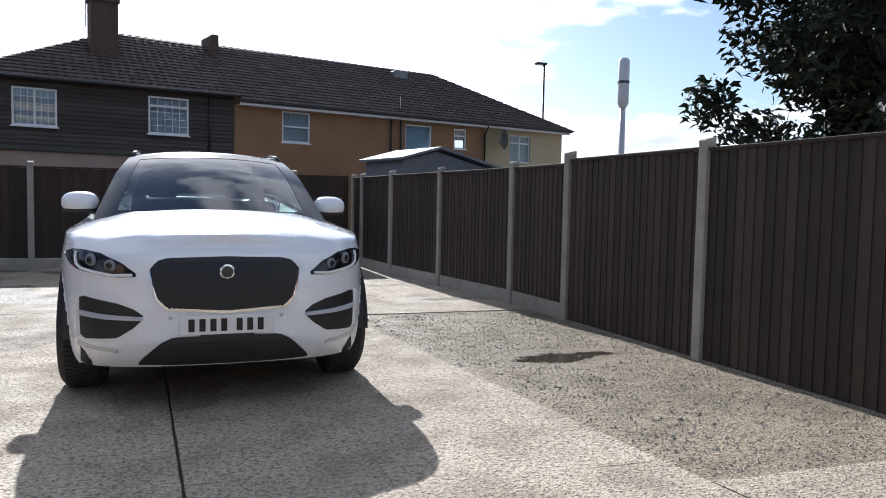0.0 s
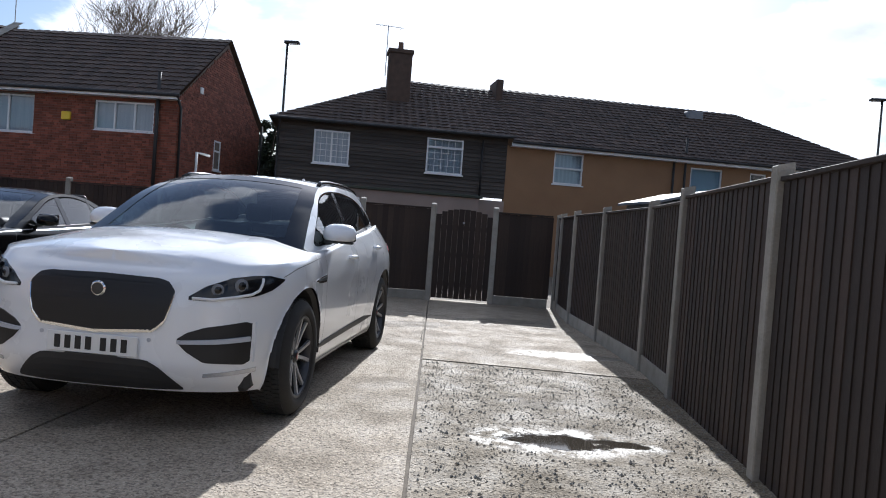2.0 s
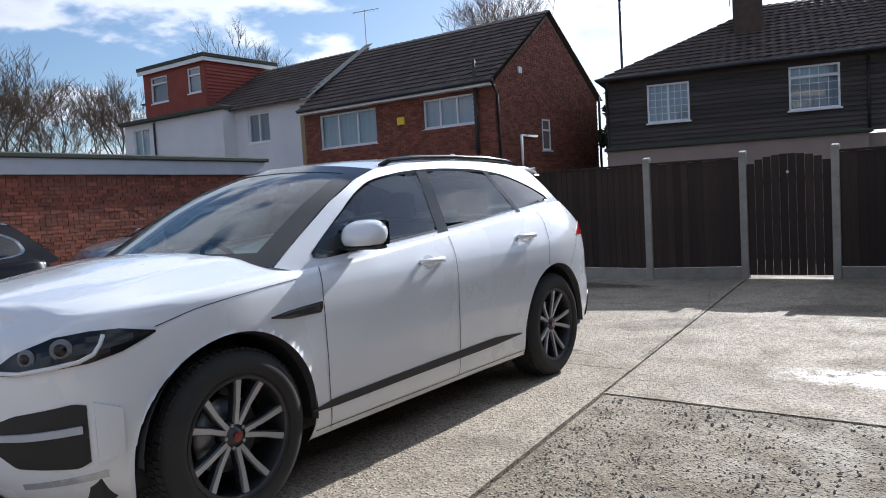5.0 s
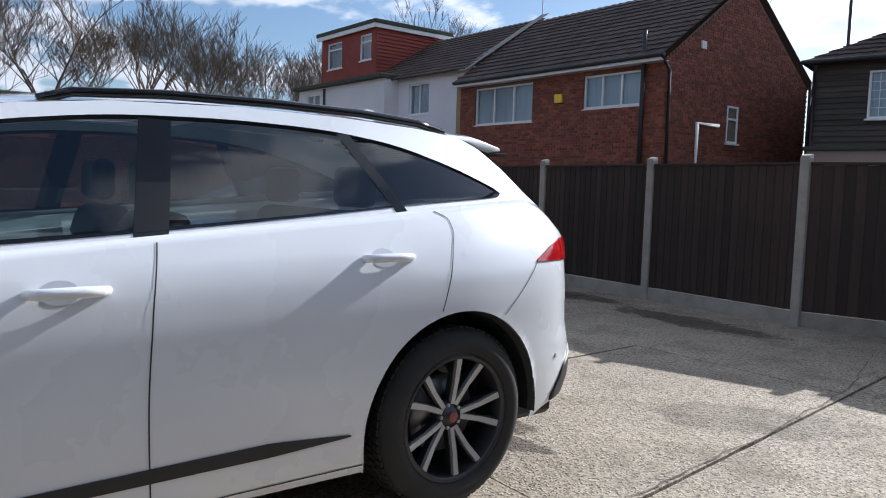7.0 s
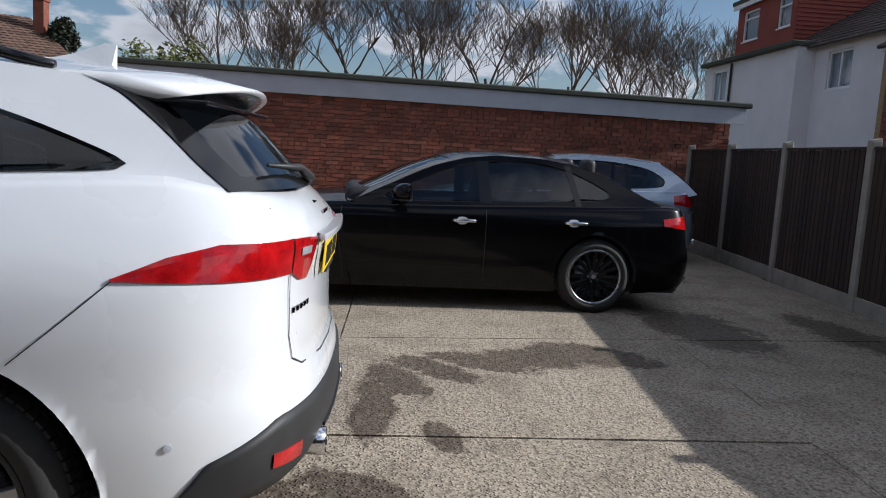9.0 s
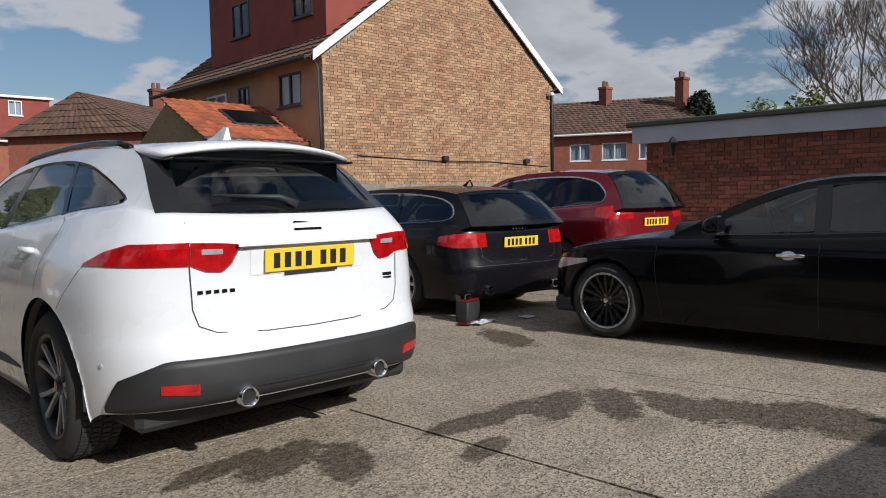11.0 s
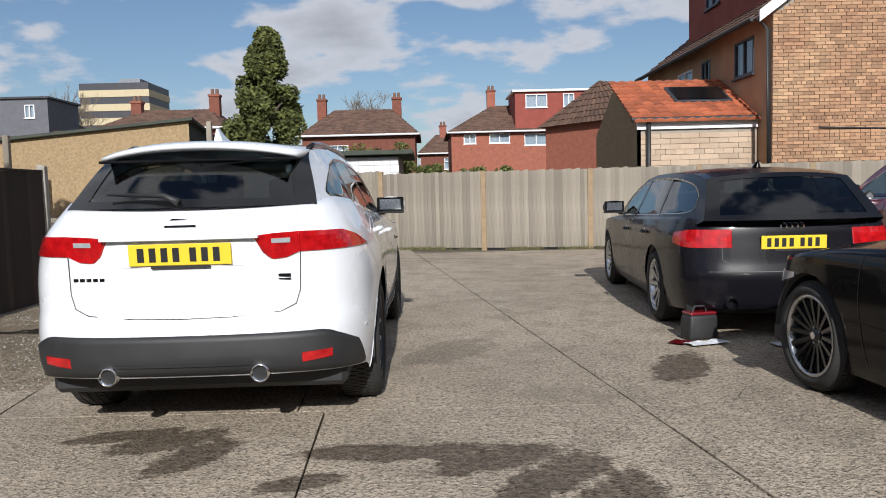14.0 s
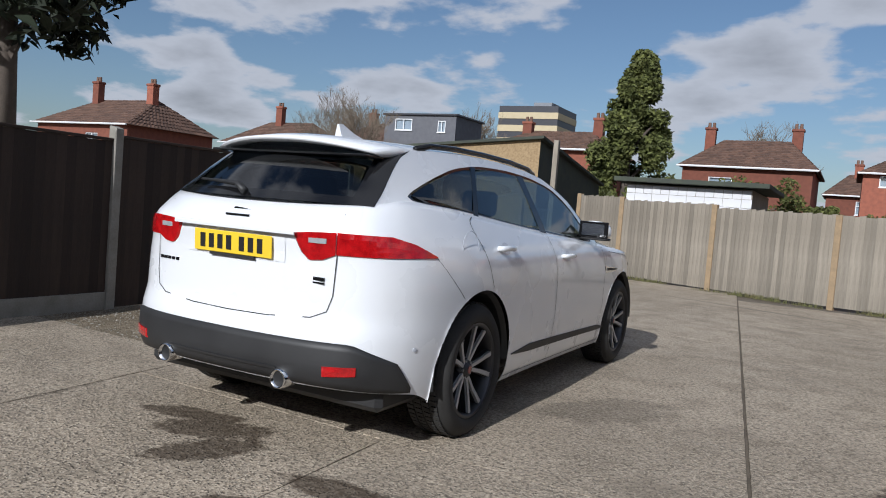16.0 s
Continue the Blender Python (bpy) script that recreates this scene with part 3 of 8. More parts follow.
for pts in ([(-3.25, 1.5), (-3.05, 1.85), (-2.7, 1.95), (-2.45, 2.25)], [(1.5, 1.1), (2.2, 0.95), (2.8, 1.05), (3.5, 0.75)], [(1.3, 2.0), (1.2, 3.4), (1.0, 4.9), (0.6, 6.3)], [(-0.5, 2.4), (-1.3, 2.35), (-2.3, 2.3)],
            [(-0.4, -4.6), (0.2, -5.6), (0.1, -7.4)], [(-4.8, 3.5), (-3.9, 4.4), (-3.6, 5.8)]):
    crack(pts)


# ---------- fences ----------
def concrete_post(fence, x, y, h, turn):
    bm = box(-0.05, -0.05, -0.05, 0.05, 0.05, h, 0.008)
    for v in bm.verts:
        if v.co.z > h - 0.02:
            v.co.z += 0.025 * (1 if abs(v.co.x) < 0.045 else 0) - (0.02 if v.co.y > 0 else 0)
    return part("post", bm, M_CONCRETE_POST, fence, "weathered concrete post", m=pose(x, y, 0, 0, 0, turn))


BOARD_SETS = {}


def board_mesh(w, h, seed, mat, ragged):
    key = (round(w, 3), round(h, 2), seed, mat.name)
    if key not in BOARD_SETS:
        r = random.Random(seed)
        dz = r.uniform(-ragged, ragged)
        v = [(0, 0.0, 0), (w + 0.012, -0.008, 0), (w + 0.012, -0.016, 0), (0, -0.008, 0),
             (0, 0.0, h + dz), (w + 0.012, -0.008, h + dz + r.uniform(-ragged, ragged)), (w + 0.012, -0.016, h + dz), (0, -0.008, h + dz)]
        f = [(0, 1, 2, 3), (7, 6, 5, 4), (1, 0, 4, 5), (2, 1, 5, 6), (3, 2, 6, 7), (0, 3, 7, 4)]
        BOARD_SETS[key] = mesh_of("board", v, f, mat)
    return BOARD_SETS[key]


def closeboard(whole, p, q, z0, z1, mat, gravel=True, cap=True, pitch=0.1, ragged=0.004):
    """A closeboard panel between two posts, seen on its front (the right-hand side of the way from p to q)."""
    p, q = Vector(p), Vector(q)
    d = q - p
    length, turn = d.length - 0.09, math.degrees(math.atan2(d.y, d.x))
    s = p + d.normalized() * 0.045
    base = z0 + (0.16 if gravel else 0.0)
    fence = part("panel", box(0, 0.001, (base + z1) / 2 - 0.03, length, 0.05, (base + z1) / 2 + 0.03), mat, whole, m=pose(s.x, s.y, 0, 0, 0, turn))
    n = max(1, round(length / pitch))
    w = length / n
    for k in range(n):
        attach("board", board_mesh(w, z1 - base - (0.03 if cap else 0), (k * 7 + int(p.x * 10)) % 6, mat, ragged), fence, m=pose(k * w, 0, base))
    for z in (base + 0.2, z1 - 0.25):
        part("rail", box(0, 0.001, z - 0.03, length, 0.05, z + 0.03), mat, fence)
    if cap:
        part("capping", box(0, -0.03, z1 - 0.028, length, 0.03, z1, 0.004), mat, fence)
    if gravel:
        part("gravel_board", box(0, -0.024, z0 - 0.05, length, 0.024, base - 0.002, 0.004), M_CONCRETE_POST, fence, "pale concrete gravel board")
    return fence


side_fence = thing("fence", "dark brown stained closeboard fence between concrete posts", "fence")
back_fence = thing("fence", "dark brown closeboard fence with a gate opening", "fence")
old_fence = thing("fence", "weathered silver-grey closeboard fence on stained timber posts", "fence")
# along the +x side, from the back corner towards the front; the nearer panels stand higher and reach the ground
side = [(3.10, 7.55, 1.72), (3.13, 6.95, 1.72), (3.22, 5.3, 1.72), (3.44, 3.5, 1.72), (3.66, 1.5, 1.72), (3.69, 0.2, 1.77), (3.73, -1.9, 1.76), (3.75, -3.75, 1.75)]
for i, (x, y, h) in enumerate(side):
    concrete_post(side_fence, x, y, h, 92)
    if i + 1 < len(side):
        x2, y2, h2 = side[i + 1]
        closeboard(side_fence, (x, y), (x2, y2), 0.0, (h2 if i >= 5 else h) - 0.05, M_TIMBER_DARK, gravel=i < 5)
# along the back
back = [(3.02, 7.56), (1.93, 7.52), (0.78, 7.45), (-0.48, 7.12), (-2.47, 7.26), (-4.45, 7.40), (-6.4, 7.55), (-8.3, 7.7), (-10.2, 7.85)]
for i, (x, y) in enumerate(back):
    if i:
        concrete_post(back_fence, x, y, 1.76, 180)
    if i + 1 < len(back) and i != 1:
        closeboard(back_fence, back[i + 1], (x, y), 0.0, 1.70, M_TIMBER_DARK)
# the gate, with an arched head
gx0, gy0, gx1, gy1 = 0.78, 7.45, 1.93, 7.52
gate = thing("garden_gate", "dark brown boarded gate with an arched top", "gate", pose(gx0 + 0.05, gy0, 0, 0, 0, math.degrees(math.atan2(gy1 - gy0, gx1 - gx0))))
GW, GN = 1.05, 10
for k in range(GN):
    u = (k + 0.5) / GN * 2 - 1
    part("board", box(k * GW / GN + 0.002, -0.02, 0.04, (k + 1) * GW / GN - 0.002, 0, 1.50 + 0.20 * math.sqrt(max(0, 1 - u * u)), 0.002), M_TIMBER_DARK, gate)
for z in (0.3, 0.85, 1.35):
    part("rail", box(0, 0.001, z - 0.04, GW, 0.04, z + 0.04), M_TIMBER_DARK, gate)
part("latch", lathe([(0.0, -0.012), (0.02, -0.012), (0.02, 0.0), (0.0, 0.0)], 12), M_STEEL, gate, "small steel latch knob", m=pose(0.52, -0.025, 1.45, 0, 0, -90))

# old grey fence at the far end
grey = [(-14.0, -9.0), (-11.6, -9.15), (-9.3, -9.3), (-7.0, -9.5), (-4.75, -9.75), (-2.5, -10.25), (-0.2, -11.15), (2.0, -12.1), (3.3, -12.9)]
for i, (x, y) in enumerate(grey):
    z = 0.0 if x < -3 else 0.03 * (x + 3)
    part("post", box(-0.055, -0.055, -0.05, 0.055, 0.055, 1.70 + z, 0.006), M_RUSTY_POST, old_fence, "orange-stained timber post", m=pose(x, y - 0.01, 0, 0, 0, -15))
    if i + 1 < len(grey):
        x2, y2 = grey[i + 1]
        closeboard(old_fence, (x2, y2), (x, y), 0.03, 1.70 + z, M_TIMBER_GREY, gravel=False, cap=False, pitch=0.092, ragged=0.012)

# weeds along its foot
rng = random.Random(11)
gv, gf = [], []
for _ in range(4200):
    i = rng.choice([3, 4, 4, 5, 5, 5, 6, 6, 7])
    t = rng.random()
    (xa, ya), (xb, yb) = grey[i], grey[i + 1]
    dd = abs(rng.gauss(0, 0.16)) + 0.03
    x, y = xa + (xb - xa) * t + 0.3 * dd, ya + (yb - ya) * t + dd
    if noise.noise((x * 1.3, y * 1.3, 3)) < -0.12:
        continue
    h, a = rng.uniform(0.02, 0.10), rng.uniform(0, 6.3)
    k = len(gv)
    c, s = math.cos(a), math.sin(a)
    gv += [(x - 0.006 * c, y - 0.006 * s, -0.01), (x + 0.006 * c, y + 0.006 * s, -0.01), (x + rng.uniform(-0.04, 0.04), y + rng.uniform(-0.04, 0.04), h)]
    gf.append((k, k + 1, k + 2))
tagged(attach("weeds", mesh_of("weeds", gv, gf, M_GRASS)), "low weeds and dry grass along the foot of the old fence", "weeds", kind="stuff")


# ---------- buildings ----------
def brick_run(parent, m, u0, u1, z0, z1, mats, top=None, holes=(), size=(0.225, 0.075), depth=0.02, singles=0, seed=1):
    """A face of bricks in the plane v = 0 of m, facing -v; top: a function of u that gives the wall's upper edge."""
    r = random.Random(seed)
    bw, bh = size
    verts, faces, made = [], [], 0
    shared = {}
    nrow = int((z1 - z0) / bh)
    for row in range(nrow):
        za, zb = z0 + row * bh + 0.006, z0 + (row + 1) * bh - 0.004
        header = row % 5 == 4
        w = bw / 2 if header else bw
        u = u0 - (bw / 2 if row % 2 else 0) * (0.5 if header else 1)
        while u < u1:
            a, b = max(u + 0.005, u0), min(u + w - 0.005, u1)
            u += w
            if b - a < 0.03:
                continue
            mid = (a + b) / 2
            if top and (min(top(a), top(b)) < zb):
                continue
            if any(a < h[2] and b > h[0] and za < h[3] and zb > h[1] for h in holes):
                cut = [h for h in holes if a < h[2] and b > h[0] and za < h[3] and zb > h[1]]
                h = cut[0]
                if a < h[0] - 0.03:
                    b = h[0]
                elif b > h[2] + 0.03:
                    a = h[2]
                else:
                    continue
            pr = depth + r.uniform(-0.004, 0.004)
            if made < singles and b - a > w * 0.95 - 0.012:
                key = (header, r.randrange(3))
                if key not in shared:
                    v, f = box_data(0, -depth - 0.003 + 0.003 * key[1], 0, w - 0.01, 0.0, bh - 0.01)
                    shared[key] = mesh_of("brick", v, f, mats[0])
                attach("brick", shared[key], parent, m=m @ pose(a, 0, za))
                made += 1
                continue
            k = len(verts)
            v, f = box_data(a, -pr, za, b, 0.0, zb)
            verts += [m @ Vector(p) for p in v]
            faces += [tuple(i + k for i in q) for q in f[2:] + f[:2]]
    ob = attach("brickwork", mesh_of("brickwork", verts, faces, mats[1]), parent)
    ob["kind"] = "stuff"
    return ob


def wall_sheet(parent, m, outline, holes, mat, thick=0.25, name="wall"):
    """A wall with thickness and openings that go through: outline is (u0, z0, u1, z1) or a list of (u, z)."""
    bm = bmesh.new()
    if isinstance(outline, tuple):
        u0, z0, u1, z1 = outline
        us = sorted({u0, u1, *(h[0] for h in holes), *(h[2] for h in holes)})
        zs = sorted({z0, z1, *(h[1] for h in holes), *(h[3] for h in holes)})
        grid = {(a, b): bm.verts.new((u, 0, z)) for a, u in enumerate(us) for b, z in enumerate(zs)}
        for a in range(len(us) - 1):
            for b in range(len(zs) - 1):
                cu, cz = (us[a] + us[a + 1]) / 2, (zs[b] + zs[b + 1]) / 2
                if not any(h[0] < cu < h[2] and h[1] < cz < h[3] for h in holes):
                    bm.faces.new((grid[a, b], grid[a + 1, b], grid[a + 1, b + 1], grid[a, b + 1]))
        bmesh.ops.delete(bm, geom=[v for v in bm.verts if not v.link_faces], context="VERTS")
    else:
        bm.faces.new([bm.verts.new((u, 0, z)) for u, z in outline])
    ext = bmesh.ops.extrude_face_region(bm, geom=bm.faces[:])
    bmesh.ops.translate(bm, verts=[g for g in ext["geom"] if isinstance(g, bmesh.types.BMVert)], vec=(0, thick, 0))
    bmesh.ops.recalc_face_normals(bm, faces=bm.faces[:])
    bm.transform(m)
    return part(name, bm, mat, parent)


def window(parent, m, u0, z0, u1, z1, frame_mat=None, bars=1, top_light=0.0, small=False, blind=None, lattice=0, open_top=False):
    """A casement window in an opening: frame, mullions, panes, sill, a blind or net behind, and a dark board for the
    unlit room.
    """
    fm = frame_mat or M_WHITE
    w = 0.055
    win = attach("window", mesh_of("window", *box_data(u0, 0.0, z0, u0 + w, 0.07, z1), fm), parent, m=m)
    for a, b, c, d in ((u1 - w, z0, u1, z1), (u0 + w, z1 - w, u1 - w, z1), (u0 + w, z0, u1 - w, z0 + w)):
        part("frame", box(a, 0.0, b, c, 0.07, d, 0.004), fm, win)
    step = (u1 - u0) / (bars + 1)
    for k in range(1, bars + 1):
        part("mullion", box(u0 + k * step - 0.03, -0.004, z0 + w, u0 + k * step + 0.03, 0.066, z1 - w, 0.004), fm, win)
    if top_light:
        zz = z1 - top_light
        part("transom", box(u0 + w, -0.006, zz - 0.03, u1 - w, 0.06, zz + 0.03, 0.004), fm, win)
    for k in range(1, lattice):
        u = u0 + w + (u1 - u0 - 2 * w) * k / lattice
        part("glazing_bar", box(u - 0.008, 0.02, z0 + w, u + 0.008, 0.032, z1 - w), fm, win)
    if lattice:
        for k in range(1, 5):
            z = z0 + w + (z1 - z0 - 2 * w) * k / 5
            part("glazing_bar", box(u0 + w, 0.021, z - 0.008, u1 - w, 0.031, z + 0.008), fm, win)
    pane = attach("pane", mesh_of("pane", [(u0 + w, 0.036, z0 + w), (u1 - w, 0.036, z0 + w), (u1 - w, 0.036, z1 - w), (u0 + w, 0.036, z1 - w)], [(0, 1, 2, 3)], M_GLASS_HOUSE), win)
    if blind:
        n = 24
        vs, fs = [], []
        for k in range(n + 1):
            u = u0 + (u1 - u0) * k / n
            off = 0.14 + (0.018 * math.sin(k * 2.1) if blind is M_CURTAIN else 0)
            vs += [(u, off, z0), (u, off, z1)]
            if k:
                fs.append((2 * k - 2, 2 * k, 2 * k + 1, 2 * k - 1))
        attach("curtain", mesh_of("curtain", vs, fs, blind, True), win)
    # dark board behind the glass; its colour stands in for the unlit room
    part("back", box(u0 - 0.05, 0.9, z0 - 0.05, u1 + 0.05, 0.92, z1 + 0.05), M_SEAT_AND_ROOM_SHADE, win)
    part("sill", box(u0 - 0.05, -0.06, z0 - 0.05, u1 + 0.05, 0.02, z0 - 0.002, 0.006), fm, win)
    return win


def roof_slope(parent, a, b, c, d, mat, tile=(0.28, 0.30), thick=0.045, name="roof_tiles", roll=0.025):
    """Courses of interlocking tiles on the slope a-b (eaves, left to right) to d-c (ridge); each tile is a curved piece."""
    a, b, c, d = (Vector(p) for p in (a, b, c, d))
    nrm = (b - a).cross(d - a).normalized()
    rise = ((d + c) / 2 - (a + b) / 2).length
    rows = max(2, round(rise / tile[1]))
    verts, faces = [], []
    for r in range(rows):
        t0, t1 = r / rows, min(1.0, (r + 1.12) / rows)
        l0, r0, l1, r1 = a.lerp(d, t0), b.lerp(c, t0), a.lerp(d, t1), b.lerp(c, t1)
        n = max(1, round(max((r0 - l0).length, (r1 - l1).length * 0.6) / tile[0]))
        for k in range(n):
            jit = 0.006 * noise.noise((r * 1.7, k * 1.3, 2))
            p, q, s, u = l0.lerp(r0, k / n), l0.lerp(r0, (k + 1) / n), l1.lerp(r1, (k + 1) / n), l1.lerp(r1, k / n)
            m0, m1 = p.lerp(q, 0.5), u.lerp(s, 0.5)
            i = len(verts)
            verts += [p + nrm * (thick + jit), m0 + nrm * (thick + roll + jit), q + nrm * (thick + jit), s + nrm * 0.008, m1 + nrm * (0.008 + roll), u + nrm * 0.008, p, q]
            faces += [(i, i + 1, i + 4, i + 5), (i + 1, i + 2, i + 3, i + 4), (i + 6, i + 7, i + 2, i + 1, i)]
    ob = attach(name, mesh_of(name, verts, faces, mat), parent)
    ob["kind"] = "stuff"
    base = attach("roof_deck", mesh_of("roof_deck", [a, b, c, d], [(0, 1, 2, 3)], mat), parent)
    return ob


def pipe(parent, pts, r, mat, name="downpipe"):
    return part(name, tube(pts, r, 8), mat, parent, smooth=True)


def aerial(parent, x, y, z, turn=0):
    ob = thing("tv_aerial", "thin metal television aerial on a pole", "aerial", pose(x, y, z, 0, 0, turn))
    part("pole", tube([(0, 0, -0.4), (0, 0, 1.5)], 0.018, 6), M_STEEL, ob)
    part("boom", tube([(-0.5, 0, 1.45), (0.6, 0, 1.5)], 0.012, 5), M_STEEL, ob)
    for k in range(7):
        x0 = -0.45 + k * 0.16
        part("rod", tube([(x0, -0.16, 1.46), (x0, 0.16, 1.46)], 0.006, 4), M_STEEL, ob)
    return ob


def chimney(parent, x, y, z0, z1, w, d, turn, mat, pots=2):
    ch = part("chimney", box(-w / 2, -d / 2, z0, w / 2, d / 2, z1 - 0.15, 0.01), mat, parent, m=pose(x, y, 0, 0, 0, turn))
    part("chimney_cap", box(-w / 2 - 0.05, -d / 2 - 0.05, z1 - 0.15, w / 2 + 0.05, d / 2 + 0.05, z1, 0.02), mat, ch)
    for k in range(pots):
        u = (k - (pots - 1) / 2) * w / max(pots, 1) * 0.9
        part("chimney_pot", tube([(u, 0, z1), (u, 0, z1 + 0.32)], [0.11, 0.09], 10), M_TILE_BROWN, ch)
    return ch


# terrace beyond the back fence: dark boarded house, brown rendered house, cream end
TA = 14.5
TM = pose(1.85, 20.3, 0, 0, 0, TA)


def tp(u, v, z):
    return TM @ Vector((u, v, z))


dark_house = thing("house", "dark weatherboarded two-storey house with a tiled hipped roof", "house")
DW = [(-6.75, 3.29, -5.54, 4.43), (-2.87, 3.29, -1.58, 4.51)]
wall_sheet(dark_house, TM, (-7.95, 2.6, -0.0, 4.78), DW, M_BOARD)
wall_sheet(dark_house, TM @ pose(0, -0.12, 0), (-7.9, -0.05, -0.0, 2.5), [(-2.9, 1.3, -1.6, 2.15)], M_RENDER_PINK, 0.4)
window(dark_house, TM @ pose(0, -0.08, 0), -2.9, 1.3, -1.6, 2.15, bars=3, blind=M_CURTAIN)
for z0 in [2.62 + 0.135 * k for k in range(16)]:
    segs = [(-7.95, 0.0)]
    for h in DW:
        if z0 + 0.13 > h[1] and z0 < h[3]:
            segs = [s for a, b in segs for s in ((a, min(b, h[0])), (max(a, h[2]), b)) if s[1] - s[0] > 0.05 and not (a >= h[2] and s[0] < a)]
            segs = list(dict.fromkeys((round(a, 3), round(b, 3)) for a, b in segs))
    for a, b in segs:
        v = [(a, -0.035, z0), (b, -0.035, z0), (b, -0.004, z0 + 0.15), (a, -0.004, z0 + 0.15), (a, 0, z0), (b, 0, z0)]
        attach("plank", mesh_of("plank", v, [(0, 1, 2, 3), (4, 5, 1, 0), (0, 3, 4), (1, 5, 2)], M_BOARD), dark_house, m=TM)
window(dark_house, TM @ pose(0, -0.05, 0), *DW[0], bars=1, lattice=6, blind=M_CURTAIN)
window(dark_house, TM @ pose(0, -0.05, 0), *DW[1], bars=0, top_light=0.32, lattice=5, blind=M_CURTAIN)
RZ, RV = 7.08, 3.6
roof_slope(dark_house, tp(-8.25, -0.3, 4.68), tp(0.15, -0.3, 4.75), tp(0.15, RV, RZ), tp(-3.3, RV, RZ), M_TILE_DARK)
roof_slope(dark_house, tp(-8.25, 7.5, 4.68), tp(-8.25, -0.3, 4.68), tp(-3.3, RV, RZ), tp(-3.32, RV, RZ), M_TILE_DARK)
attach("roof_back", mesh_of("roof_back", [tp(0.15, 7.5, 4.7), tp(-8.25, 7.5, 4.7), tp(-3.3, RV, RZ), tp(0.15, RV, RZ)], [(0, 1, 2, 3)], M_TILE_DARK), dark_house)
attach("side_wall", mesh_of("side_wall", [tp(-7.95, 0, 0), tp(-7.95, 7.2, 0), tp(-7.95, 7.2, 4.7), tp(-7.95, 0, 4.7)], [(0, 1, 2, 3)], M_BOARD), dark_house)
part("gutter", tube([tp(-8.2, -0.36, 4.68), tp(0.1, -0.36, 4.74)], 0.055, 8), M_BLACK, dark_house)
pipe(dark_house, [tp(-7.9, -0.34, 4.6), tp(-7.95, -0.1, 4.35), tp(-7.95, -0.08, 2.5), tp(-7.95, -0.2, 2.3)], 0.04, M_BLACK)
pipe(dark_house, [tp(-0.9, -0.08, 4.6), tp(-0.9, -0.08, 2.6)], 0.035, M_BLACK)
part("lean_to_roof", box(-7.98, -0.75, 2.50, -0.9, -0.04, 2.60, 0.02), M_FELT, dark_house, "dark felt strip roof above the ground floor", m=TM)
attach("lean_to_wall", mesh_of("lean_to_wall", *box_data(-7.9, -0.66, -0.05, -1.0, -0.56, 2.5), M_RENDER_PINK), dark_house, m=TM)
chm = chimney(dark_house, *tp(-3.85, 2.0, 0).xy, 5.6, 7.85, 0.85, 0.7, TA, M_BRICK_DARK, 1)
aerial(None, *tp(-4.35, 2.2, 0).xy, 7.3, 30)

brown_house = thing("house", "brown rendered terraced house with a tiled hipped roof", "house")
BW = [(1.76, 3.30, 2.86, 4.42), (7.01, 2.89, 8.28, 4.34), (9.41, 3.49, 10.06, 4.33)]
wall_sheet(brown_house, TM, (0.004, -0.05, 11.0, 4.5), BW, M_RENDER_BROWN)
window(brown_house, TM @ pose(0, 0.03, 0), *BW[0], bars=0, top_light=0.55, blind=M_CURTAIN)
window(brown_house, TM @ pose(0, 0.03, 0), *BW[1], bars=0, blind=M_CURTAIN_BLUE)
window(brown_house, TM @ pose(0, 0.03, 0), *BW[2], bars=0, top_light=0.3)
CW = [(12.47, 3.06, 13.66, 4.27)]
wall_sheet(brown_house, TM, (11.004, -0.05, 15.6, 4.5), CW, M_RENDER_CREAM, name="cream_wall")
window(brown_house, TM @ pose(0, 0.06, 0), *CW[0], bars=1, top_light=0.35, blind=M_CURTAIN)
attach("side_wall", mesh_of("side_wall", [tp(15.6, 7.2, 0), tp(15.6, 0, 0), tp(15.6, 0, 4.5), tp(15.6, 7.2, 4.5)], [(0, 1, 2, 3)], M_RENDER_CREAM), brown_house)
part("fascia", box(0.1, -0.30, 4.46, 15.85, -0.27, 4.60, 0.004), M_WHITE, brown_house, m=TM)
part("soffit", box(0.1, -0.27, 4.46, 15.6, 0.0, 4.48), M_WHITE, brown_house, m=TM)
part("gutter", tube([tp(0.1, -0.36, 4.60), tp(15.9, -0.36, 4.60)], 0.05, 8), M_BLACK, brown_house)
roof_slope(brown_house, tp(0.15, -0.35, 4.62), tp(16.05, -0.35, 4.62), tp(10.6, RV, 7.15), tp(0.15, RV, 7.15), M_TILE_DARK)
roof_slope(brown_house, tp(16.05, -0.35, 4.62), tp(16.05, 7.5, 4.62), tp(10.6, RV, 7.15), tp(10.58, RV, 7.15), M_TILE_DARK)
attach("roof_back", mesh_of("roof_back", [tp(16.05, 7.5, 4.62), tp(0.15, 7.5, 4.62), tp(0.15, RV, 7.15), tp(10.6, RV, 7.15)], [(0, 1, 2, 3)], M_TILE_DARK), brown_house)
part("parapet", box(0.02, 2.6, 6.4, 0.30, RV + 0.3, 7.35, 0.03), M_BRICK_DARK, brown_house, m=TM)
part("rooflight", box(8.1, 2.7, 6.62, 8.75, 3.1, 6.95, 0.02), M_LEAD, brown_house, m=TM)
for u in (6.3, 6.75):
    pipe(brown_house, [tp(u, -0.08, 4.5 if u < 6.5 else 5.4), tp(u, -0.08, 2.0)], 0.045, M_BLACK)
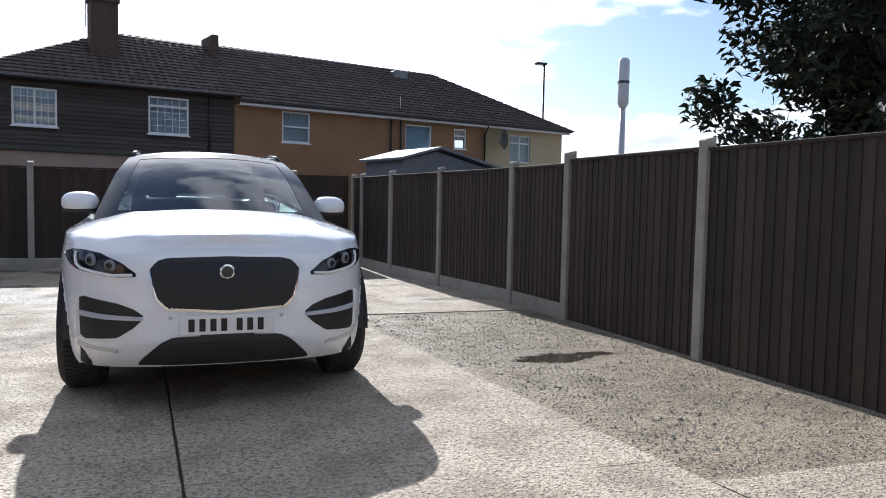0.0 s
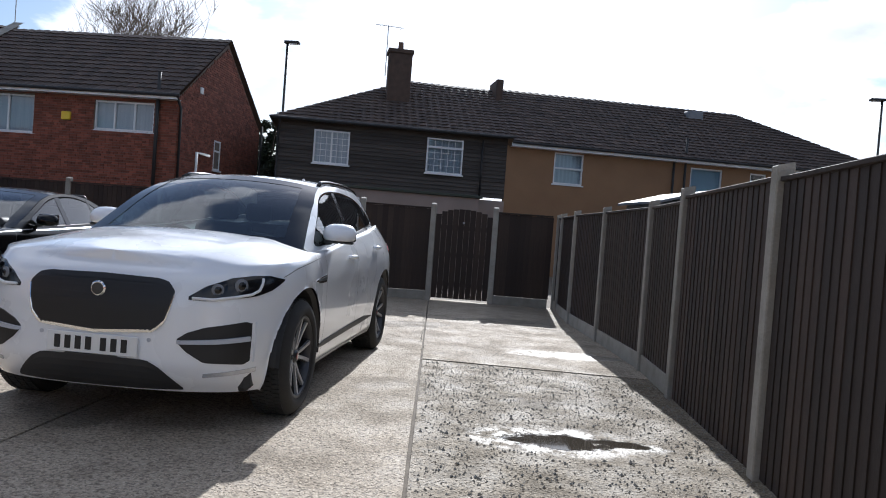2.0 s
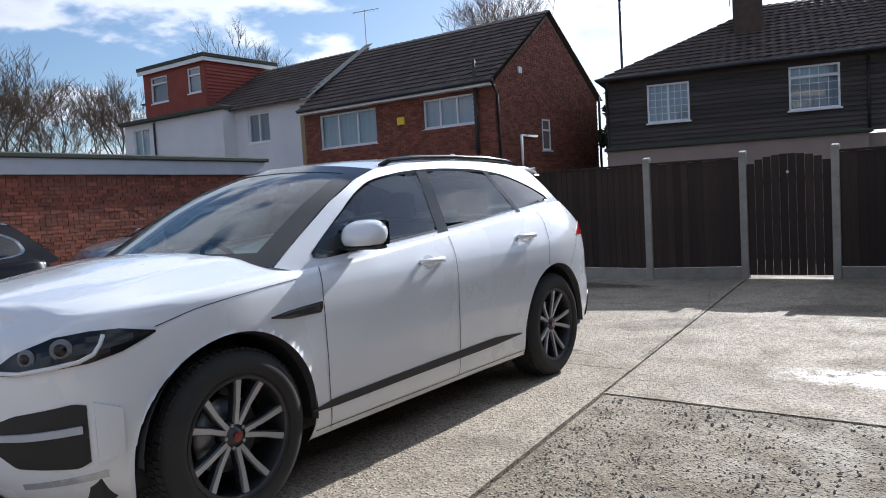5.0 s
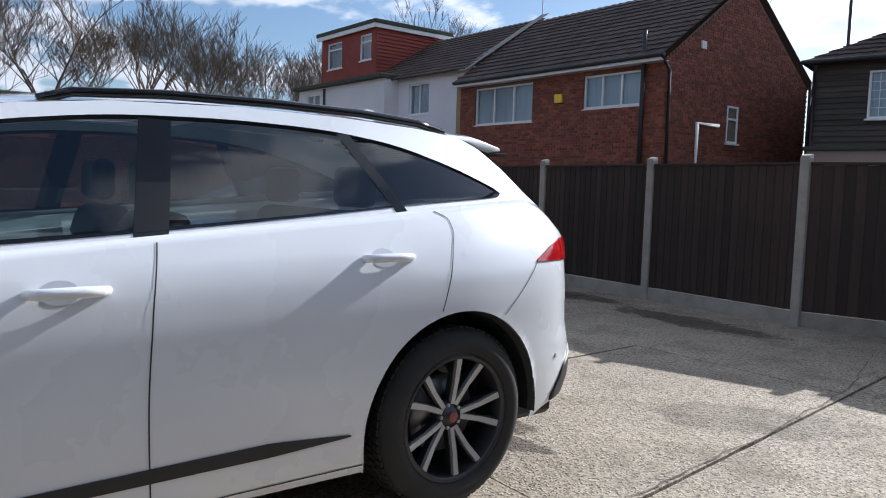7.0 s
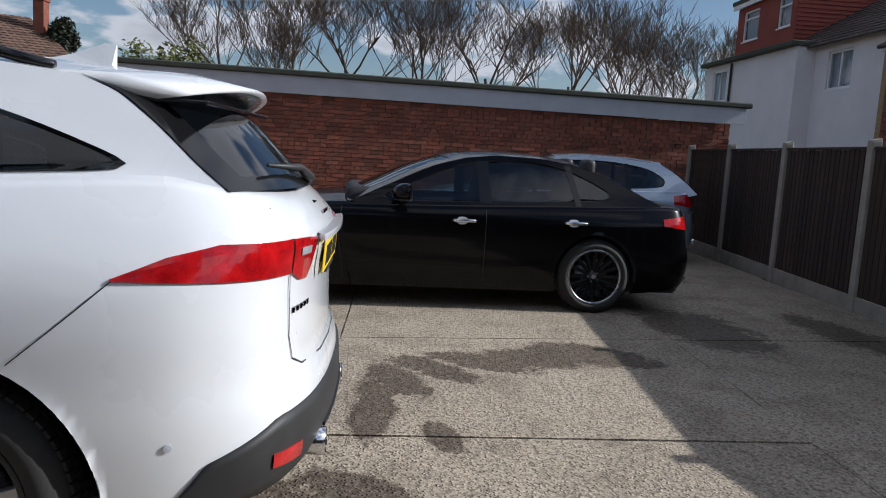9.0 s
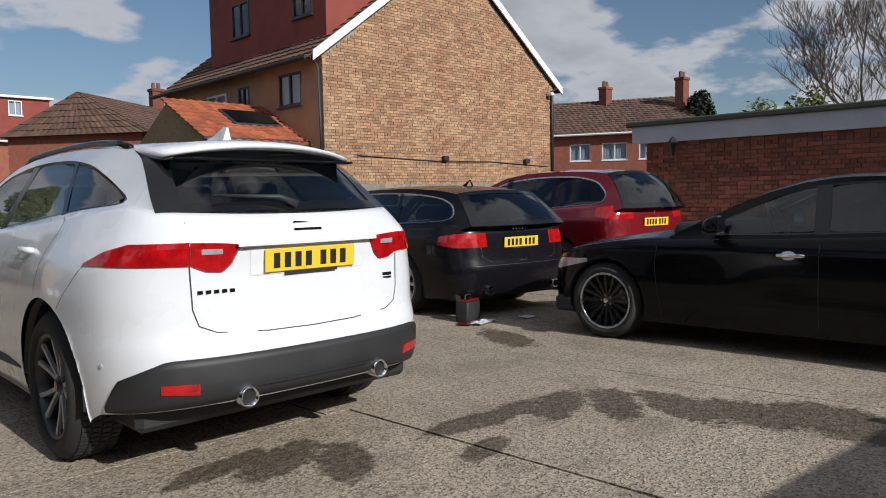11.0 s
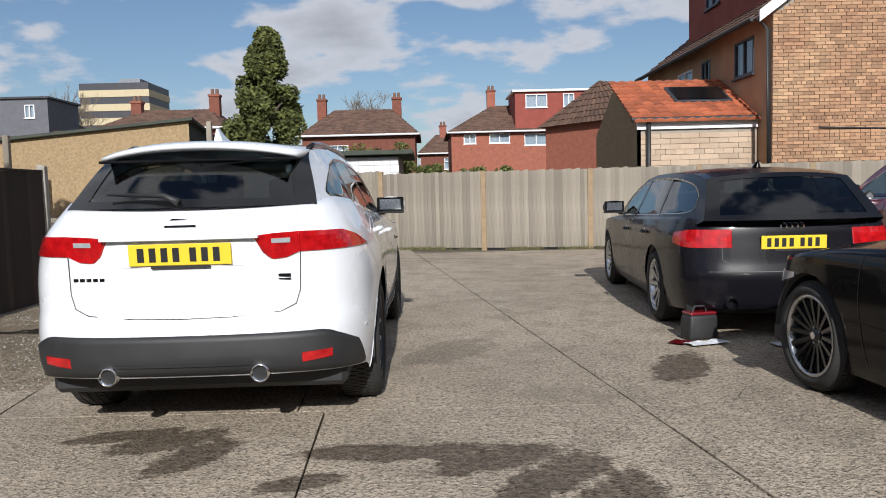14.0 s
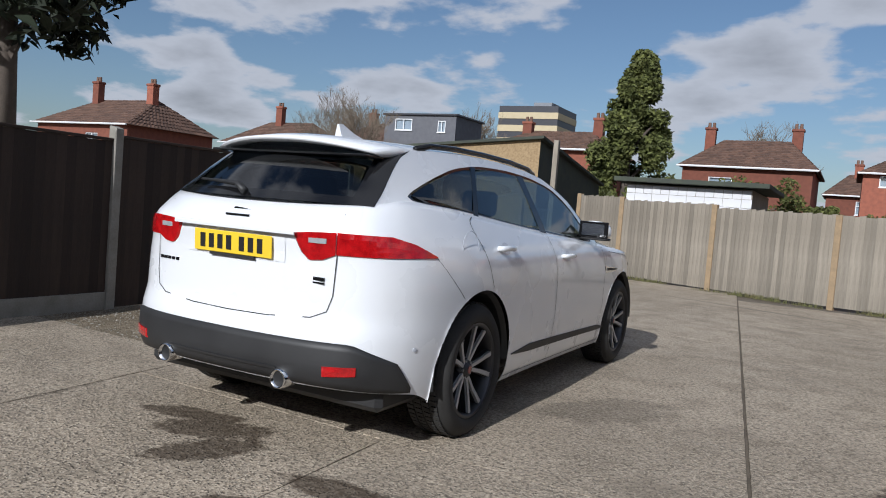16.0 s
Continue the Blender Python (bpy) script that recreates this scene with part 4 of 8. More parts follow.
pipe(brown_house, [tp(11.0, -0.32, 4.5), tp(11.0, -0.07, 4.2), tp(11.0, -0.07, 2.0)], 0.04, M_BLACK)
dish = thing("satellite_dish", "dark round satellite dish on a wall bracket", "satellite dish", TM @ pose(11.7, -0.4, 4.0, 0, 0, -60))
part("reflector", lathe([(0.0, 0.0), (0.25, 0.03), (0.42, 0.09), (0.43, 0.10), (0.42, 0.105), (0.25, 0.045), (0.0, 0.015)], 24), M_BLACK, dish, smooth=True)
part("arm", tube([(0.0, 0, -0.05), (-0.25, 0.2, -0.15)], 0.02, 6), M_STEEL, dish)

# flat-roofed sheds behind the back fence
shed1 = thing("shed", "grey timber garden shed with a shallow felt roof", "shed", TM @ pose(2.6, -7.0, 0))
wall_sheet(shed1, pose(0, 0, 0), [(0, -0.05), (3.4, -0.05), (3.4, 2.25), (1.2, 2.75), (0, 2.45)], [], M_LEAD, 2.2)
bm = bmesh.new()
pr = [(-0.2, 2.44), (1.2, 2.82), (3.7, 2.26)]
rows_v = [[bm.verts.new((u, v, z)) for u, z in pr] for v in (-0.25, 2.4)]
for k in range(2):
    bm.faces.new((rows_v[0][k], rows_v[0][k + 1], rows_v[1][k + 1], rows_v[1][k]))
ex = bmesh.ops.extrude_face_region(bm, geom=bm.faces[:])
bmesh.ops.translate(bm, verts=[g for g in ex["geom"] if isinstance(g, bmesh.types.BMVert)], vec=(0, 0, 0.07))
bmesh.ops.recalc_face_normals(bm, faces=bm.faces[:])
part("felt_roof", bm, M_LEAD, shed1)
shed2 = thing("shed", "low grey flat-roofed outhouse behind the fence", "shed", TM @ pose(3.6, -9.0, 0))
wall_sheet(shed2, pose(0, 0, 0), (0, -0.05, 3.2, 2.0), [], M_LEAD, 1.6)
part("flat_roof", box(-0.25, -0.3, 2.0, 3.6, 1.7, 2.12, 0.01), M_LEAD, shed2)

# red brick house with a gable towards the yard
H1 = thing("house", "red brick semi-detached house with a dark tiled gabled roof", "house")
HX0, HX1, HY, HR, HB = -15.4, -7.75, 14.8, 18.25, 21.8
F1 = pose(HX0, HY, 0)
H1W = [(0.68, 3.30, 3.22, 4.43), (5.10, 3.53, 6.95, 4.40)]
wall_sheet(H1, F1, (0, -0.05, HX1 - HX0, 4.6), H1W, M_MORTAR_DARK)
brick_run(H1, F1, 0, HX1 - HX0 + 0.02, 1.4, 4.55, (M_BRICK_RED, M_BRICK_RED_J), holes=H1W, seed=3)
window(H1, F1 @ pose(0, 0.05, 0), *H1W[0], bars=2, top_light=0.0, blind=M_CURTAIN)
window(H1, F1 @ pose(0, 0.05, 0), *H1W[1], bars=2, top_light=0.0, blind=M_CURTAIN)
G1 = pose(HX1, HY, 0, 0, 0, 90)
def gable1(u):
    return min(4.62 + u * (7.05 - 4.62) / (HR - HY), 4.62 + (HB - HY - u) * (7.05 - 4.62) / (HB - HR))
G1W = [(2.75, 2.74, 3.3, 3.72)]
brick_run(H1, G1, 0, HB - HY, 1.4, 7.05, (M_BRICK_RED, M_BRICK_RED_J), top=gable1, holes=G1W, seed=4)
attach("gable_wall", mesh_of("gable_wall", [G1 @ Vector(p) for p in ((0, 0.002, -0.05), (HB - HY, 0.002, -0.05), (HB - HY, 0.002, 4.6), (HR - HY, 0.002, 7.05), (0, 0.002, 4.6))], [(0, 1, 2, 3, 4)], M_MORTAR_DARK), H1)
window(H1, G1 @ pose(0, -0.025, 0), *G1W[0], bars=0, top_light=0.35)
roof_slope(H1, (HX0 - 0.1, HY - 0.32, 4.62), (HX1 + 0.12, HY - 0.32, 4.62), (HX1 + 0.12, HR, 7.18), (HX0 - 0.1, HR, 7.18), M_TILE_DARK)
attach("roof_back", mesh_of("roof_back", [(HX1 + 0.12, HB + 0.3, 4.6), (HX0 - 0.1, HB + 0.3, 4.6), (HX0 - 0.1, HR, 7.18), (HX1 + 0.12, HR, 7.18)], [(0, 1, 2, 3)], M_TILE_DARK), H1)
part("fascia", box(HX0, HY - 0.30, 4.50, HX1 + 0.10, HY - 0.27, 4.64, 0.004), M_WHITE, H1)
part("soffit", box(HX0, HY - 0.27, 4.50, HX1 + 0.1, HY - 0.02, 4.52), M_WHITE, H1)
part("gutter", tube([(HX0, HY - 0.35, 4.62), (HX1 + 0.2, HY - 0.35, 4.62)], 0.05, 8), M_BLACK, H1)
pipe(H1, [(HX1 - 0.55, HY - 0.12, 5.3), (HX1 - 0.55, HY - 0.12, 1.5)], 0.055, M_BLACK)
pipe(H1, [(HX1 + 0.1, HY - 0.3, 4.6), (HX1 + 0.06, HY + 0.1, 4.3), (HX1 + 0.06, HY + 0.15, 1.5)], 0.04, M_BLACK)
pipe(H1, [(HX1 + 0.07, HY + 1.35, 1.5), (HX1 + 0.07, HY + 1.35, 3.15), (HX1 + 0.07, HY + 2.3, 3.15)], 0.05, M_WHITE, "waste_pipe")
pipe(H1, [(HX1 + 0.1, HB, 4.8), (HX1 + 0.1, HB, 1.5)], 0.05, M_BLACK)
for u, z in ((-11.13, 3.86), ):
    part("alarm_box", box(u - 0.14, HY - 0.10, z - 0.11, u + 0.14, HY - 0.02, z + 0.13, 0.015), M_PLATE_Y, H1, "yellow burglar alarm box")
part("vent", box(HX1, HY + 1.4, 5.0, HX1 + 0.06, HY + 1.6, 5.2, 0.01), M_WHITE, H1)

# its rendered neighbour with a tiled dormer
H2 = thing("house", "white rendered house with a red tile-hung dormer", "house")
N2 = pose(-26.0, 15.3, 0)
W2 = [(7.0, 3.9, 8.2, 5.0)]
wall_sheet(H2, N2, (6.2, -0.05, 10.55, 5.3), W2, M_RENDER_WHITE)
window(H2, N2 @ pose(0, 0.05, 0), *W2[0], bars=1, blind=M_CURTAIN)
W3 = [(0.35, 3.9, 1.5, 5.05)]
wall_sheet(H2, N2 @ pose(0, -0.6, 0), (-0.3, -0.05, 4.0, 5.25), W3, M_RENDER_WHITE, 3.0, "rear_extension")
window(H2, N2 @ pose(0, -0.56, 0), *W3[0], bars=1, blind=M_CURTAIN)
wall_sheet(H2, N2 @ pose(4.0, -0.598, 0), (0.002, -0.05, 2.3, 5.25), [], M_RENDER_WHITE, 2.8, "rear_extension")
part("flat_roof", box(-0.4, -0.85, 5.25, 6.4, 2.6, 5.40, 0.02), M_FELT, H2, m=N2)
part("downpipe", tube([N2 @ Vector((1.95, -0.66, 5.2)), N2 @ Vector((1.95, -0.66, 1.5))], 0.045, 6), M_BLACK, H2)
D2 = [(0.5, 6.2, 1.7, 7.3), (3.1, 6.3, 3.95, 7.32)]
wall_sheet(H2, N2 @ pose(0, 0.3, 0), (0.0, 5.2, 4.3, 7.5), D2, M_TILE_RED, 2.5, "dormer")
for w in D2:
    window(H2, N2 @ pose(0, 0.33, 0), *w, bars=0, top_light=0.3, blind=M_CURTAIN)
for k in range(15):
    z = 5.42 + k * 0.14
    attach("tile_course", mesh_of("tile_course", [(4.34, 0.3, z), (4.34, 3.6, z), (4.30, 3.6, z + 0.15), (4.30, 0.3, z + 0.15), (4.3, 0.3, z), (4.3, 3.6, z)], [(0, 1, 2, 3), (4, 5, 1, 0)], M_TILE_RED), H2, m=N2)
part("dormer_roof", box(-0.2, 0.1, 7.62, 4.5, 4.0, 7.78, 0.02), M_FELT, H2, m=N2)
part("fascia", box(-0.15, 0.13, 7.46, 4.45, 0.2, 7.62), M_WHITE, H2, m=N2)
part("side_fascia", box(4.38, 0.2, 7.46, 4.45, 4.0, 7.62), M_WHITE, H2, m=N2)
roof_slope(H2, (-26.2, 15.0, 5.2), (-15.5, 15.0, 5.15), (-15.5, 18.6, 7.35), (-26.2, 18.6, 7.35), M_TILE_DARK)
attach("party_wall", mesh_of("party_wall", *box_data(-15.62, 14.78, -0.05, -15.42, 21.5, 4.9), M_PEBBLE), H2)
attach("verge", mesh_of("verge", [(-15.75, 14.9, 5.12), (-15.35, 14.9, 5.10), (-15.35, 18.6, 7.50), (-15.75, 18.6, 7.50)], [(0, 1, 2, 3)], M_CONCRETE_POST), H2)
wall_sheet(H2, pose(-26.3, 18.8, 0), (0, -0.05, 10.7, 7.2), [], M_RENDER_WHITE, 0.3, "back_wall")
aerial(None, -15.7, 18.6, 7.3, 20)

# long brick garage
gar = thing("garage", "long red brick garage with a flat felt roof and pale fascia", "garage")
GA, GB = Vector((-10.45, -2.0)), Vector((-11.3, 9.0))
gturn = math.degrees(math.atan2((GB - GA).y, (GB - GA).x))
GM = pose(GA.x, GA.y, 0, 0, 0, gturn)
GL = (GB - GA).length
wall_sheet(gar, GM, (0, -0.05, GL, 2.25), [], M_MORTAR_DARK, 0.3)
brick_run(gar, GM, 0, GL, 0.3, 2.25, (M_BRICK_RED, M_BRICK_RED_J), singles=300, seed=8)
wall_sheet(gar, GM @ pose(GL, 0, 0, 0, 0, 90), (0.3, -0.05, 5.0, 2.25), [], M_BRICK_RED, 0.3, "end_wall")
wall_sheet(gar, GM @ pose(0, 5.0, 0, 0, 0, -90), (0.0, -0.05, 4.7, 2.25), [], M_BRICK_RED, 0.3, "end_wall")
part("fascia", box(-0.25, -0.10, 2.25, GL + 0.25, -0.06, 2.56, 0.005), M_GREY_PLASTIC, gar, "pale blue-grey fascia board", m=GM)
part("flat_roof", box(-0.35, -0.16, 2.56, GL + 0.35, 5.2, 2.66, 0.02), M_FELT, gar, m=GM)
lan = thing("wall_lantern", "small black lantern on a wall bracket", "lantern", GM @ pose(0.6, -0.2, 2.0))
part("body", tube([(0, 0, 0), (0, 0, 0.22)], [0.04, 0.075], 6), M_GLOSS_BLACK, lan)
part("roof", tube([(0, 0, 0.22), (0, 0, 0.33)], [0.09, 0.01], 6), M_BLACK, lan)
part("bracket", tube([(0, 0, 0.0), (0, 0.1, -0.1), (0, 0.2, 0.05)], 0.012, 6), M_BLACK, lan)

# buff brick end-of-terrace with a large blank gable
H3 = thing("house", "buff brick end-of-terrace house with a blank gable and red dormer", "house")
GY, X3A, X3B = -9.9, -8.72, -17.9
G3 = pose(X3A, GY, 0, 0, 0, 180)
W3L = X3A - X3B
def gable3(u):
    return min(4.95 + u * 0.74, 4.95 + (W3L - u) * 0.74)
brick_run(H3, G3, 0, W3L, 1.2, 8.3, (M_BRICK_BUFF, M_BRICK_BUFF_J), top=gable3, singles=300, seed=12)
attach("gable_wall", mesh_of("gable_wall", [G3 @ Vector(p) for p in ((0, 0.002, -0.05), (W3L, 0.002, -0.05), (W3L, 0.002, 4.95), (W3L / 2, 0.002, 8.35), (0, 0.002, 4.95))], [(0, 1, 2, 3, 4)], M_MORTAR), H3)
for a, b, s in ((0, W3L / 2, 1), (W3L, W3L / 2, -1)):
    za, zb = 4.95, 8.35
    e = -0.35 * s
    bm = bmesh.new()
    q = [(a + e, -0.16, za - 0.26), (b, -0.16, zb), (b, -0.16, zb + 0.24), (a + e, -0.16, za - 0.02)]
    bm.faces.new([bm.verts.new(p) for p in q])
    ex = bmesh.ops.extrude_face_region(bm, geom=bm.faces[:])
    bmesh.ops.translate(bm, verts=[g for g in ex["geom"] if isinstance(g, bmesh.types.BMVert)], vec=(0, 0.04, 0))
    bmesh.ops.recalc_face_normals(bm, faces=bm.faces[:])
    part("bargeboard", bm, M_WHITE, H3, "white painted bargeboard", m=G3)
HS = pose(X3A, GY - 9.0, 0, 0, 0, 90)
SW = [(7.05, 3.78, 8.1, 4.62), (4.9, 3.3, 5.5, 4.55), (3.0, 3.75, 4.2, 4.5)]
wall_sheet(H3, HS, (0, -0.05, 8.98, 4.95), SW, M_BRICK_BUFF)
for w, dk in zip(SW, (True, True, False)):
    window(H3, HS @ pose(0, -0.02, 0), *w, frame_mat=M_DARK_FRAME if dk else M_WHITE, bars=1, blind=M_CURTAIN)
roof_slope(H3, (X3A + 0.35, GY - 9, 4.75), (X3A + 0.35, GY - 0.05, 4.75), (X3A - W3L / 2, GY - 0.05, 8.5), (X3A - W3L / 2, GY - 9, 8.5), M_TILE_BROWN)
attach("roof_back", mesh_of("roof_back", [(X3B - 0.35, GY + 0.1, 4.75), (X3B - 0.35, GY - 9, 4.75), (X3A - W3L / 2, GY - 9, 8.5), (X3A - W3L / 2, GY + 0.1, 8.5)], [(0, 1, 2, 3)], M_TILE_BROWN), H3)
part("gutter", tube([(X3A + 0.40, GY - 9, 4.80), (X3A + 0.40, GY - 0.1, 4.80)], 0.055, 8), M_BLACK, H3)
pipe(H3, [(X3A + 0.35, GY + 0.02, 4.8), (X3A + 0.12, GY + 0.05, 4.55), (X3A + 0.09, GY + 0.06, 1.5)], 0.045, M_BLACK)
pipe(H3, [(X3B - 0.3, GY + 0.1, 5.0), (X3B + 0.12, GY + 0.07, 4.75), (X3B + 0.12, GY + 0.07, 1.5)], 0.05, M_BLACK)
DM = pose(X3A - 0.6, GY - 6.8, 0, 0, 0, 90)
DW3 = [(4.7, 6.2, 5.6, 7.2), (1.4, 6.2, 2.4, 7.2)]
wall_sheet(H3, DM, (0, 5.2, 6.2, 7.9), DW3, M_TILE_RED, 3.2, "dormer")
for w in DW3:
    window(H3, DM @ pose(0, -0.02, 0), *w, frame_mat=M_DARK_FRAME, bars=1)
part("dormer_roof", box(-0.2, -0.15, 7.9, 6.4, 3.4, 8.05, 0.02), M_FELT, H3, m=DM)
part("cable", tube([(X3A - 1.0, GY + 0.03, 2.45), (X3A - 4.0, GY + 0.03, 2.36), (X3A - 6.0, GY + 0.03, 2.40), (X3B + 0.3, GY + 0.03, 2.30)], 0.018, 5), M_BLACK, H3)
for u in (4.1, 7.7):
    part("floodlight", box(X3A - u - 0.1, GY + 0.03, 2.38, X3A - u + 0.1, GY + 0.16, 2.52, 0.02), M_BLACK, H3, "small black floodlight")
part("camera_box", box(X3B + 0.2, GY + 0.03, 4.6, X3B + 0.36, GY + 0.25, 4.7, 0.02), M_WHITE, H3, "small white security camera")

# its single-storey extension with an orange tiled roof
ext = thing("extension", "cream block extension with an orange tiled roof and rooflight", "house extension")
EX0, EY = -6.08, -10.6
E3 = pose(EX0, EY, 0, 0, 0, 180)
attach("front_wall", mesh_of("front_wall", *box_data(-8.7, EY - 0.3, -0.05, EX0, EY - 0.004, 2.72), M_MORTAR), ext)
brick_run(ext, E3, 0, 2.6, 0.9, 2.55, (M_BRICK_CREAM, M_BRICK_CREAM), size=(0.44, 0.12), depth=0.012, seed=21)
attach("side_wall", mesh_of("side_wall", [(EX0, EY, -0.05), (EX0, EY - 4.4, -0.05), (EX0, EY - 4.4, 2.72), (EX0, EY - 2.2, 3.85), (EX0, EY, 2.72)], [(0, 1, 2, 3, 4)], M_PEBBLE), ext)
part("fascia", box(-8.7, EY + 0.02, 2.55, EX0 + 0.1, EY + 0.06, 2.74), M_WHITE, ext)
part("gutter", tube([(-8.7, EY + 0.14, 2.76), (EX0 + 0.25, EY + 0.14, 2.76)], 0.055, 8), M_BLACK, ext)
pipe(ext, [(EX0 - 0.15, EY + 0.12, 2.7), (EX0 - 0.15, EY + 0.06, 0.5)], 0.05, M_BLACK)
roof_slope(ext, (EX0 + 0.2, EY + 0.22, 2.70), (-8.7, EY + 0.22, 2.70), (-8.7, EY - 2.2, 3.92), (EX0 + 0.2, EY - 2.2, 3.92), M_TILE_ORANGE, (0.24, 0.24), roll=0.03)
rl = part("rooflight", box(-8.45, 0, 0.05, -7.1, 1.0, 0.14, 0.01), M_DARK_FRAME, ext, "dark framed rooflight", m=Matrix.Translation((0, EY - 0.75, 3.13)) @ Euler((radians(-26.5 + 180), 0, 0)).to_matrix().to_4x4() @ pose(0, 0, -0.18))
attach("rooflight_pane", mesh_of("rooflight_pane", [(-8.37, 0.08, 0.03), (-7.18, 0.08, 0.03), (-7.18, 0.92, 0.03), (-8.37, 0.92, 0.03)], [(0, 1, 2, 3)], M_GLOSS_BLACK), rl)
# ---------- cars ----------
class Shell:
    """A car's painted skin below the window line: a plan outline swept up through a leaning profile. Nose towards -y, +x is its left side."""

    def __init__(self, plan, side, front, rear, low, belt):
        pts = []
        n = 150
        dense = []
        for i in range(len(plan) - 1):
            p0, p1, p2, p3 = plan[max(i - 1, 0)], plan[i], plan[i + 1], plan[min(i + 2, len(plan) - 1)]
            if i == 0:
                p0 = (-plan[1][0], plan[1][1])
            if i == len(plan) - 2:
                p3 = (-plan[-2][0], plan[-2][1])
            for k in range(40):
                t = k / 40
                dense.append(tuple(0.5 * (2 * b + (c - a) * t + (2 * a - 5 * b + 4 * c - d) * t * t + (3 * b - a - 3 * c + d) * t**3) for a, b, c, d in zip(p0, p1, p2, p3)))
        dense.append(plan[-1])
        acc = [0.0]
        for a, b in zip(dense, dense[1:]):
            acc.append(acc[-1] + math.dist(a, b))
        self.length = acc[-1]
        self.us = [self.length * k / n for k in range(n + 1)]
        self.px = np.interp(self.us, acc, [p[0] for p in dense])
        self.py = np.interp(self.us, acc, [p[1] for p in dense])
        self.side, self.front, self.rear, self.low, self.belt = side, front, rear, low, belt

    def plan_at(self, u):
        s = -1 if u < 0 else 1
        v = min(abs(u), self.length)
        h = 0.02
        x, y = np.interp(v, self.us, self.px), np.interp(v, self.us, self.py)
        xa, ya = np.interp(max(v - h, 0), self.us, self.px), np.interp(max(v - h, 0), self.us, self.py)
        xb, yb = np.interp(min(v + h, self.length), self.us, self.px), np.interp(min(v + h, self.length), self.us, self.py)
        d = math.hypot(xb - xa, yb - ya)
        return s * x, y, s * (yb - ya) / d, -(xb - xa) / d

    def lean(self, ny, z):
        f, r = max(0, -ny) ** 1.5, max(0, ny) ** 1.5
        return f * curve(self.front, z) + r * curve(self.rear, z) + max(0, 1 - f - r) * curve(self.side, z)

    def at(self, u, z, out=0.0):
        x, y, nx, ny = self.plan_at(u)
        o = self.lean(ny, z) + out
        return Vector((x + nx * o, y + ny * o, z))

    def u_front(self, x):
        """The way round the outline from the nose to where it is x wide at the front."""
        k = int(np.argmax(self.px))
        return math.copysign(float(np.interp(abs(x), self.px[:k], self.us[:k])), x)

    def u_side(self, y, s=1):
        return s * float(np.interp(y, self.py, self.us))

    def u_rear(self, x):
        k = int(np.argmax(self.px))
        return math.copysign(float(np.interp(-abs(x), -self.px[k:], self.us[k:])), x)

    def patch(self, low, high, out=0.004, n=24, rows=6, closed=True):
        """A piece that lies on the skin between two lines of (u, z), with a rim that runs into it."""
        bm = bmesh.new()
        u0, u1 = low[0][0], low[-1][0]
        if high[0][0] != u0 or high[-1][0] != u1:
            raise ValueError("a patch needs both lines over the same stretch")
        grid = []
        flip = u0 > u1
        lo, hi = (low[::-1], high[::-1]) if flip else (low, high)
        u0, u1 = lo[0][0], lo[-1][0]
        for i in range(n + 1):
            u = u0 + (u1 - u0) * i / n
            za = float(np.interp(u, [p[0] for p in lo], [p[1] for p in lo]))
            zb = float(np.interp(u, [p[0] for p in hi], [p[1] for p in hi]))
            grid.append([bm.verts.new(self.at(u, za + (zb - za) * j / rows, out)) for j in range(rows + 1)])
        for i in range(n):
            for j in range(rows):
                bm.faces.new((grid[i][j], grid[i + 1][j], grid[i + 1][j + 1], grid[i][j + 1]))
        if closed:
            edges = [e for e in bm.edges if e.is_boundary]
            ex = bmesh.ops.extrude_edge_only(bm, edges=edges)
            for g in ex["geom"]:
                if isinstance(g, bmesh.types.BMVert):
                    c = Vector((0, g.co.y * 0.9, g.co.z))
                    g.co -= (g.co - c).normalized() * (out + 0.012)
        bmesh.ops.recalc_face_normals(bm, faces=bm.faces[:])
        bmesh.ops.remove_doubles(bm, verts=bm.verts[:], dist=1e-5)
        return bm


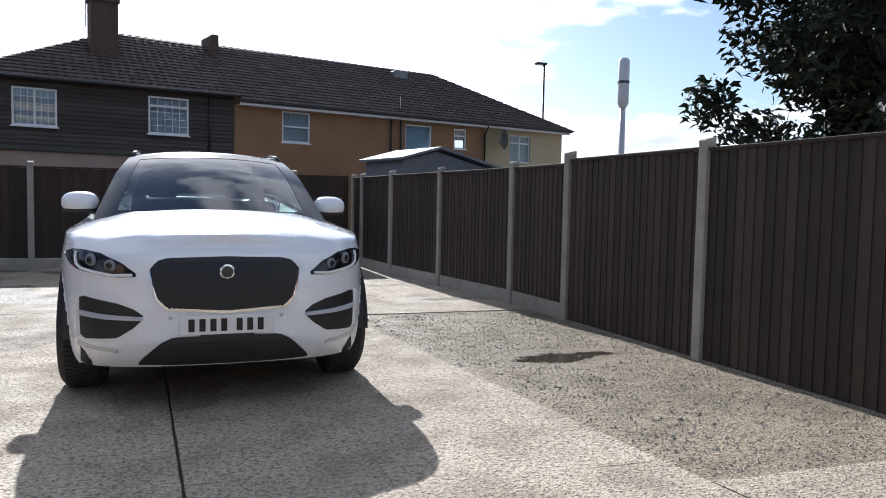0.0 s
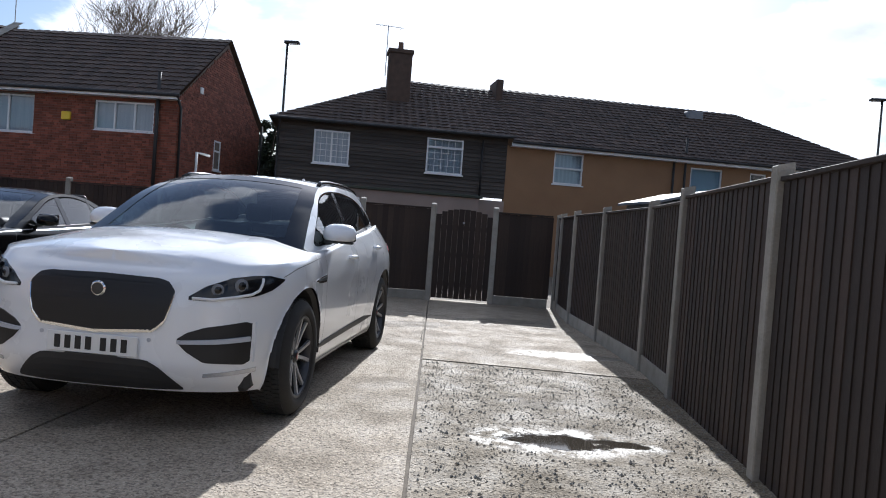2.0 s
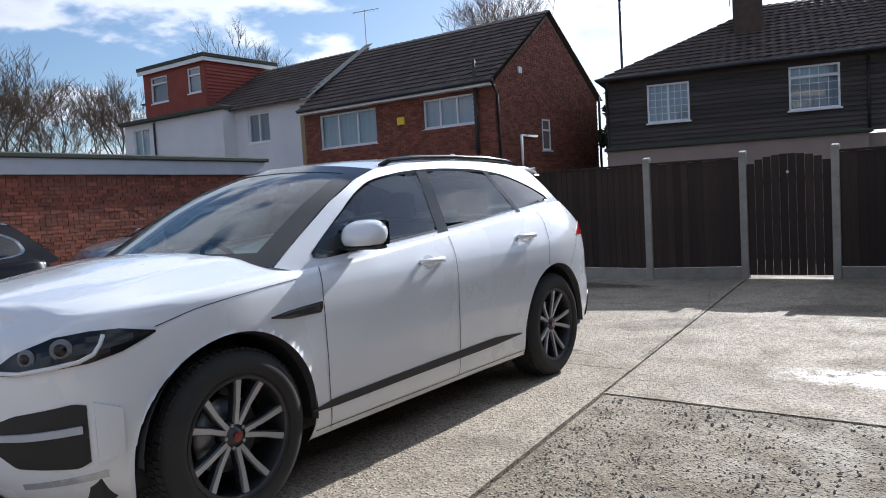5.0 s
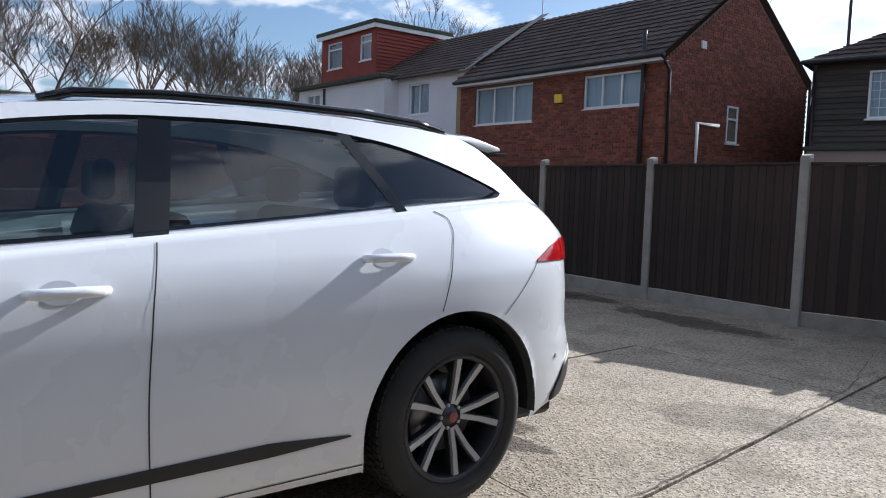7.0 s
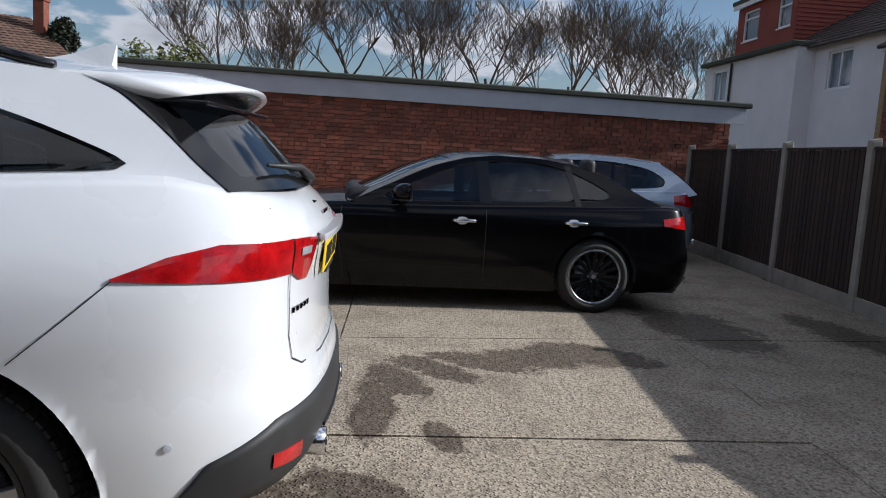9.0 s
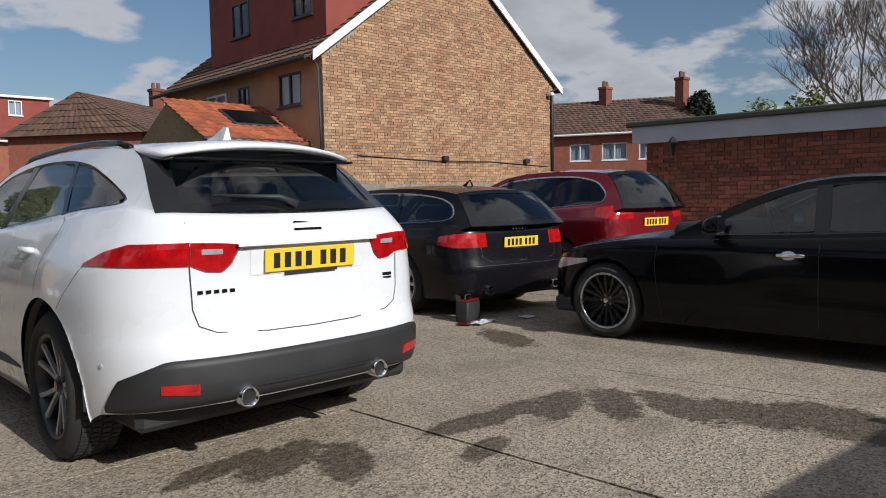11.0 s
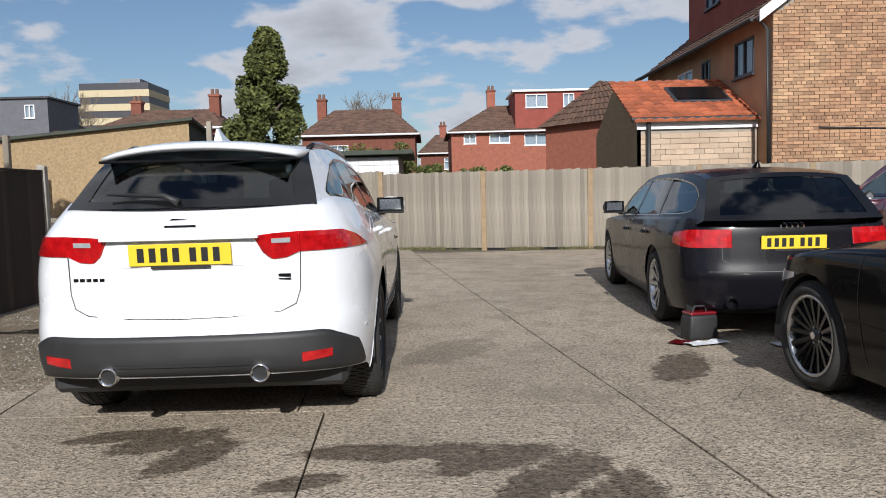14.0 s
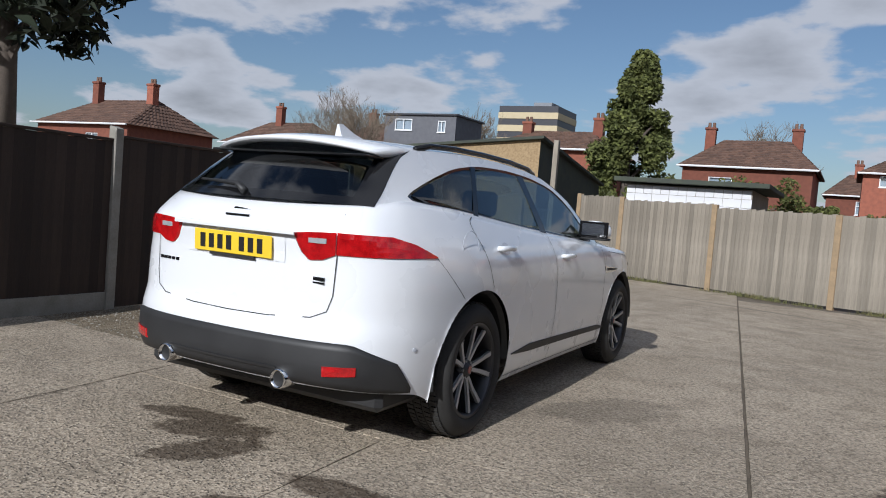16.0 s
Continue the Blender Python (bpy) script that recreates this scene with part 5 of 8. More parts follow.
def shell_body(sh, hubs, arch_r, hood, rows=30):
    """The skin itself with the wheel arches cut out, and the bonnet and deck on top."""
    bm = bmesh.new()
    n = 260
    grid = []
    L = sh.length
    for i in range(2 * n):
        u = -L + L * i / n
        y = sh.plan_at(u)[1]
        z0, z1 = curve(sh.low, y), curve(sh.belt, y)
        col = []
        for j in range(rows + 1):
            t = j / rows
            col.append(bm.verts.new(sh.at(u, z0 + (z1 - z0) * t)))
        grid.append(col)
    gone = set()
    for col in grid:
        for v in col:
            if abs(v.co.x) > 0.62:
                for hy, hz in hubs:
                    d = math.hypot(v.co.y - hy, v.co.z - hz)
                    if d < arch_r:
                        if d > arch_r - 0.04:
                            k = arch_r / d
                            v.co.y, v.co.z = hy + (v.co.y - hy) * k, hz + (v.co.z - hz) * k
                        else:
                            gone.add(v)
    m = len(grid)
    for i in range(m):
        for j in range(rows):
            q = (grid[i][j], grid[(i + 1) % m][j], grid[(i + 1) % m][j + 1], grid[i][j + 1])
            if not any(v in gone for v in q):
                bm.faces.new(q)
    bmesh.ops.delete(bm, geom=list(gone), context="VERTS")
    # top: bonnet and deck, hung between the skin's own upper edges
    nx = 24
    y_nose = grid[n][rows].co.y
    prev = None
    for i in range(n + 1):
        lv, rv = grid[(n + i) % m][rows], grid[n - i][rows]
        if i in (0, n):
            row = [lv]
        else:
            y, w, ze = lv.co.y, lv.co.x, lv.co.z
            zc = max(curve(hood, y), ze - 0.12)
            row = [rv]
            for k in range(1, nx):
                g = k / nx * 2 - 1
                z = ze + (zc - ze) * (1 - abs(g) ** 2.6)
                if y < -1.0:
                    z += 0.012 * math.exp(-((abs(g) - 0.62) / 0.09) ** 2) * min(1, max(0, (y - y_nose - 0.15) / 0.5))
                row.append(bm.verts.new((w * g, y, z)))
            row.append(lv)
        if prev:
            if len(prev) == 1 or len(row) == 1:
                one, many = (prev[0], row) if len(prev) == 1 else (row[0], prev)
                for p, q in zip(many, many[1:]):
                    bm.faces.new((one, p, q))
            else:
                for k in range(nx):
                    bm.faces.new((prev[k], prev[k + 1], row[k + 1], row[k]))
        prev = row
    bmesh.ops.remove_doubles(bm, verts=bm.verts[:], dist=0.0004)
    bmesh.ops.recalc_face_normals(bm, faces=bm.faces[:])
    return bm


def resample(poly, n):
    """n points at even steps round a closed line."""
    acc = [0.0]
    ring = poly + poly[:1]
    for a, b in zip(ring, ring[1:]):
        acc.append(acc[-1] + math.dist(a, b))
    out = []
    for k in range(n):
        s = acc[-1] * k / n
        out.append((float(np.interp(s, acc, [p[0] for p in ring])), float(np.interp(s, acc, [p[1] for p in ring]))))
    return out


def smooth_poly(poly, it=2):
    """Rounds the corners of a closed line."""
    for _ in range(it):
        poly = [q for a, b in zip(poly, poly[1:] + poly[:1]) for q in ((a[0] * 0.8 + b[0] * 0.2, a[1] * 0.8 + b[1] * 0.2), (a[0] * 0.2 + b[0] * 0.8, a[1] * 0.2 + b[1] * 0.8))]
    return poly


def align(inner, outer):
    """Starts inner at the point nearest to outer's first."""
    best = min(range(len(inner)), key=lambda s: sum(math.dist(inner[(s + k) % len(inner)], outer[k]) for k in range(0, len(outer), 4)))
    return inner[best:] + inner[:best]


def cabin(car, paint, spec):
    """Pillars, roof, windscreen, side and rear glass above the window line."""
    X = spec["X"]
    outline, dlo = spec["outline"], smooth_poly(spec["dlo"], 2)
    N = 160
    ou = resample(outline, N)
    for s, nm in ((1, "left"), (-1, "right")):
        trim_in = align(resample(dlo, N), ou)
        cy, cz = sum(p[0] for p in trim_in) / N, sum(p[1] for p in trim_in) / N
        grow = [(cy + (y - cy) * 1.022, cz + (z - cz) * 1.075) for y, z in trim_in]
        bm = bmesh.new()
        o = [bm.verts.new((s * X(y, z), y, z)) for y, z in ou]
        g = [bm.verts.new((s * (X(y, z) + 0.002), y, z)) for y, z in grow]
        for k in range(N):
            bm.faces.new((o[k], o[(k + 1) % N], g[(k + 1) % N], g[k]))
        bmesh.ops.recalc_face_normals(bm, faces=bm.faces[:])
        part("pillar_panel", bm, paint, car, smooth=True)
        bm = bmesh.new()
        g = [bm.verts.new((s * (X(y, z) + 0.005), y, z)) for y, z in grow]
        i = [bm.verts.new((s * (X(y, z) - 0.002), y, z)) for y, z in trim_in]
        for k in range(N):
            bm.faces.new((g[k], g[(k + 1) % N], i[(k + 1) % N], i[k]))
        part("window_surround", bm, spec.get("trim", M_GLOSS_BLACK), car, smooth=True)
        # panes: slices of the opening between the pillars
        zlo, zhi = min(p[1] for p in trim_in), max(p[1] for p in trim_in)
        cuts = spec["cuts"]
        ring = trim_in
        for ci in range(len(cuts) - 1):
            (ya0, ya1), (yb0, yb1) = cuts[ci], cuts[ci + 1]
            rows = 14
            bm = bmesh.new()
            prev = None
            for r in range(rows + 1):
                z = zlo + 0.002 + (zhi - zlo - 0.004) * r / rows
                f = (z - zlo) / (zhi - zlo)
                xs = []
                for (p, q) in zip(ring, ring[1:] + ring[:1]):
                    if (p[1] - z) * (q[1] - z) < 0:
                        xs.append(p[0] + (q[0] - p[0]) * (z - p[1]) / (q[1] - p[1]))
                if len(xs) < 2:
                    prev = None
                    continue
                a = max(min(xs), ya0 + (ya1 - ya0) * f + 0.022)
                b = min(max(xs), yb0 + (yb1 - yb0) * f - 0.022)
                if b - a < 0.004:
                    prev = None
                    continue
                cur = [bm.verts.new((s * X(a + (b - a) * k / 6, z), a + (b - a) * k / 6, z)) for k in range(7)]
                if prev:
                    for k in range(6):
                        bm.faces.new((prev[k], prev[k + 1], cur[k + 1], cur[k]))
                prev = cur
            pane = part("side_window", bm, spec["glass"][min(ci, len(spec["glass"]) - 1)], car, smooth=True)
            if ci:
                bm = bmesh.new()
                z0, z1 = zlo + 0.004, zhi - 0.004
                v = []
                for z in (z0, (z0 + z1) / 2, z1):
                    f = (z - zlo) / (zhi - zlo)
                    yc = ya0 + (ya1 - ya0) * f
                    w = 0.055 if ci == 1 else 0.03
                    v.append([bm.verts.new((s * (X(yc + dd, z) + 0.004), yc + dd, z)) for dd in (-w, w)])
                for a, b in zip(v, v[1:]):
                    bm.faces.new((a[0], a[1], b[1], b[0]))
                part("door_pillar", bm, M_GLOSS_BLACK, car)
    # roof, windscreen and rear window follow the outline's upper edge
    rail, front_edge, rear_edge = spec["rail"], spec["front_edge"], spec["rear_edge"]

    def sheet(edge, bow, crown, rows, cols=22, power=2.0, over=0.0):
        bm = bmesh.new()
        prev = None
        for i in range(rows + 1):
            t = i / rows * (len(edge) - 1)
            k = min(int(t), len(edge) - 2)
            f = t - k
            y, z = edge[k][0] + (edge[k + 1][0] - edge[k][0]) * f, edge[k][1] + (edge[k + 1][1] - edge[k][1]) * f
            x = X(y, z) + over
            cur = [bm.verts.new((x * g, y + bow * (1 - abs(g) ** power), z + crown * (1 - abs(g) ** 2.2))) for g in [2 * c / cols - 1 for c in range(cols + 1)]]
            if prev:
                for c in range(cols):
                    bm.faces.new((prev[c], prev[c + 1], cur[c + 1], cur[c]))
            prev = cur
        bmesh.ops.recalc_face_normals(bm, faces=bm.faces[:])
        return bm

    def dense(edge, n):
        """More points along an edge, on a smooth line."""
        acc = [0.0]
        for a, b in zip(edge, edge[1:]):
            acc.append(acc[-1] + math.dist(a, b))
        return [(curve(list(zip(acc, [p[0] for p in edge])), acc[-1] * k / n), curve(list(zip(acc, [p[1] for p in edge])), acc[-1] * k / n)) for k in range(n + 1)]

    crown = spec.get("crown", 0.045)
    fe, re_ = dense(front_edge, 18), dense(rear_edge, 18)
    # windscreen bows forward at its foot and lies under the roof's front edge
    for nm, edge, bow0, bow1, mat in (("windscreen", fe, spec["bow"][0], spec["bow"][1], spec["glass"][0]), ("rear_window", re_, spec["bow"][2], spec["bow"][3], spec["glass"][-1])):
        bm = bmesh.new()
        border = bmesh.new()
        prev = None
        prevb = None
        ncol = 24
        for i, (y, z) in enumerate(edge):
            t = i / (len(edge) - 1)
            bow = bow0 + (bow1 - bow0) * t
            cr = crown * t if nm == "windscreen" else crown * t
            x = X(y, z) + 0.001
            cols = [2 * c / ncol - 1 for c in range(ncol + 1)]
            cur = [(x * g, y + bow * (1 - abs(g) ** 2.4), z + cr * (1 - abs(g) ** 2.2)) for g in cols]
            rowv = [bm.verts.new(p) for p in cur]
            if prev:
                for c in range(ncol):
                    bm.faces.new((prev[c], prev[c + 1], rowv[c + 1], rowv[c]))
            prev = rowv
            lift = 0.004 if nm == "rear_window" else -0.004
            rb = [border.verts.new((p[0], p[1] + lift, p[2] + 0.002)) for p in cur]
            if prevb:
                for c in range(ncol):
                    if c < 2 or c > ncol - 3 or i <= 2 or i >= len(edge) - 2:
                        border.faces.new((prevb[c], prevb[c + 1], rb[c + 1], rb[c]))
            prevb = rb
        pane = part(nm, bm, mat, car, smooth=True)
        bmesh.ops.delete(border, geom=[v for v in border.verts if not v.link_faces], context="VERTS")
        part("black_border", border, M_GLOSS_BLACK, pane, smooth=True)
    roof_edge = dense(rail, 40)
    bm = bmesh.new()
    prev = None
    ncol = 24
    for i, (y, z) in enumerate(roof_edge):
        t = i / (len(roof_edge) - 1)
        bow = spec["bow"][1] * max(0, 1 - t * 4) + spec["bow"][3] * max(0, 1 - (1 - t) * 4)
        cur = [bm.verts.new((X(y, z) * g, y + bow * (1 - abs(g) ** 2.4), z + crown * (1 - abs(g) ** 2.2))) for g in [2 * c / ncol - 1 for c in range(ncol + 1)]]
        if prev:
            for c in range(ncol):
                bm.faces.new((prev[c], prev[c + 1], cur[c + 1], cur[c]))
        prev = cur
    bmesh.ops.recalc_face_normals(bm, faces=bm.faces[:])
    part("roof", bm, paint, car, smooth=True)


def interior(car, y0, wheel_x):
    """Seats, dashboard and steering wheel, as seen through the glass."""
    def seat(x, y, w, name="seat"):
        s = part(name, box(x - w / 2, y - 0.25, 0.45, x + w / 2, y + 0.27, 0.66, 0.05, 3), M_SEAT_AND_ROOM_SHADE, car, smooth=True)
        bm = box(x - w / 2, y + 0.2, 0.6, x + w / 2, y + 0.34, 1.2, 0.06, 3)
        for v in bm.verts:
            v.co.y += (v.co.z - 0.6) * 0.28
        part("backrest", bm, M_SEAT_AND_ROOM_SHADE, s, smooth=True)
        for hx in ([x] if w < 0.7 else [x - 0.36, x + 0.36]):
            part("headrest", box(hx - 0.13, y + 0.36, 1.22, hx + 0.13, y + 0.46, 1.40, 0.04, 3), M_SEAT_AND_ROOM_SHADE, s, smooth=True)
    seat(0.37, y0 + 0.15, 0.52)
    seat(-0.37, y0 + 0.15, 0.52)
    seat(0.0, y0 + 1.05, 1.2, "rear_bench")
    part("dashboard", box(-0.68, y0 - 0.85, 0.6, 0.68, y0 - 0.45, 1.04, 0.07, 3), M_BLACK, car, smooth=True)
    part("floor", box(-0.72, y0 - 1.0, 0.28, 0.72, y0 + 1.9, 0.33), M_SEAT_AND_ROOM_SHADE, car)
    part("boot_floor", box(-0.6, y0 + 1.4, 0.7, 0.6, y0 + 2.2, 0.74), M_SEAT_AND_ROOM_SHADE, car)
    bm = bmesh.new()
    ring = []
    for k in range(24):
        a = 2 * math.pi * k / 24
        for q in range(6):
            b = 2 * math.pi * q / 6
            rr = 0.18 + 0.016 * math.cos(b)
            ring.append(bm.verts.new((rr * math.cos(a), 0.016 * math.sin(b), rr * math.sin(a))))
    for k in range(24):
        for q in range(6):
            bm.faces.new((ring[k * 6 + q], ring[k * 6 + (q + 1) % 6], ring[((k + 1) % 24) * 6 + (q + 1) % 6], ring[((k + 1) % 24) * 6 + q]))
    sw = part("steering_wheel", bm, M_BLACK, car, smooth=True, m=pose(wheel_x, y0 - 0.30, 0.98, 25))
    part("boss", box(-0.16, -0.01, -0.05, 0.16, 0.02, 0.03, 0.01), M_BLACK, sw)


def make_wheel(r, rim_r, width, spokes, twin, face_mat, dark_mat, ring_mat=None, thin=1.0):
    """A wheel whose outer face looks along +x, centred on its hub."""
    hub = thing("wheel", "car wheel", "wheel")
    w = width / 2
    prof = [(rim_r, w - 0.015), (rim_r + 0.012, w), (rim_r + 0.05, w + 0.006), (r - 0.035, w - 0.004), (r - 0.012, w - 0.022), (r, w - 0.05), (r, -w + 0.05), (r - 0.012, -w + 0.022), (r - 0.035, -w), (rim_r, -w + 0.01)]
    tyre = part("tyre", lathe(prof, 56), M_TYRE, hub, smooth=True)
    # tread blocks
    tv, tf = [], []
    for k in range(72):
        for row in range(4):
            a0, a1 = 2 * math.pi * (k + 0.12 + 0.5 * (row % 2)) / 72, 2 * math.pi * (k + 0.86 + 0.5 * (row % 2)) / 72
            x0 = -w + 0.03 + row * (width - 0.06) / 4
            x1 = x0 + (width - 0.06) / 4 - 0.010
            i = len(tv)
            for rr in (r - 0.002, r + 0.007):
                for x, a in ((x0, a0), (x1, a0 + 0.01), (x1, a1 + 0.01), (x0, a1)):
                    tv.append((x, rr * math.cos(a), rr * math.sin(a)))
            tf += [(i + 4, i + 5, i + 6, i + 7)] + [(i + q, i + (q + 1) % 4, i + 4 + (q + 1) % 4, i + 4 + q) for q in range(4)]
    attach("tread", mesh_of("tread", tv, tf, M_TYRE), tyre)
    rim = part("rim", lathe([(rim_r, w - 0.012), (rim_r - 0.012, w - 0.006), (rim_r - 0.022, w - 0.02), (rim_r - 0.03, -w + 0.03), (rim_r, -w + 0.01)], 56), ring_mat or dark_mat, hub, smooth=True)
    part("brake_disc", lathe([(0.06, 0.01), (0.165, 0.01), (0.165, -0.012), (0.06, -0.012)], 32), M_STEEL, hub, smooth=True)
    part("wheel_back", lathe([(0.0, -0.05), (rim_r - 0.02, -0.06)], 32), M_GLOSS_BLACK, hub)
    xo = w - 0.03
    sp = bmesh.new()
    edge = bmesh.new()
    for k in range(spokes):
        base = 2 * math.pi * k / spokes
        for side in ((-1, 1) if twin else (0,)):
            a_in, a_out = base + side * 0.17, base + side * (0.262 if twin else 0)
            hw0, hw1 = (0.0105 * thin, 0.0135 * thin) if twin else (0.020 * thin, 0.024 * thin)
            for bmx, dx, k0 in ((sp, 0.0, 1.0), (edge, -0.016, 1.45)):
                verts = []
                for rr, aa, hw, dep in ((0.05, a_in, hw0 * k0, -0.022), (rim_r * 0.55, a_in + (a_out - a_in) * 0.5, hw0 * k0, -0.008), (rim_r - 0.016, a_out, hw1 * k0, 0.010)):
                    c, s = math.cos(aa), math.sin(aa)
                    for q in (-1, 1):
                        for dd in (0.0, -0.03):
                            verts.append(bmx.verts.new((xo + dep + dx + dd, rr * c - q * hw * s, rr * s + q * hw * c)))
                for b in (0, 4):
                    f = verts[b:b + 8]
                    bmx.faces.new((f[0], f[2], f[6], f[4]))
                    bmx.faces.new((f[0], f[4], f[5], f[1]))
                    bmx.faces.new((f[2], f[3], f[7], f[6]))
    bmesh.ops.recalc_face_normals(sp, faces=sp.faces[:])
    bmesh.ops.recalc_face_normals(edge, faces=edge.faces[:])
    part("spoke_set", sp, face_mat, rim)
    part("spoke_back", edge, dark_mat, rim)
    part("hub_cap", lathe([(0.0, xo - 0.006), (0.032, xo - 0.008), (0.036, xo - 0.02), (0.062, xo - 0.03), (0.065, xo - 0.06)], 24), dark_mat, hub, smooth=True)
    part("badge", lathe([(0.0, xo - 0.003), (0.022, xo - 0.004), (0.022, xo - 0.009)], 20), M_CARRED if twin else M_CHROME, hub, "small round wheel badge")
    for k in range(5):
        a = 2 * math.pi * (k + 0.5) / 5
        part("wheel_bolt", tube([(xo - 0.05, 0.05 * math.cos(a), 0.05 * math.sin(a)), (xo - 0.02, 0.05 * math.cos(a), 0.05 * math.sin(a))], 0.009, 6), M_STEEL, hub)
    return hub


def fit_wheels(car, wheel, hubs, track):
    """Puts the wheel and three copies under the car as its parts."""
    first = True
    for hy, hz in hubs:
        for s in (1, -1):
            w = wheel if first else copy_thing(wheel, pose(0, 0, 0))
            first = False
            w.parent = car
            w.matrix_basis = pose(s * track, hy, hz, 0, 0, 0 if s > 0 else 180)
            for key in ("label", "category"):
                if key in w:
                    del w[key]


def arches(car, hubs, r, x0, x1):
    for hy, hz in hubs:
        for s in (1, -1):
            bm = bmesh.new()
            prev = None
            for k in range(25):
                a = math.pi * (-0.03 + 1.03 * k / 24)
                cur = [bm.verts.new((s * x, hy + (r + dr) * math.cos(a), hz + (r + dr) * math.sin(a))) for x, dr in ((x1, 0.004), (x1 - 0.03, -0.012), (x0, -0.012), (x0, -r * 0.9))]
                if prev:
                    for q in range(3):
                        bm.faces.new((prev[q], prev[q + 1], cur[q + 1], cur[q]))
                prev = cur
            part("wheel_arch_liner", bm, M_BLACK, car)


def plate(car, m, mat, bar_seed, frame=True):
    """A number plate: the plate, its dark surround and plain bars for the characters."""
    p = part("number_plate", box(-0.26, -0.006, -0.0555, 0.26, 0.0, 0.0555, 0.003), mat, car, m=m)
    r = random.Random(bar_seed)
    u = -0.215
    for k in range(7):
        w = 0.034
        part("plate_bar", box(u, -0.0085, -0.036, u + w, -0.0055, 0.036), M_INK, p)
        u += w + (0.052 if k == 3 else 0.0255)
    if frame:
        part("plate_strip", box(-0.15, -0.0085, -0.070, 0.15, -0.001, -0.0565), M_BLACK, p)
    return p


def mirror(car, paint, x, y, z):
    for s in (1, -1):
        bm = bmesh.new()
        bmesh.ops.create_uvsphere(bm, u_segments=24, v_segments=14, radius=1.0)
        for v in bm.verts:
            p = v.co
            q = max(1e-6, (abs(p.x) ** 2.6 + abs(p.z) ** 2.6) ** (1 / 2.6))
            k = math.hypot(p.x, p.z) / q
            v.co = Vector((p.x * k * 0.128, p.y * 0.10 + 0.02 * p.z, p.z * k * 0.076))
            if v.co.y > 0.045:
                v.co.y = 0.045
            if v.co.z < -0.055:
                v.co.z = -0.055
        mi = part("door_mirror", bm, paint, car, smooth=True, m=pose(s * x, y, z, 0, 0, s * 8))
        part("mirror_base", box(-0.11, -0.06, -0.075, 0.11, 0.045, -0.055, 0.008), M_BLACK, mi)
        part("mirror_arm", tube([(-s * 0.06, 0, -0.065), (-s * 0.20, 0.02, -0.085)], 0.022, 8), M_BLACK, mi)
        part("mirror_frame", box(-0.122, 0.030, -0.056, 0.122, 0.050, 0.070, 0.006), M_GLOSS_BLACK, mi)
        part("mirror_glass", box(-0.095, 0.0505, -0.040, 0.095, 0.053, 0.052, 0.0), M_CHROME, mi)


def seam(car, sh, pts, w=0.0024, s=1, mat=None):
    """A shut line: a narrow dark strip on the skin through (y, z) points on one side."""
    bm = bmesh.new()
    n = 24
    acc = [0.0]
    for a, b in zip(pts, pts[1:]):
        acc.append(acc[-1] + math.dist(a, b))
    prev = None
    P = []
    for k in range(n + 1):
        d = acc[-1] * k / n
        P.append((curve(list(zip(acc, [p[0] for p in pts])), d), curve(list(zip(acc, [p[1] for p in pts])), d)))
    for k, (y, z) in enumerate(P):
        a, b = P[max(k - 1, 0)], P[min(k + 1, n)]
        l = math.dist(a, b)
        ny, nz = -(b[1] - a[1]) / l * w, (b[0] - a[0]) / l * w
        cur = [bm.verts.new(sh.at(sh.u_side(y + q * ny, s), z + q * nz, 0.0022)) for q in (-1, 1)]
        if prev:
            bm.faces.new((prev[0], prev[1], cur[1], cur[0]))
        prev = cur
    return part("shut_line", bm, mat or M_BLACK, car)


def rear_seam(car, sh, pts, w=0.0026):
    bm = bmesh.new()
    prev = None
    for k, (x, z) in enumerate(pts):
        a, b = pts[max(k - 1, 0)], pts[min(k + 1, len(pts) - 1)]
        l = math.dist(a, b)
        nx, nz = -(b[1] - a[1]) / l * w, (b[0] - a[0]) / l * w
        cur = [bm.verts.new(sh.at(sh.u_rear(x + q * nx), z + q * nz, 0.0025)) for q in (-1, 1)]
        if prev:
            bm.faces.new((prev[0], prev[1], cur[1], cur[0]))
        prev = cur
    return part("shut_line", bm, M_BLACK, car)


def door_handle(car, sh, y, z, s, mat):
    dx, dy = sh.at(sh.u_side(y, s), z), sh.at(sh.u_side(y + 0.2, s), z)
    pts = [sh.at(sh.u_side(y + d, s), z + 0.004 * math.sin(d * 14), o) for d, o in ((-0.005, 0.002), (0.02, 0.028), (0.07, 0.036), (0.14, 0.036), (0.19, 0.028), (0.215, 0.002))]
    ob = part("door_handle", tube(pts, [0.014, 0.017, 0.017, 0.017, 0.017, 0.014], 10), mat, car, smooth=True)
    ub = sh.u_side(y + 0.03, s), sh.u_side(y + 0.14, s)
    lo, hi = [], []
    for k in range(9):
        t = k / 8
        u = ub[0] + (ub[1] - ub[0]) * t
        hgt = 0.034 * math.sqrt(max(0, 1 - (2 * t - 1) ** 2)) + 0.001
        lo.append((u, z - hgt)), hi.append((u, z + hgt))
    part("handle_recess", sh.patch(lo, hi, 0.0015, 16, 3, False), M_GREY_PLASTIC, ob)


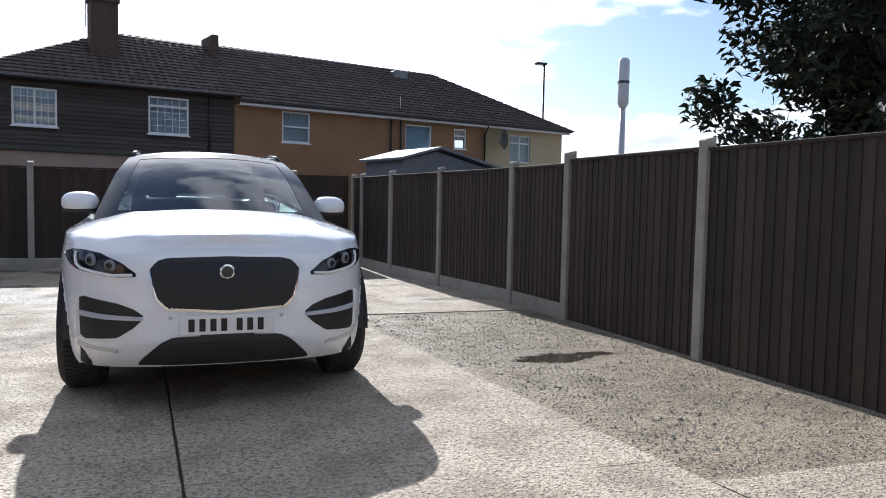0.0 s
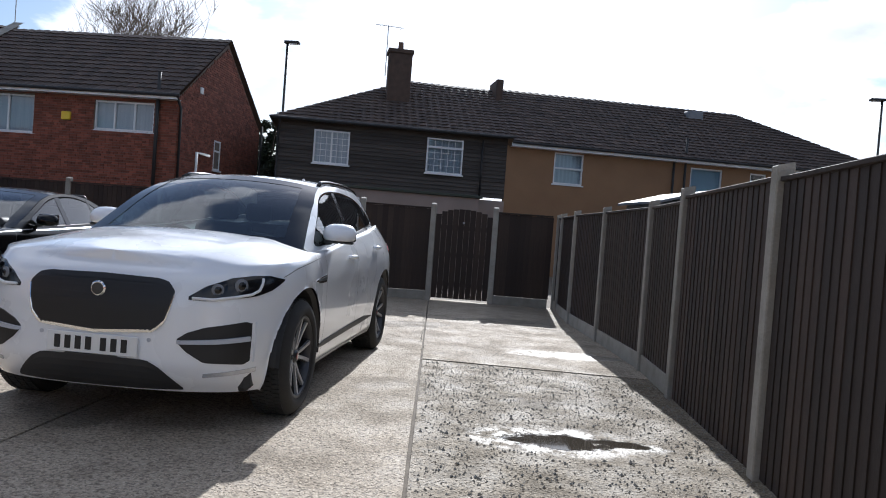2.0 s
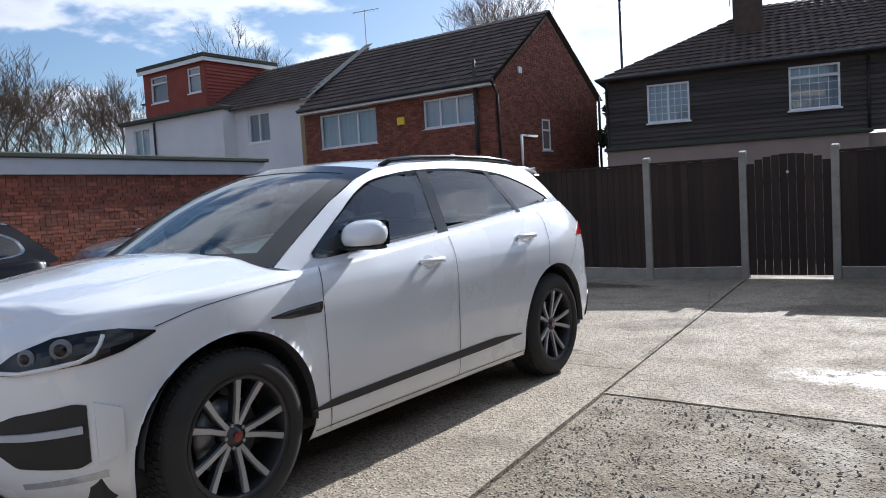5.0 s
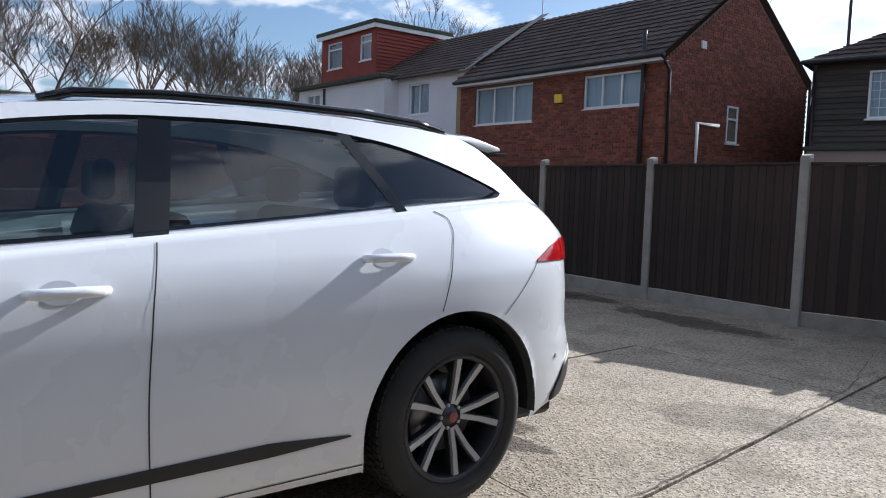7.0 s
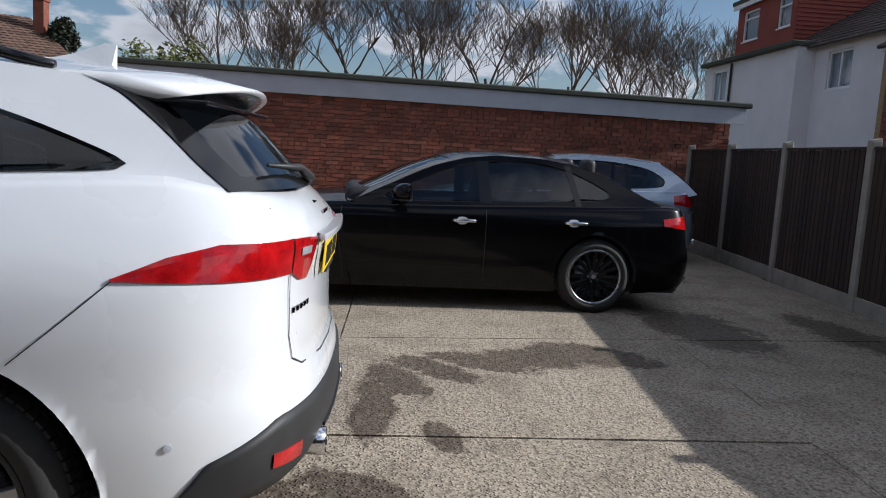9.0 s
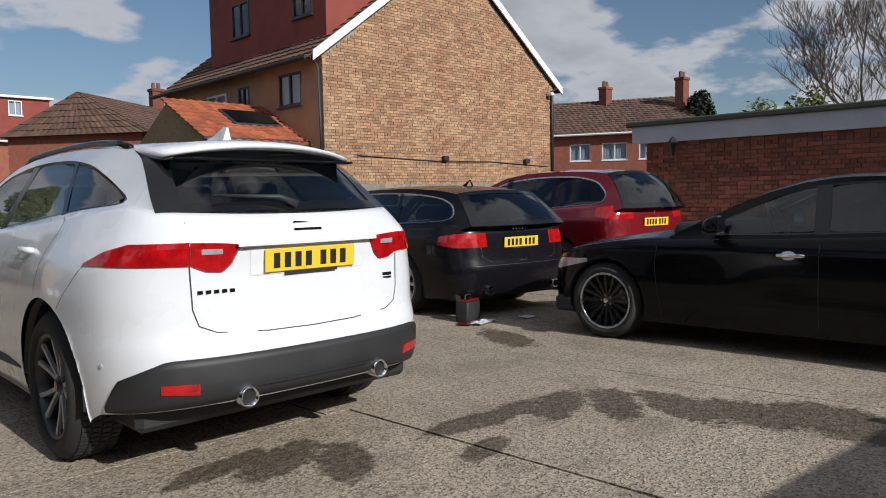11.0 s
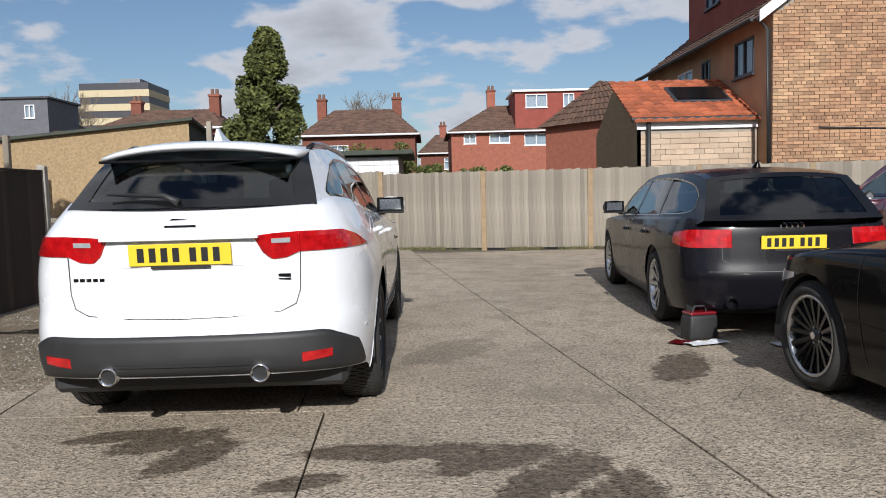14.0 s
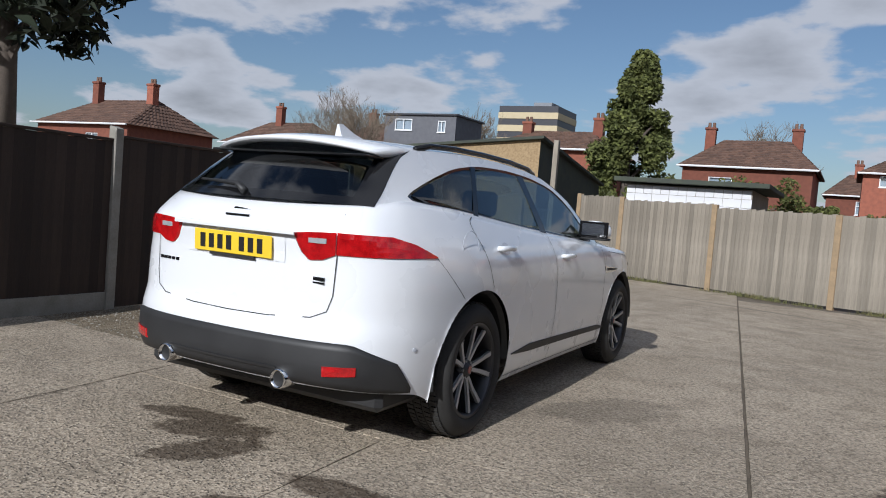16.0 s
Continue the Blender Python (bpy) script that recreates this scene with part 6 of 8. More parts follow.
# ----- the white car -----
HUBS = [(-1.52, 0.372), (1.372, 0.372)]
suv_shell = Shell(
    plan=[(0, -2.365), (0.38, -2.34), (0.63, -2.255), (0.795, -2.11), (0.905, -1.87), (0.955, -1.52), (0.945, -1.0), (0.940, -0.3), (0.945, 0.5), (0.965, 1.2), (0.965, 1.55), (0.928, 1.89), (0.860, 2.095), (0.740, 2.235), (0.55, 2.312), (0.30, 2.35), (0, 2.36)],
    side=[(0.2, -0.075), (0.30, -0.03), (0.42, -0.014), (0.62, 0.0), (0.82, 0.0), (0.95, -0.014), (1.03, -0.040), (1.11, -0.082), (1.19, -0.132), (1.28, -0.195)],
    front=[(0.2, -0.13), (0.32, -0.03), (0.42, 0.0), (0.56, -0.004), (0.70, -0.012), (0.84, -0.045), (0.90, -0.085), (0.955, -0.17)],
    rear=[(0.25, -0.14), (0.34, -0.05), (0.46, 0.0), (0.60, -0.010), (0.72, -0.045), (0.95, -0.050), (1.09, -0.035), (1.16, -0.085), (1.22, -0.15), (1.27, -0.22)],
    low=[(-2.4, 0.25), (-2.0, 0.235), (-1.0, 0.225), (0.9, 0.225), (1.75, 0.26), (1.95, 0.33), (2.4, 0.37)],
    belt=[(-2.4, 0.945), (-2.2, 0.955), (-1.8, 0.985), (-1.1, 1.03), (0.0, 1.125), (1.0, 1.205), (1.7, 1.265), (1.95, 1.275), (2.2, 1.245), (2.4, 1.235)])
suv = thing("car", "white sport utility car with a black grille and dark alloy wheels", "car")
part("body", shell_body(suv_shell, HUBS, 0.452, [(-2.4, 0.975), (-2.1, 1.03), (-1.7, 1.09), (-1.25, 1.142), (-1.0, 1.03), (0.0, 1.0), (1.4, 1.05), (1.9, 1.14), (2.08, 1.235), (2.3, 1.245)]), M_CARWHITE, suv, "gloss white painted bodywork", smooth=True)


def suv_x(y, z):
    x = 0.868 - 0.49 * (z - 1.04) - 0.06 * max(0, z - 1.4)
    if y > 0.9:
        x -= 0.075 * (y - 0.9) ** 2
    if y < -0.6:
        x -= 0.10 * (-0.6 - y)
    return x


A_EDGE = [(-1.16, 1.06), (-0.95, 1.19), (-0.66, 1.36), (-0.40, 1.475), (-0.20, 1.535)]
D_EDGE = [(2.08, 1.235), (1.99, 1.305), (1.87, 1.41), (1.74, 1.505), (1.63, 1.550)]
RAIL = [(-0.20, 1.535), (0.10, 1.572), (0.55, 1.592), (1.0, 1.590), (1.4, 1.572), (1.63, 1.550)]
BELT_BACK = [(2.05, 1.245), (1.8, 1.245), (1.3, 1.21), (0.6, 1.145), (0.0, 1.10), (-0.6, 1.05), (-1.0, 1.02)]
cabin(suv, M_CARWHITE, dict(
    X=suv_x, outline=A_EDGE + RAIL[1:] + D_EDGE[::-1][1:] + BELT_BACK,
    dlo=[(-0.95, 1.082), (-0.76, 1.205), (-0.47, 1.380), (-0.27, 1.462), (0.1, 1.512), (0.5, 1.527), (0.9, 1.518), (1.22, 1.480), (1.52, 1.400), (1.77, 1.312), (1.77, 1.284), (1.3, 1.256), (0.6, 1.193), (0.0, 1.148), (-0.5, 1.116)],
    cuts=[(-2, -2), (0.17, 0.25), (1.26, 0.98), (3, 3)], glass=[M_GLASS_CAR, M_GLASS_CAR, M_GLASS_DARK],
    rail=RAIL, front_edge=A_EDGE, rear_edge=D_EDGE, bow=(-0.20, -0.10, 0.16, 0.16), crown=0.050))
interior(suv, -0.25, -0.37)
arches(suv, HUBS, 0.452, 0.55, 0.935)
fit_wheels(suv, make_wheel(0.372, 0.268, 0.255, 5, True, M_ALLOY_SATIN, M_ALLOY_DARK, M_ALLOY_DARK), HUBS, 0.822)
part("underbody", box(-0.80, -2.1, 0.24, 0.80, 2.1, 0.40, 0.03), M_BLACK, suv)
mirror(suv, M_CARWHITE, 0.935, -0.66, 1.178)
S = suv_shell
# front
gu = [S.u_front(x) for x in (-0.425, -0.39, -0.33, 0, 0.33, 0.39, 0.425)]
part("grille", S.patch(list(zip(gu, (0.80, 0.66, 0.60, 0.578, 0.60, 0.66, 0.80))), list(zip(gu, (0.815, 0.862, 0.878, 0.886, 0.878, 0.862, 0.815))), 0.006, 40, 8), M_INK, suv, "black mesh grille")
# mesh of the grille: rows of small raised cells
mv, mf = [], []
for r in range(12):
    z = 0.60 + r * 0.0235
    for c in range(-15, 16):
        x = (c + 0.5 * (r % 2)) * 0.0262
        lim = 0.335 + 0.07 * min(1, (z - 0.6) / 0.12)
        if abs(x) > lim or z > 0.872 - 0.05 * (abs(x) / 0.42) ** 4:
            continue
        p = [S.at(S.u_front(x + dx) if abs(x + dx) > 1e-4 else 0.0, z + dz, 0.011) for dx, dz in ((-0.010, 0), (0, -0.008), (0.010, 0), (0, 0.008))]
        k = len(mv)
        mv += p
        mf.append((k, k + 1, k + 2, k + 3))
ml = attach("grille_mesh", mesh_of("grille_mesh", mv, mf, M_INK), suv)
part("grille_surround", S.patch(list(zip(gu, (0.79, 0.645, 0.585, 0.562, 0.585, 0.645, 0.79))), list(zip(gu, (0.80, 0.66, 0.60, 0.577, 0.60, 0.66, 0.80))), 0.009, 40, 2), M_CHROME, suv, "thin bright strip round the grille")
bd = part("front_badge", lathe([(0, 0.022), (0.036, 0.020), (0.044, 0.014), (0.044, 0.0)], 28), M_CHROME, suv, "round bright badge", m=pose(0, -2.335, 0.80, 0, 0, -90))
part("badge_face", lathe([(0, 0.025), (0.033, 0.023)], 24), M_ALLOY_DARK, bd)
for s in (1, -1):
    # headlight: dark housing, two projectors, bright running light
    ua, ub = S.u_front(s * 0.505), S.u_side(-1.86, s)
    pick = [ua + (ub - ua) * t for t in (0, 0.15, 0.4, 0.62, 0.80, 1.0)]
    hl = part("headlight", S.patch(list(zip(pick, (0.772, 0.768, 0.785, 0.800, 0.830, 0.885))), list(zip(pick, (0.790, 0.850, 0.900, 0.915, 0.915, 0.893))), 0.005, 30, 6), M_GLOSS_BLACK, suv, "dark headlight with two projector lenses")
    for t, z, rr in ((0.24, 0.832, 0.034), (0.46, 0.858, 0.040)):
        u = ua + (ub - ua) * t
        c = S.at(u, z, 0.008)
        d = (S.at(u, z, 0.1) - c).normalized()
        q = d.to_track_quat("X", "Z").to_matrix().to_4x4()
        part("projector", lathe([(0, 0.012), (rr * 0.7, 0.009), (rr * 0.85, 0.002), (rr, 0.004), (rr, -0.004)], 24), M_LEAD, hl, smooth=True, m=Matrix.Translation(c) @ q)
        part("projector_bore", lathe([(0, 0.0135), (rr * 0.55, 0.0115), (rr * 0.62, 0.008)], 20), M_GLOSS_BLACK, hl, smooth=True, m=Matrix.Translation(c) @ q)
    dl = [ua + (ub - ua) * t for t in (0.02, 0.2, 0.4, 0.56, 0.64, 0.68, 0.70)]
    jz = (0.782, 0.778, 0.794, 0.810, 0.832, 0.868, 0.900)
    part("running_light", tube([S.at(u, z, 0.012) for u, z in zip(dl, jz)], 0.0085, 8), M_WHITE, hl, "white running light strip", smooth=True)
    # lower intakes with a blade, and the fog lamp strip
    ua, ub = S.u_front(s * 0.46), S.u_front(s * 0.80)
    pk = [ua + (ub - ua) * t for t in (0, 0.12, 0.35, 0.9, 1.0)]
    vent = part("air_intake", S.patch(list(zip(pk, (0.535, 0.485, 0.425, 0.410, 0.43))), list(zip(pk, (0.555, 0.590, 0.622, 0.655, 0.645))), 0.004, 24, 5), M_INK, suv)
    pk = [ua + (ub - ua) * t for t in (0.04, 0.5, 0.96)]
    part("intake_blade", S.patch(list(zip(pk, (0.528, 0.532, 0.545))), list(zip(pk, (0.548, 0.557, 0.572))), 0.02, 20, 2), M_GREY_PLASTIC, vent)
    ua, ub = S.u_front(s * 0.815), S.u_front(s * 0.86)
    part("intake_fin", S.patch([(ua, 0.42), (ub, 0.45)], [(ua, 0.655), (ub, 0.62)], 0.012, 6, 6), M_CARWHITE, suv)
    ua, ub = S.u_front(s * 0.60), S.u_front(s * 0.83)
    part("fog_lamp", S.patch([(ua, 0.338), (ub, 0.360)], [(ua, 0.362), (ub, 0.388)], 0.004, 14, 2), M_CLEAR_LENS, suv)
    part("parking_sensor", lathe([(0, 0.004), (0.012, 0.003), (0.012, 0)], 14), M_GREY_PLASTIC, suv, m=Matrix.Translation(S.at(S.u_front(s * 0.31), 0.54, 0.001)) @ pose(0, 0, 0, 0, 0, -90))
lu = [S.u_front(x) for x in (-0.50, -0.36, -0.30, 0, 0.30, 0.36, 0.50)]
part("lower_intake", S.patch(list(zip(lu, (0.262, 0.258, 0.256, 0.255, 0.256, 0.258, 0.262))), list(zip(lu, (0.275, 0.40, 0.43, 0.436, 0.43, 0.40, 0.275))), 0.006, 36, 5), M_BLACK, suv, "matt black lower air intake")
plate(suv, pose(0, -2.372, 0.498), M_PLATE_W, 3)
part("bonnet_line", tube([(x, -2.185 + 0.10 * (abs(x) / 0.6) ** 3, 0.9575 + 0.010 * (1 - (abs(x) / 0.6) ** 2)) for x in [-0.6 + 0.1 * k for k in range(13)]], 0.0025, 5), M_GREY_PLASTIC, suv)
# sides
for s in (1, -1):
    seam(suv, S, [(-1.86, 0.905), (-1.66, 0.955), (-1.40, 0.985), (-1.12, 1.005)], 0.0018, s)
    seam(suv, S, [(-0.955, 0.25), (-0.985, 0.55), (-0.99, 0.85), (-0.965, 1.045)], s=s)
    seam(suv, S, [(0.15, 0.25), (0.135, 0.6), (0.15, 0.9), (0.185, 1.12)], s=s)
    seam(suv, S, [(1.255, 0.83), (1.30, 0.95), (1.345, 1.075), (1.375, 1.15), (1.37, 1.19), (1.31, 1.222)], s=s)
    seam(suv, S, [(-1.06, 0.262), (0.0, 0.258), (0.93, 0.262)], s=s)
    seam(suv, S, [(1.60, 0.79), (1.72, 0.895), (1.845, 1.008)], 0.0016, s)
    door_handle(suv, S, -0.19, 0.985, s, M_CARWHITE)
    door_handle(suv, S, 0.92, 1.048, s, M_CARWHITE)
    us = [S.u_side(y, s) for y in (-1.10, -0.95, 0.55, 0.86)]
    part("sill_trim", S.patch(list(zip(us, (0.365, 0.357, 0.374, 0.392))), list(zip(us, (0.372, 0.397, 0.424, 0.398))), 0.006, 30, 2), M_BLACK, suv, "black rubbing strip")
    us = [S.u_side(y, s) for y in (-1.33, -1.22, -1.01, -0.998)]
    vt = part("side_vent", S.patch(list(zip(us, (0.852, 0.834, 0.832, 0.86))), list(zip(us, (0.858, 0.872, 0.884, 0.884))), 0.005, 20, 3), M_CHROME, suv, "bright side vent")
    us = [S.u_side(y, s) for y in (-1.28, -1.03)]
    part("vent_inlay", S.patch([(us[0], 0.850), (us[1], 0.848)], [(us[0], 0.860), (us[1], 0.872)], 0.010, 10, 2), M_BLACK, vt)
    rail_pts = [(s * (suv_x(y, curve(RAIL, y)) - 0.02), y, curve(RAIL, y) + 0.028) for y in (-0.10, 0.0, 0.3, 0.7, 1.1, 1.4, 1.55)]
    rail_pts[0] = (rail_pts[0][0], rail_pts[0][1], rail_pts[0][2] - 0.02)
    rail_pts[-1] = (rail_pts[-1][0], rail_pts[-1][1], rail_pts[-1][2] - 0.018)
    part("roof_rail", tube(rail_pts, 0.017, 8), M_GLOSS_BLACK, suv, smooth=True)
    part("parking_sensor", lathe([(0, 0.004), (0.011, 0.003), (0.011, 0)], 14), M_GREY_PLASTIC, suv, m=Matrix.Translation(S.at(S.u_side(1.985, s), 0.56, 0.001)) @ pose(0, 0, 0, 0, 0, 20 if s > 0 else 160))
    # tail lamps: a tapering wing on the flank, an eye on the tailgate
    us = [S.u_side(1.84, s), S.u_side(1.98, s), S.u_side(2.12, s), S.u_rear(s * 0.615)]
    tl = part("tail_light", S.patch(list(zip(us, (1.006, 1.004, 1.000, 0.996))), list(zip(us, (1.012, 1.068, 1.100, 1.102))), 0.007, 30, 4), M_RED_LENS, suv, "slim red tail light")
    us = [S.u_rear(s * x) for x in (0.605, 0.54, 0.47, 0.43, 0.385)]
    part("inner_lens", S.patch(list(zip(us, (0.996, 0.968, 0.962, 0.995, 1.080))), list(zip(us, (1.101, 1.099, 1.095, 1.091, 1.085))), 0.008, 24, 4), M_RED_LENS, tl)
    us = [S.u_rear(s * x) for x in (0.56, 0.47)]
    part("reversing_lens", S.patch([(us[0], 1.045), (us[1], 1.045)], [(us[0], 1.070), (us[1], 1.068)], 0.012, 8, 2), M_CLEAR_LENS, tl)
    us = [S.u_rear(s * x) for x in (0.60, 0.74)]
    part("reflector", S.patch([(us[0], 0.425), (us[1], 0.440)], [(us[0], 0.475), (us[1], 0.482)], 0.014, 10, 2), M_RED_LENS, suv, "red bumper reflector")
    ex = part("exhaust_pipe", lathe([(0.038, -0.05), (0.046, -0.05), (0.048, 0.05), (0.040, 0.052), (0.038, -0.04)], 28), M_CHROME, suv, "round bright exhaust tip", smooth=True, m=pose(s * 0.385, 2.315, 0.385, 0, 0, 90))
    part("exhaust_bore", lathe([(0, 0.035), (0.0405, 0.035)], 20), M_INK, ex)
# rear
bu = [S.u_side(1.98), S.u_side(2.08), S.u_rear(0.72), S.u_rear(0.4)]
bu = bu + [2 * S.length - u for u in bu[::-1]]


class Wrap:
    """Runs on round the tail, from one flank to the other."""
    def __init__(self, sh):
        self.sh = sh

    def at(self, u, z, out=0.0):
        return self.sh.at(u if u <= self.sh.length else -(2 * self.sh.length - u), z, out)


wrap = Wrap(S)
part("rear_bumper_cladding", Shell.patch(wrap, list(zip(bu, (0.345, 0.350, 0.365, 0.375, 0.375, 0.365, 0.350, 0.345))), list(zip(bu, (0.37, 0.50, 0.585, 0.585, 0.585, 0.585, 0.50, 0.37))), 0.009, 60, 6), M_BLACK, suv, "matt black lower bumper", smooth=True)
bu2 = [S.u_rear(0.36), 2 * S.length - S.u_rear(0.36)]
part("diffuser_line", Shell.patch(wrap, [(bu2[0], 0.428), (bu2[1], 0.428)], [(bu2[0], 0.440), (bu2[1], 0.440)], 0.018, 20, 2), M_BLACK, suv)
rear_seam(suv, S, [(0.615, 1.19), (0.612, 1.0), (0.605, 0.80), (0.58, 0.725), (0.50, 0.690), (0.25, 0.672), (0.001, 0.668), (-0.25, 0.672), (-0.50, 0.690), (-0.58, 0.725), (-0.605, 0.80), (-0.612, 1.0), (-0.615, 1.19)])
part("plate_recess", Shell.patch(wrap, [(S.u_rear(0.33), 0.935), (2 * S.length - S.u_rear(0.33), 0.935)], [(S.u_rear(0.33), 1.088), (2 * S.length - S.u_rear(0.33), 1.088)], 0.003, 24, 3, False), M_CARWHITE, suv)
part("plate_lip", Shell.patch(wrap, [(S.u_rear(0.40), 1.075), (2 * S.length - S.u_rear(0.40), 1.075)], [(S.u_rear(0.40), 1.098), (2 * S.length - S.u_rear(0.40), 1.098)], 0.035, 24, 3), M_CARWHITE, suv)
plate(suv, pose(0, 2.322, 1.000, 4, 0, 180), M_PLATE_Y, 4)
# lettering and emblem, as plain shapes
for x, w, z, h in ((0.0, 0.16, 1.135, 0.013), ):
    part("name_strip", box(x - w / 2, 0, z, x + w / 2, 0.006, z + h, 0.001), M_CHROME, suv, m=pose(0, S.at(S.length, z).y - 0.002, 0))
em = bmesh.new()
em.faces.new([em.verts.new((x, S.at(S.length, 1.18).y - 0.004, z)) for x, z in ((0.085, 1.158), (0.05, 1.152), (0.0, 1.160), (-0.06, 1.156), (-0.085, 1.160), (-0.05, 1.172), (0.0, 1.178), (0.05, 1.182))])
ex2 = bmesh.ops.extrude_face_region(em, geom=em.faces[:])
bmesh.ops.translate(em, verts=[g for g in ex2["geom"] if isinstance(g, bmesh.types.BMVert)], vec=(0, 0.012, 0))
part("emblem", em, M_GLOSS_BLACK, suv)
for k in range(5):
    part("name_bar", box(0.546, 0, 0.868, 0.57, 0.006, 0.884), M_GLOSS_BLACK, suv, m=pose(-k * 0.036, S.at(S.u_rear(0.558 - k * 0.036), 0.876).y - 0.003, 0))
part("model_bar", box(-0.548, 0, 0.868, -0.465, 0.008, 0.884), M_GLOSS_BLACK, suv, m=pose(0, S.at(S.u_rear(-0.505), 0.876).y - 0.006, 0))
part("model_bar", box(-0.548, 0, 0.853, -0.475, 0.008, 0.861), M_GLOSS_BLACK, suv, m=pose(0, S.at(S.u_rear(-0.505), 0.857).y - 0.006, 0))
# roof spoiler, fin and wiper
bm = bmesh.new()
prev = None
for c in range(25):
    g = 2 * c / 24 - 1
    y = 1.62 + 0.13 * (1 - abs(g) ** 2.4)
    x = suv_x(1.63, 1.55) * g
    z = 1.553 + 0.050 * (1 - abs(g) ** 2.2)
    cur = [bm.verts.new(p) for p in ((x, y - 0.06, z + 0.004), (x * 1.0, y + 0.10, z + 0.002), (x * 0.95, y + 0.295, z - 0.034), (x * 0.95, y + 0.30, z - 0.047), (x * 0.95, y + 0.22, z - 0.060), (x, y + 0.05, z - 0.035))]
    if prev:
        for k in range(5):
            bm.faces.new((prev[k], prev[k + 1], cur[k + 1], cur[k]))
    else:
        bm.faces.new(cur)
    prev = cur
bm.faces.new(prev)
bmesh.ops.recalc_face_normals(bm, faces=bm.faces[:])
part("roof_spoiler", bm, M_CARWHITE, suv, smooth=True)
part("spoiler_underside", box(-0.53, 1.80, 1.484, 0.53, 1.985, 1.498, 0.004), M_GLOSS_BLACK, suv)
bm = bmesh.new()
fin = [[bm.verts.new((sx * w, y, z)) for y, z, w in ((1.26, 1.628, 0.022), (1.38, 1.66, 0.012), (1.49, 1.705, 0.004), (1.53, 1.70, 0.005), (1.52, 1.612, 0.03))] for sx in (1, -1)]
for a, b in ((fin[0], 1), (fin[1][::-1], 1)):
    bm.faces.new(a)
for k in range(5):
    bm.faces.new((fin[0][k], fin[0][(k + 1) % 5], fin[1][(k + 1) % 5], fin[1][k]))
bmesh.ops.recalc_face_normals(bm, faces=bm.faces[:])
part("aerial_fin", bm, M_CARWHITE, suv)
wp = part("rear_wiper", tube([(0.02, 2.24, 1.262), (0.10, 2.215, 1.30), (0.42, 2.15, 1.312)], [0.022, 0.014, 0.006], 8), M_BLACK, suv, smooth=True)
part("fuel_flap", lathe([(0.092, 0.0), (0.092, 0.003), (0.0885, 0.003), (0.0885, 0.0)], 40), M_GREY_PLASTIC, suv, m=Matrix.Translation(S.at(S.u_side(1.49, -1), 1.055, 0.001)) @ pose(0, 0, 0, 0, -6, 178))
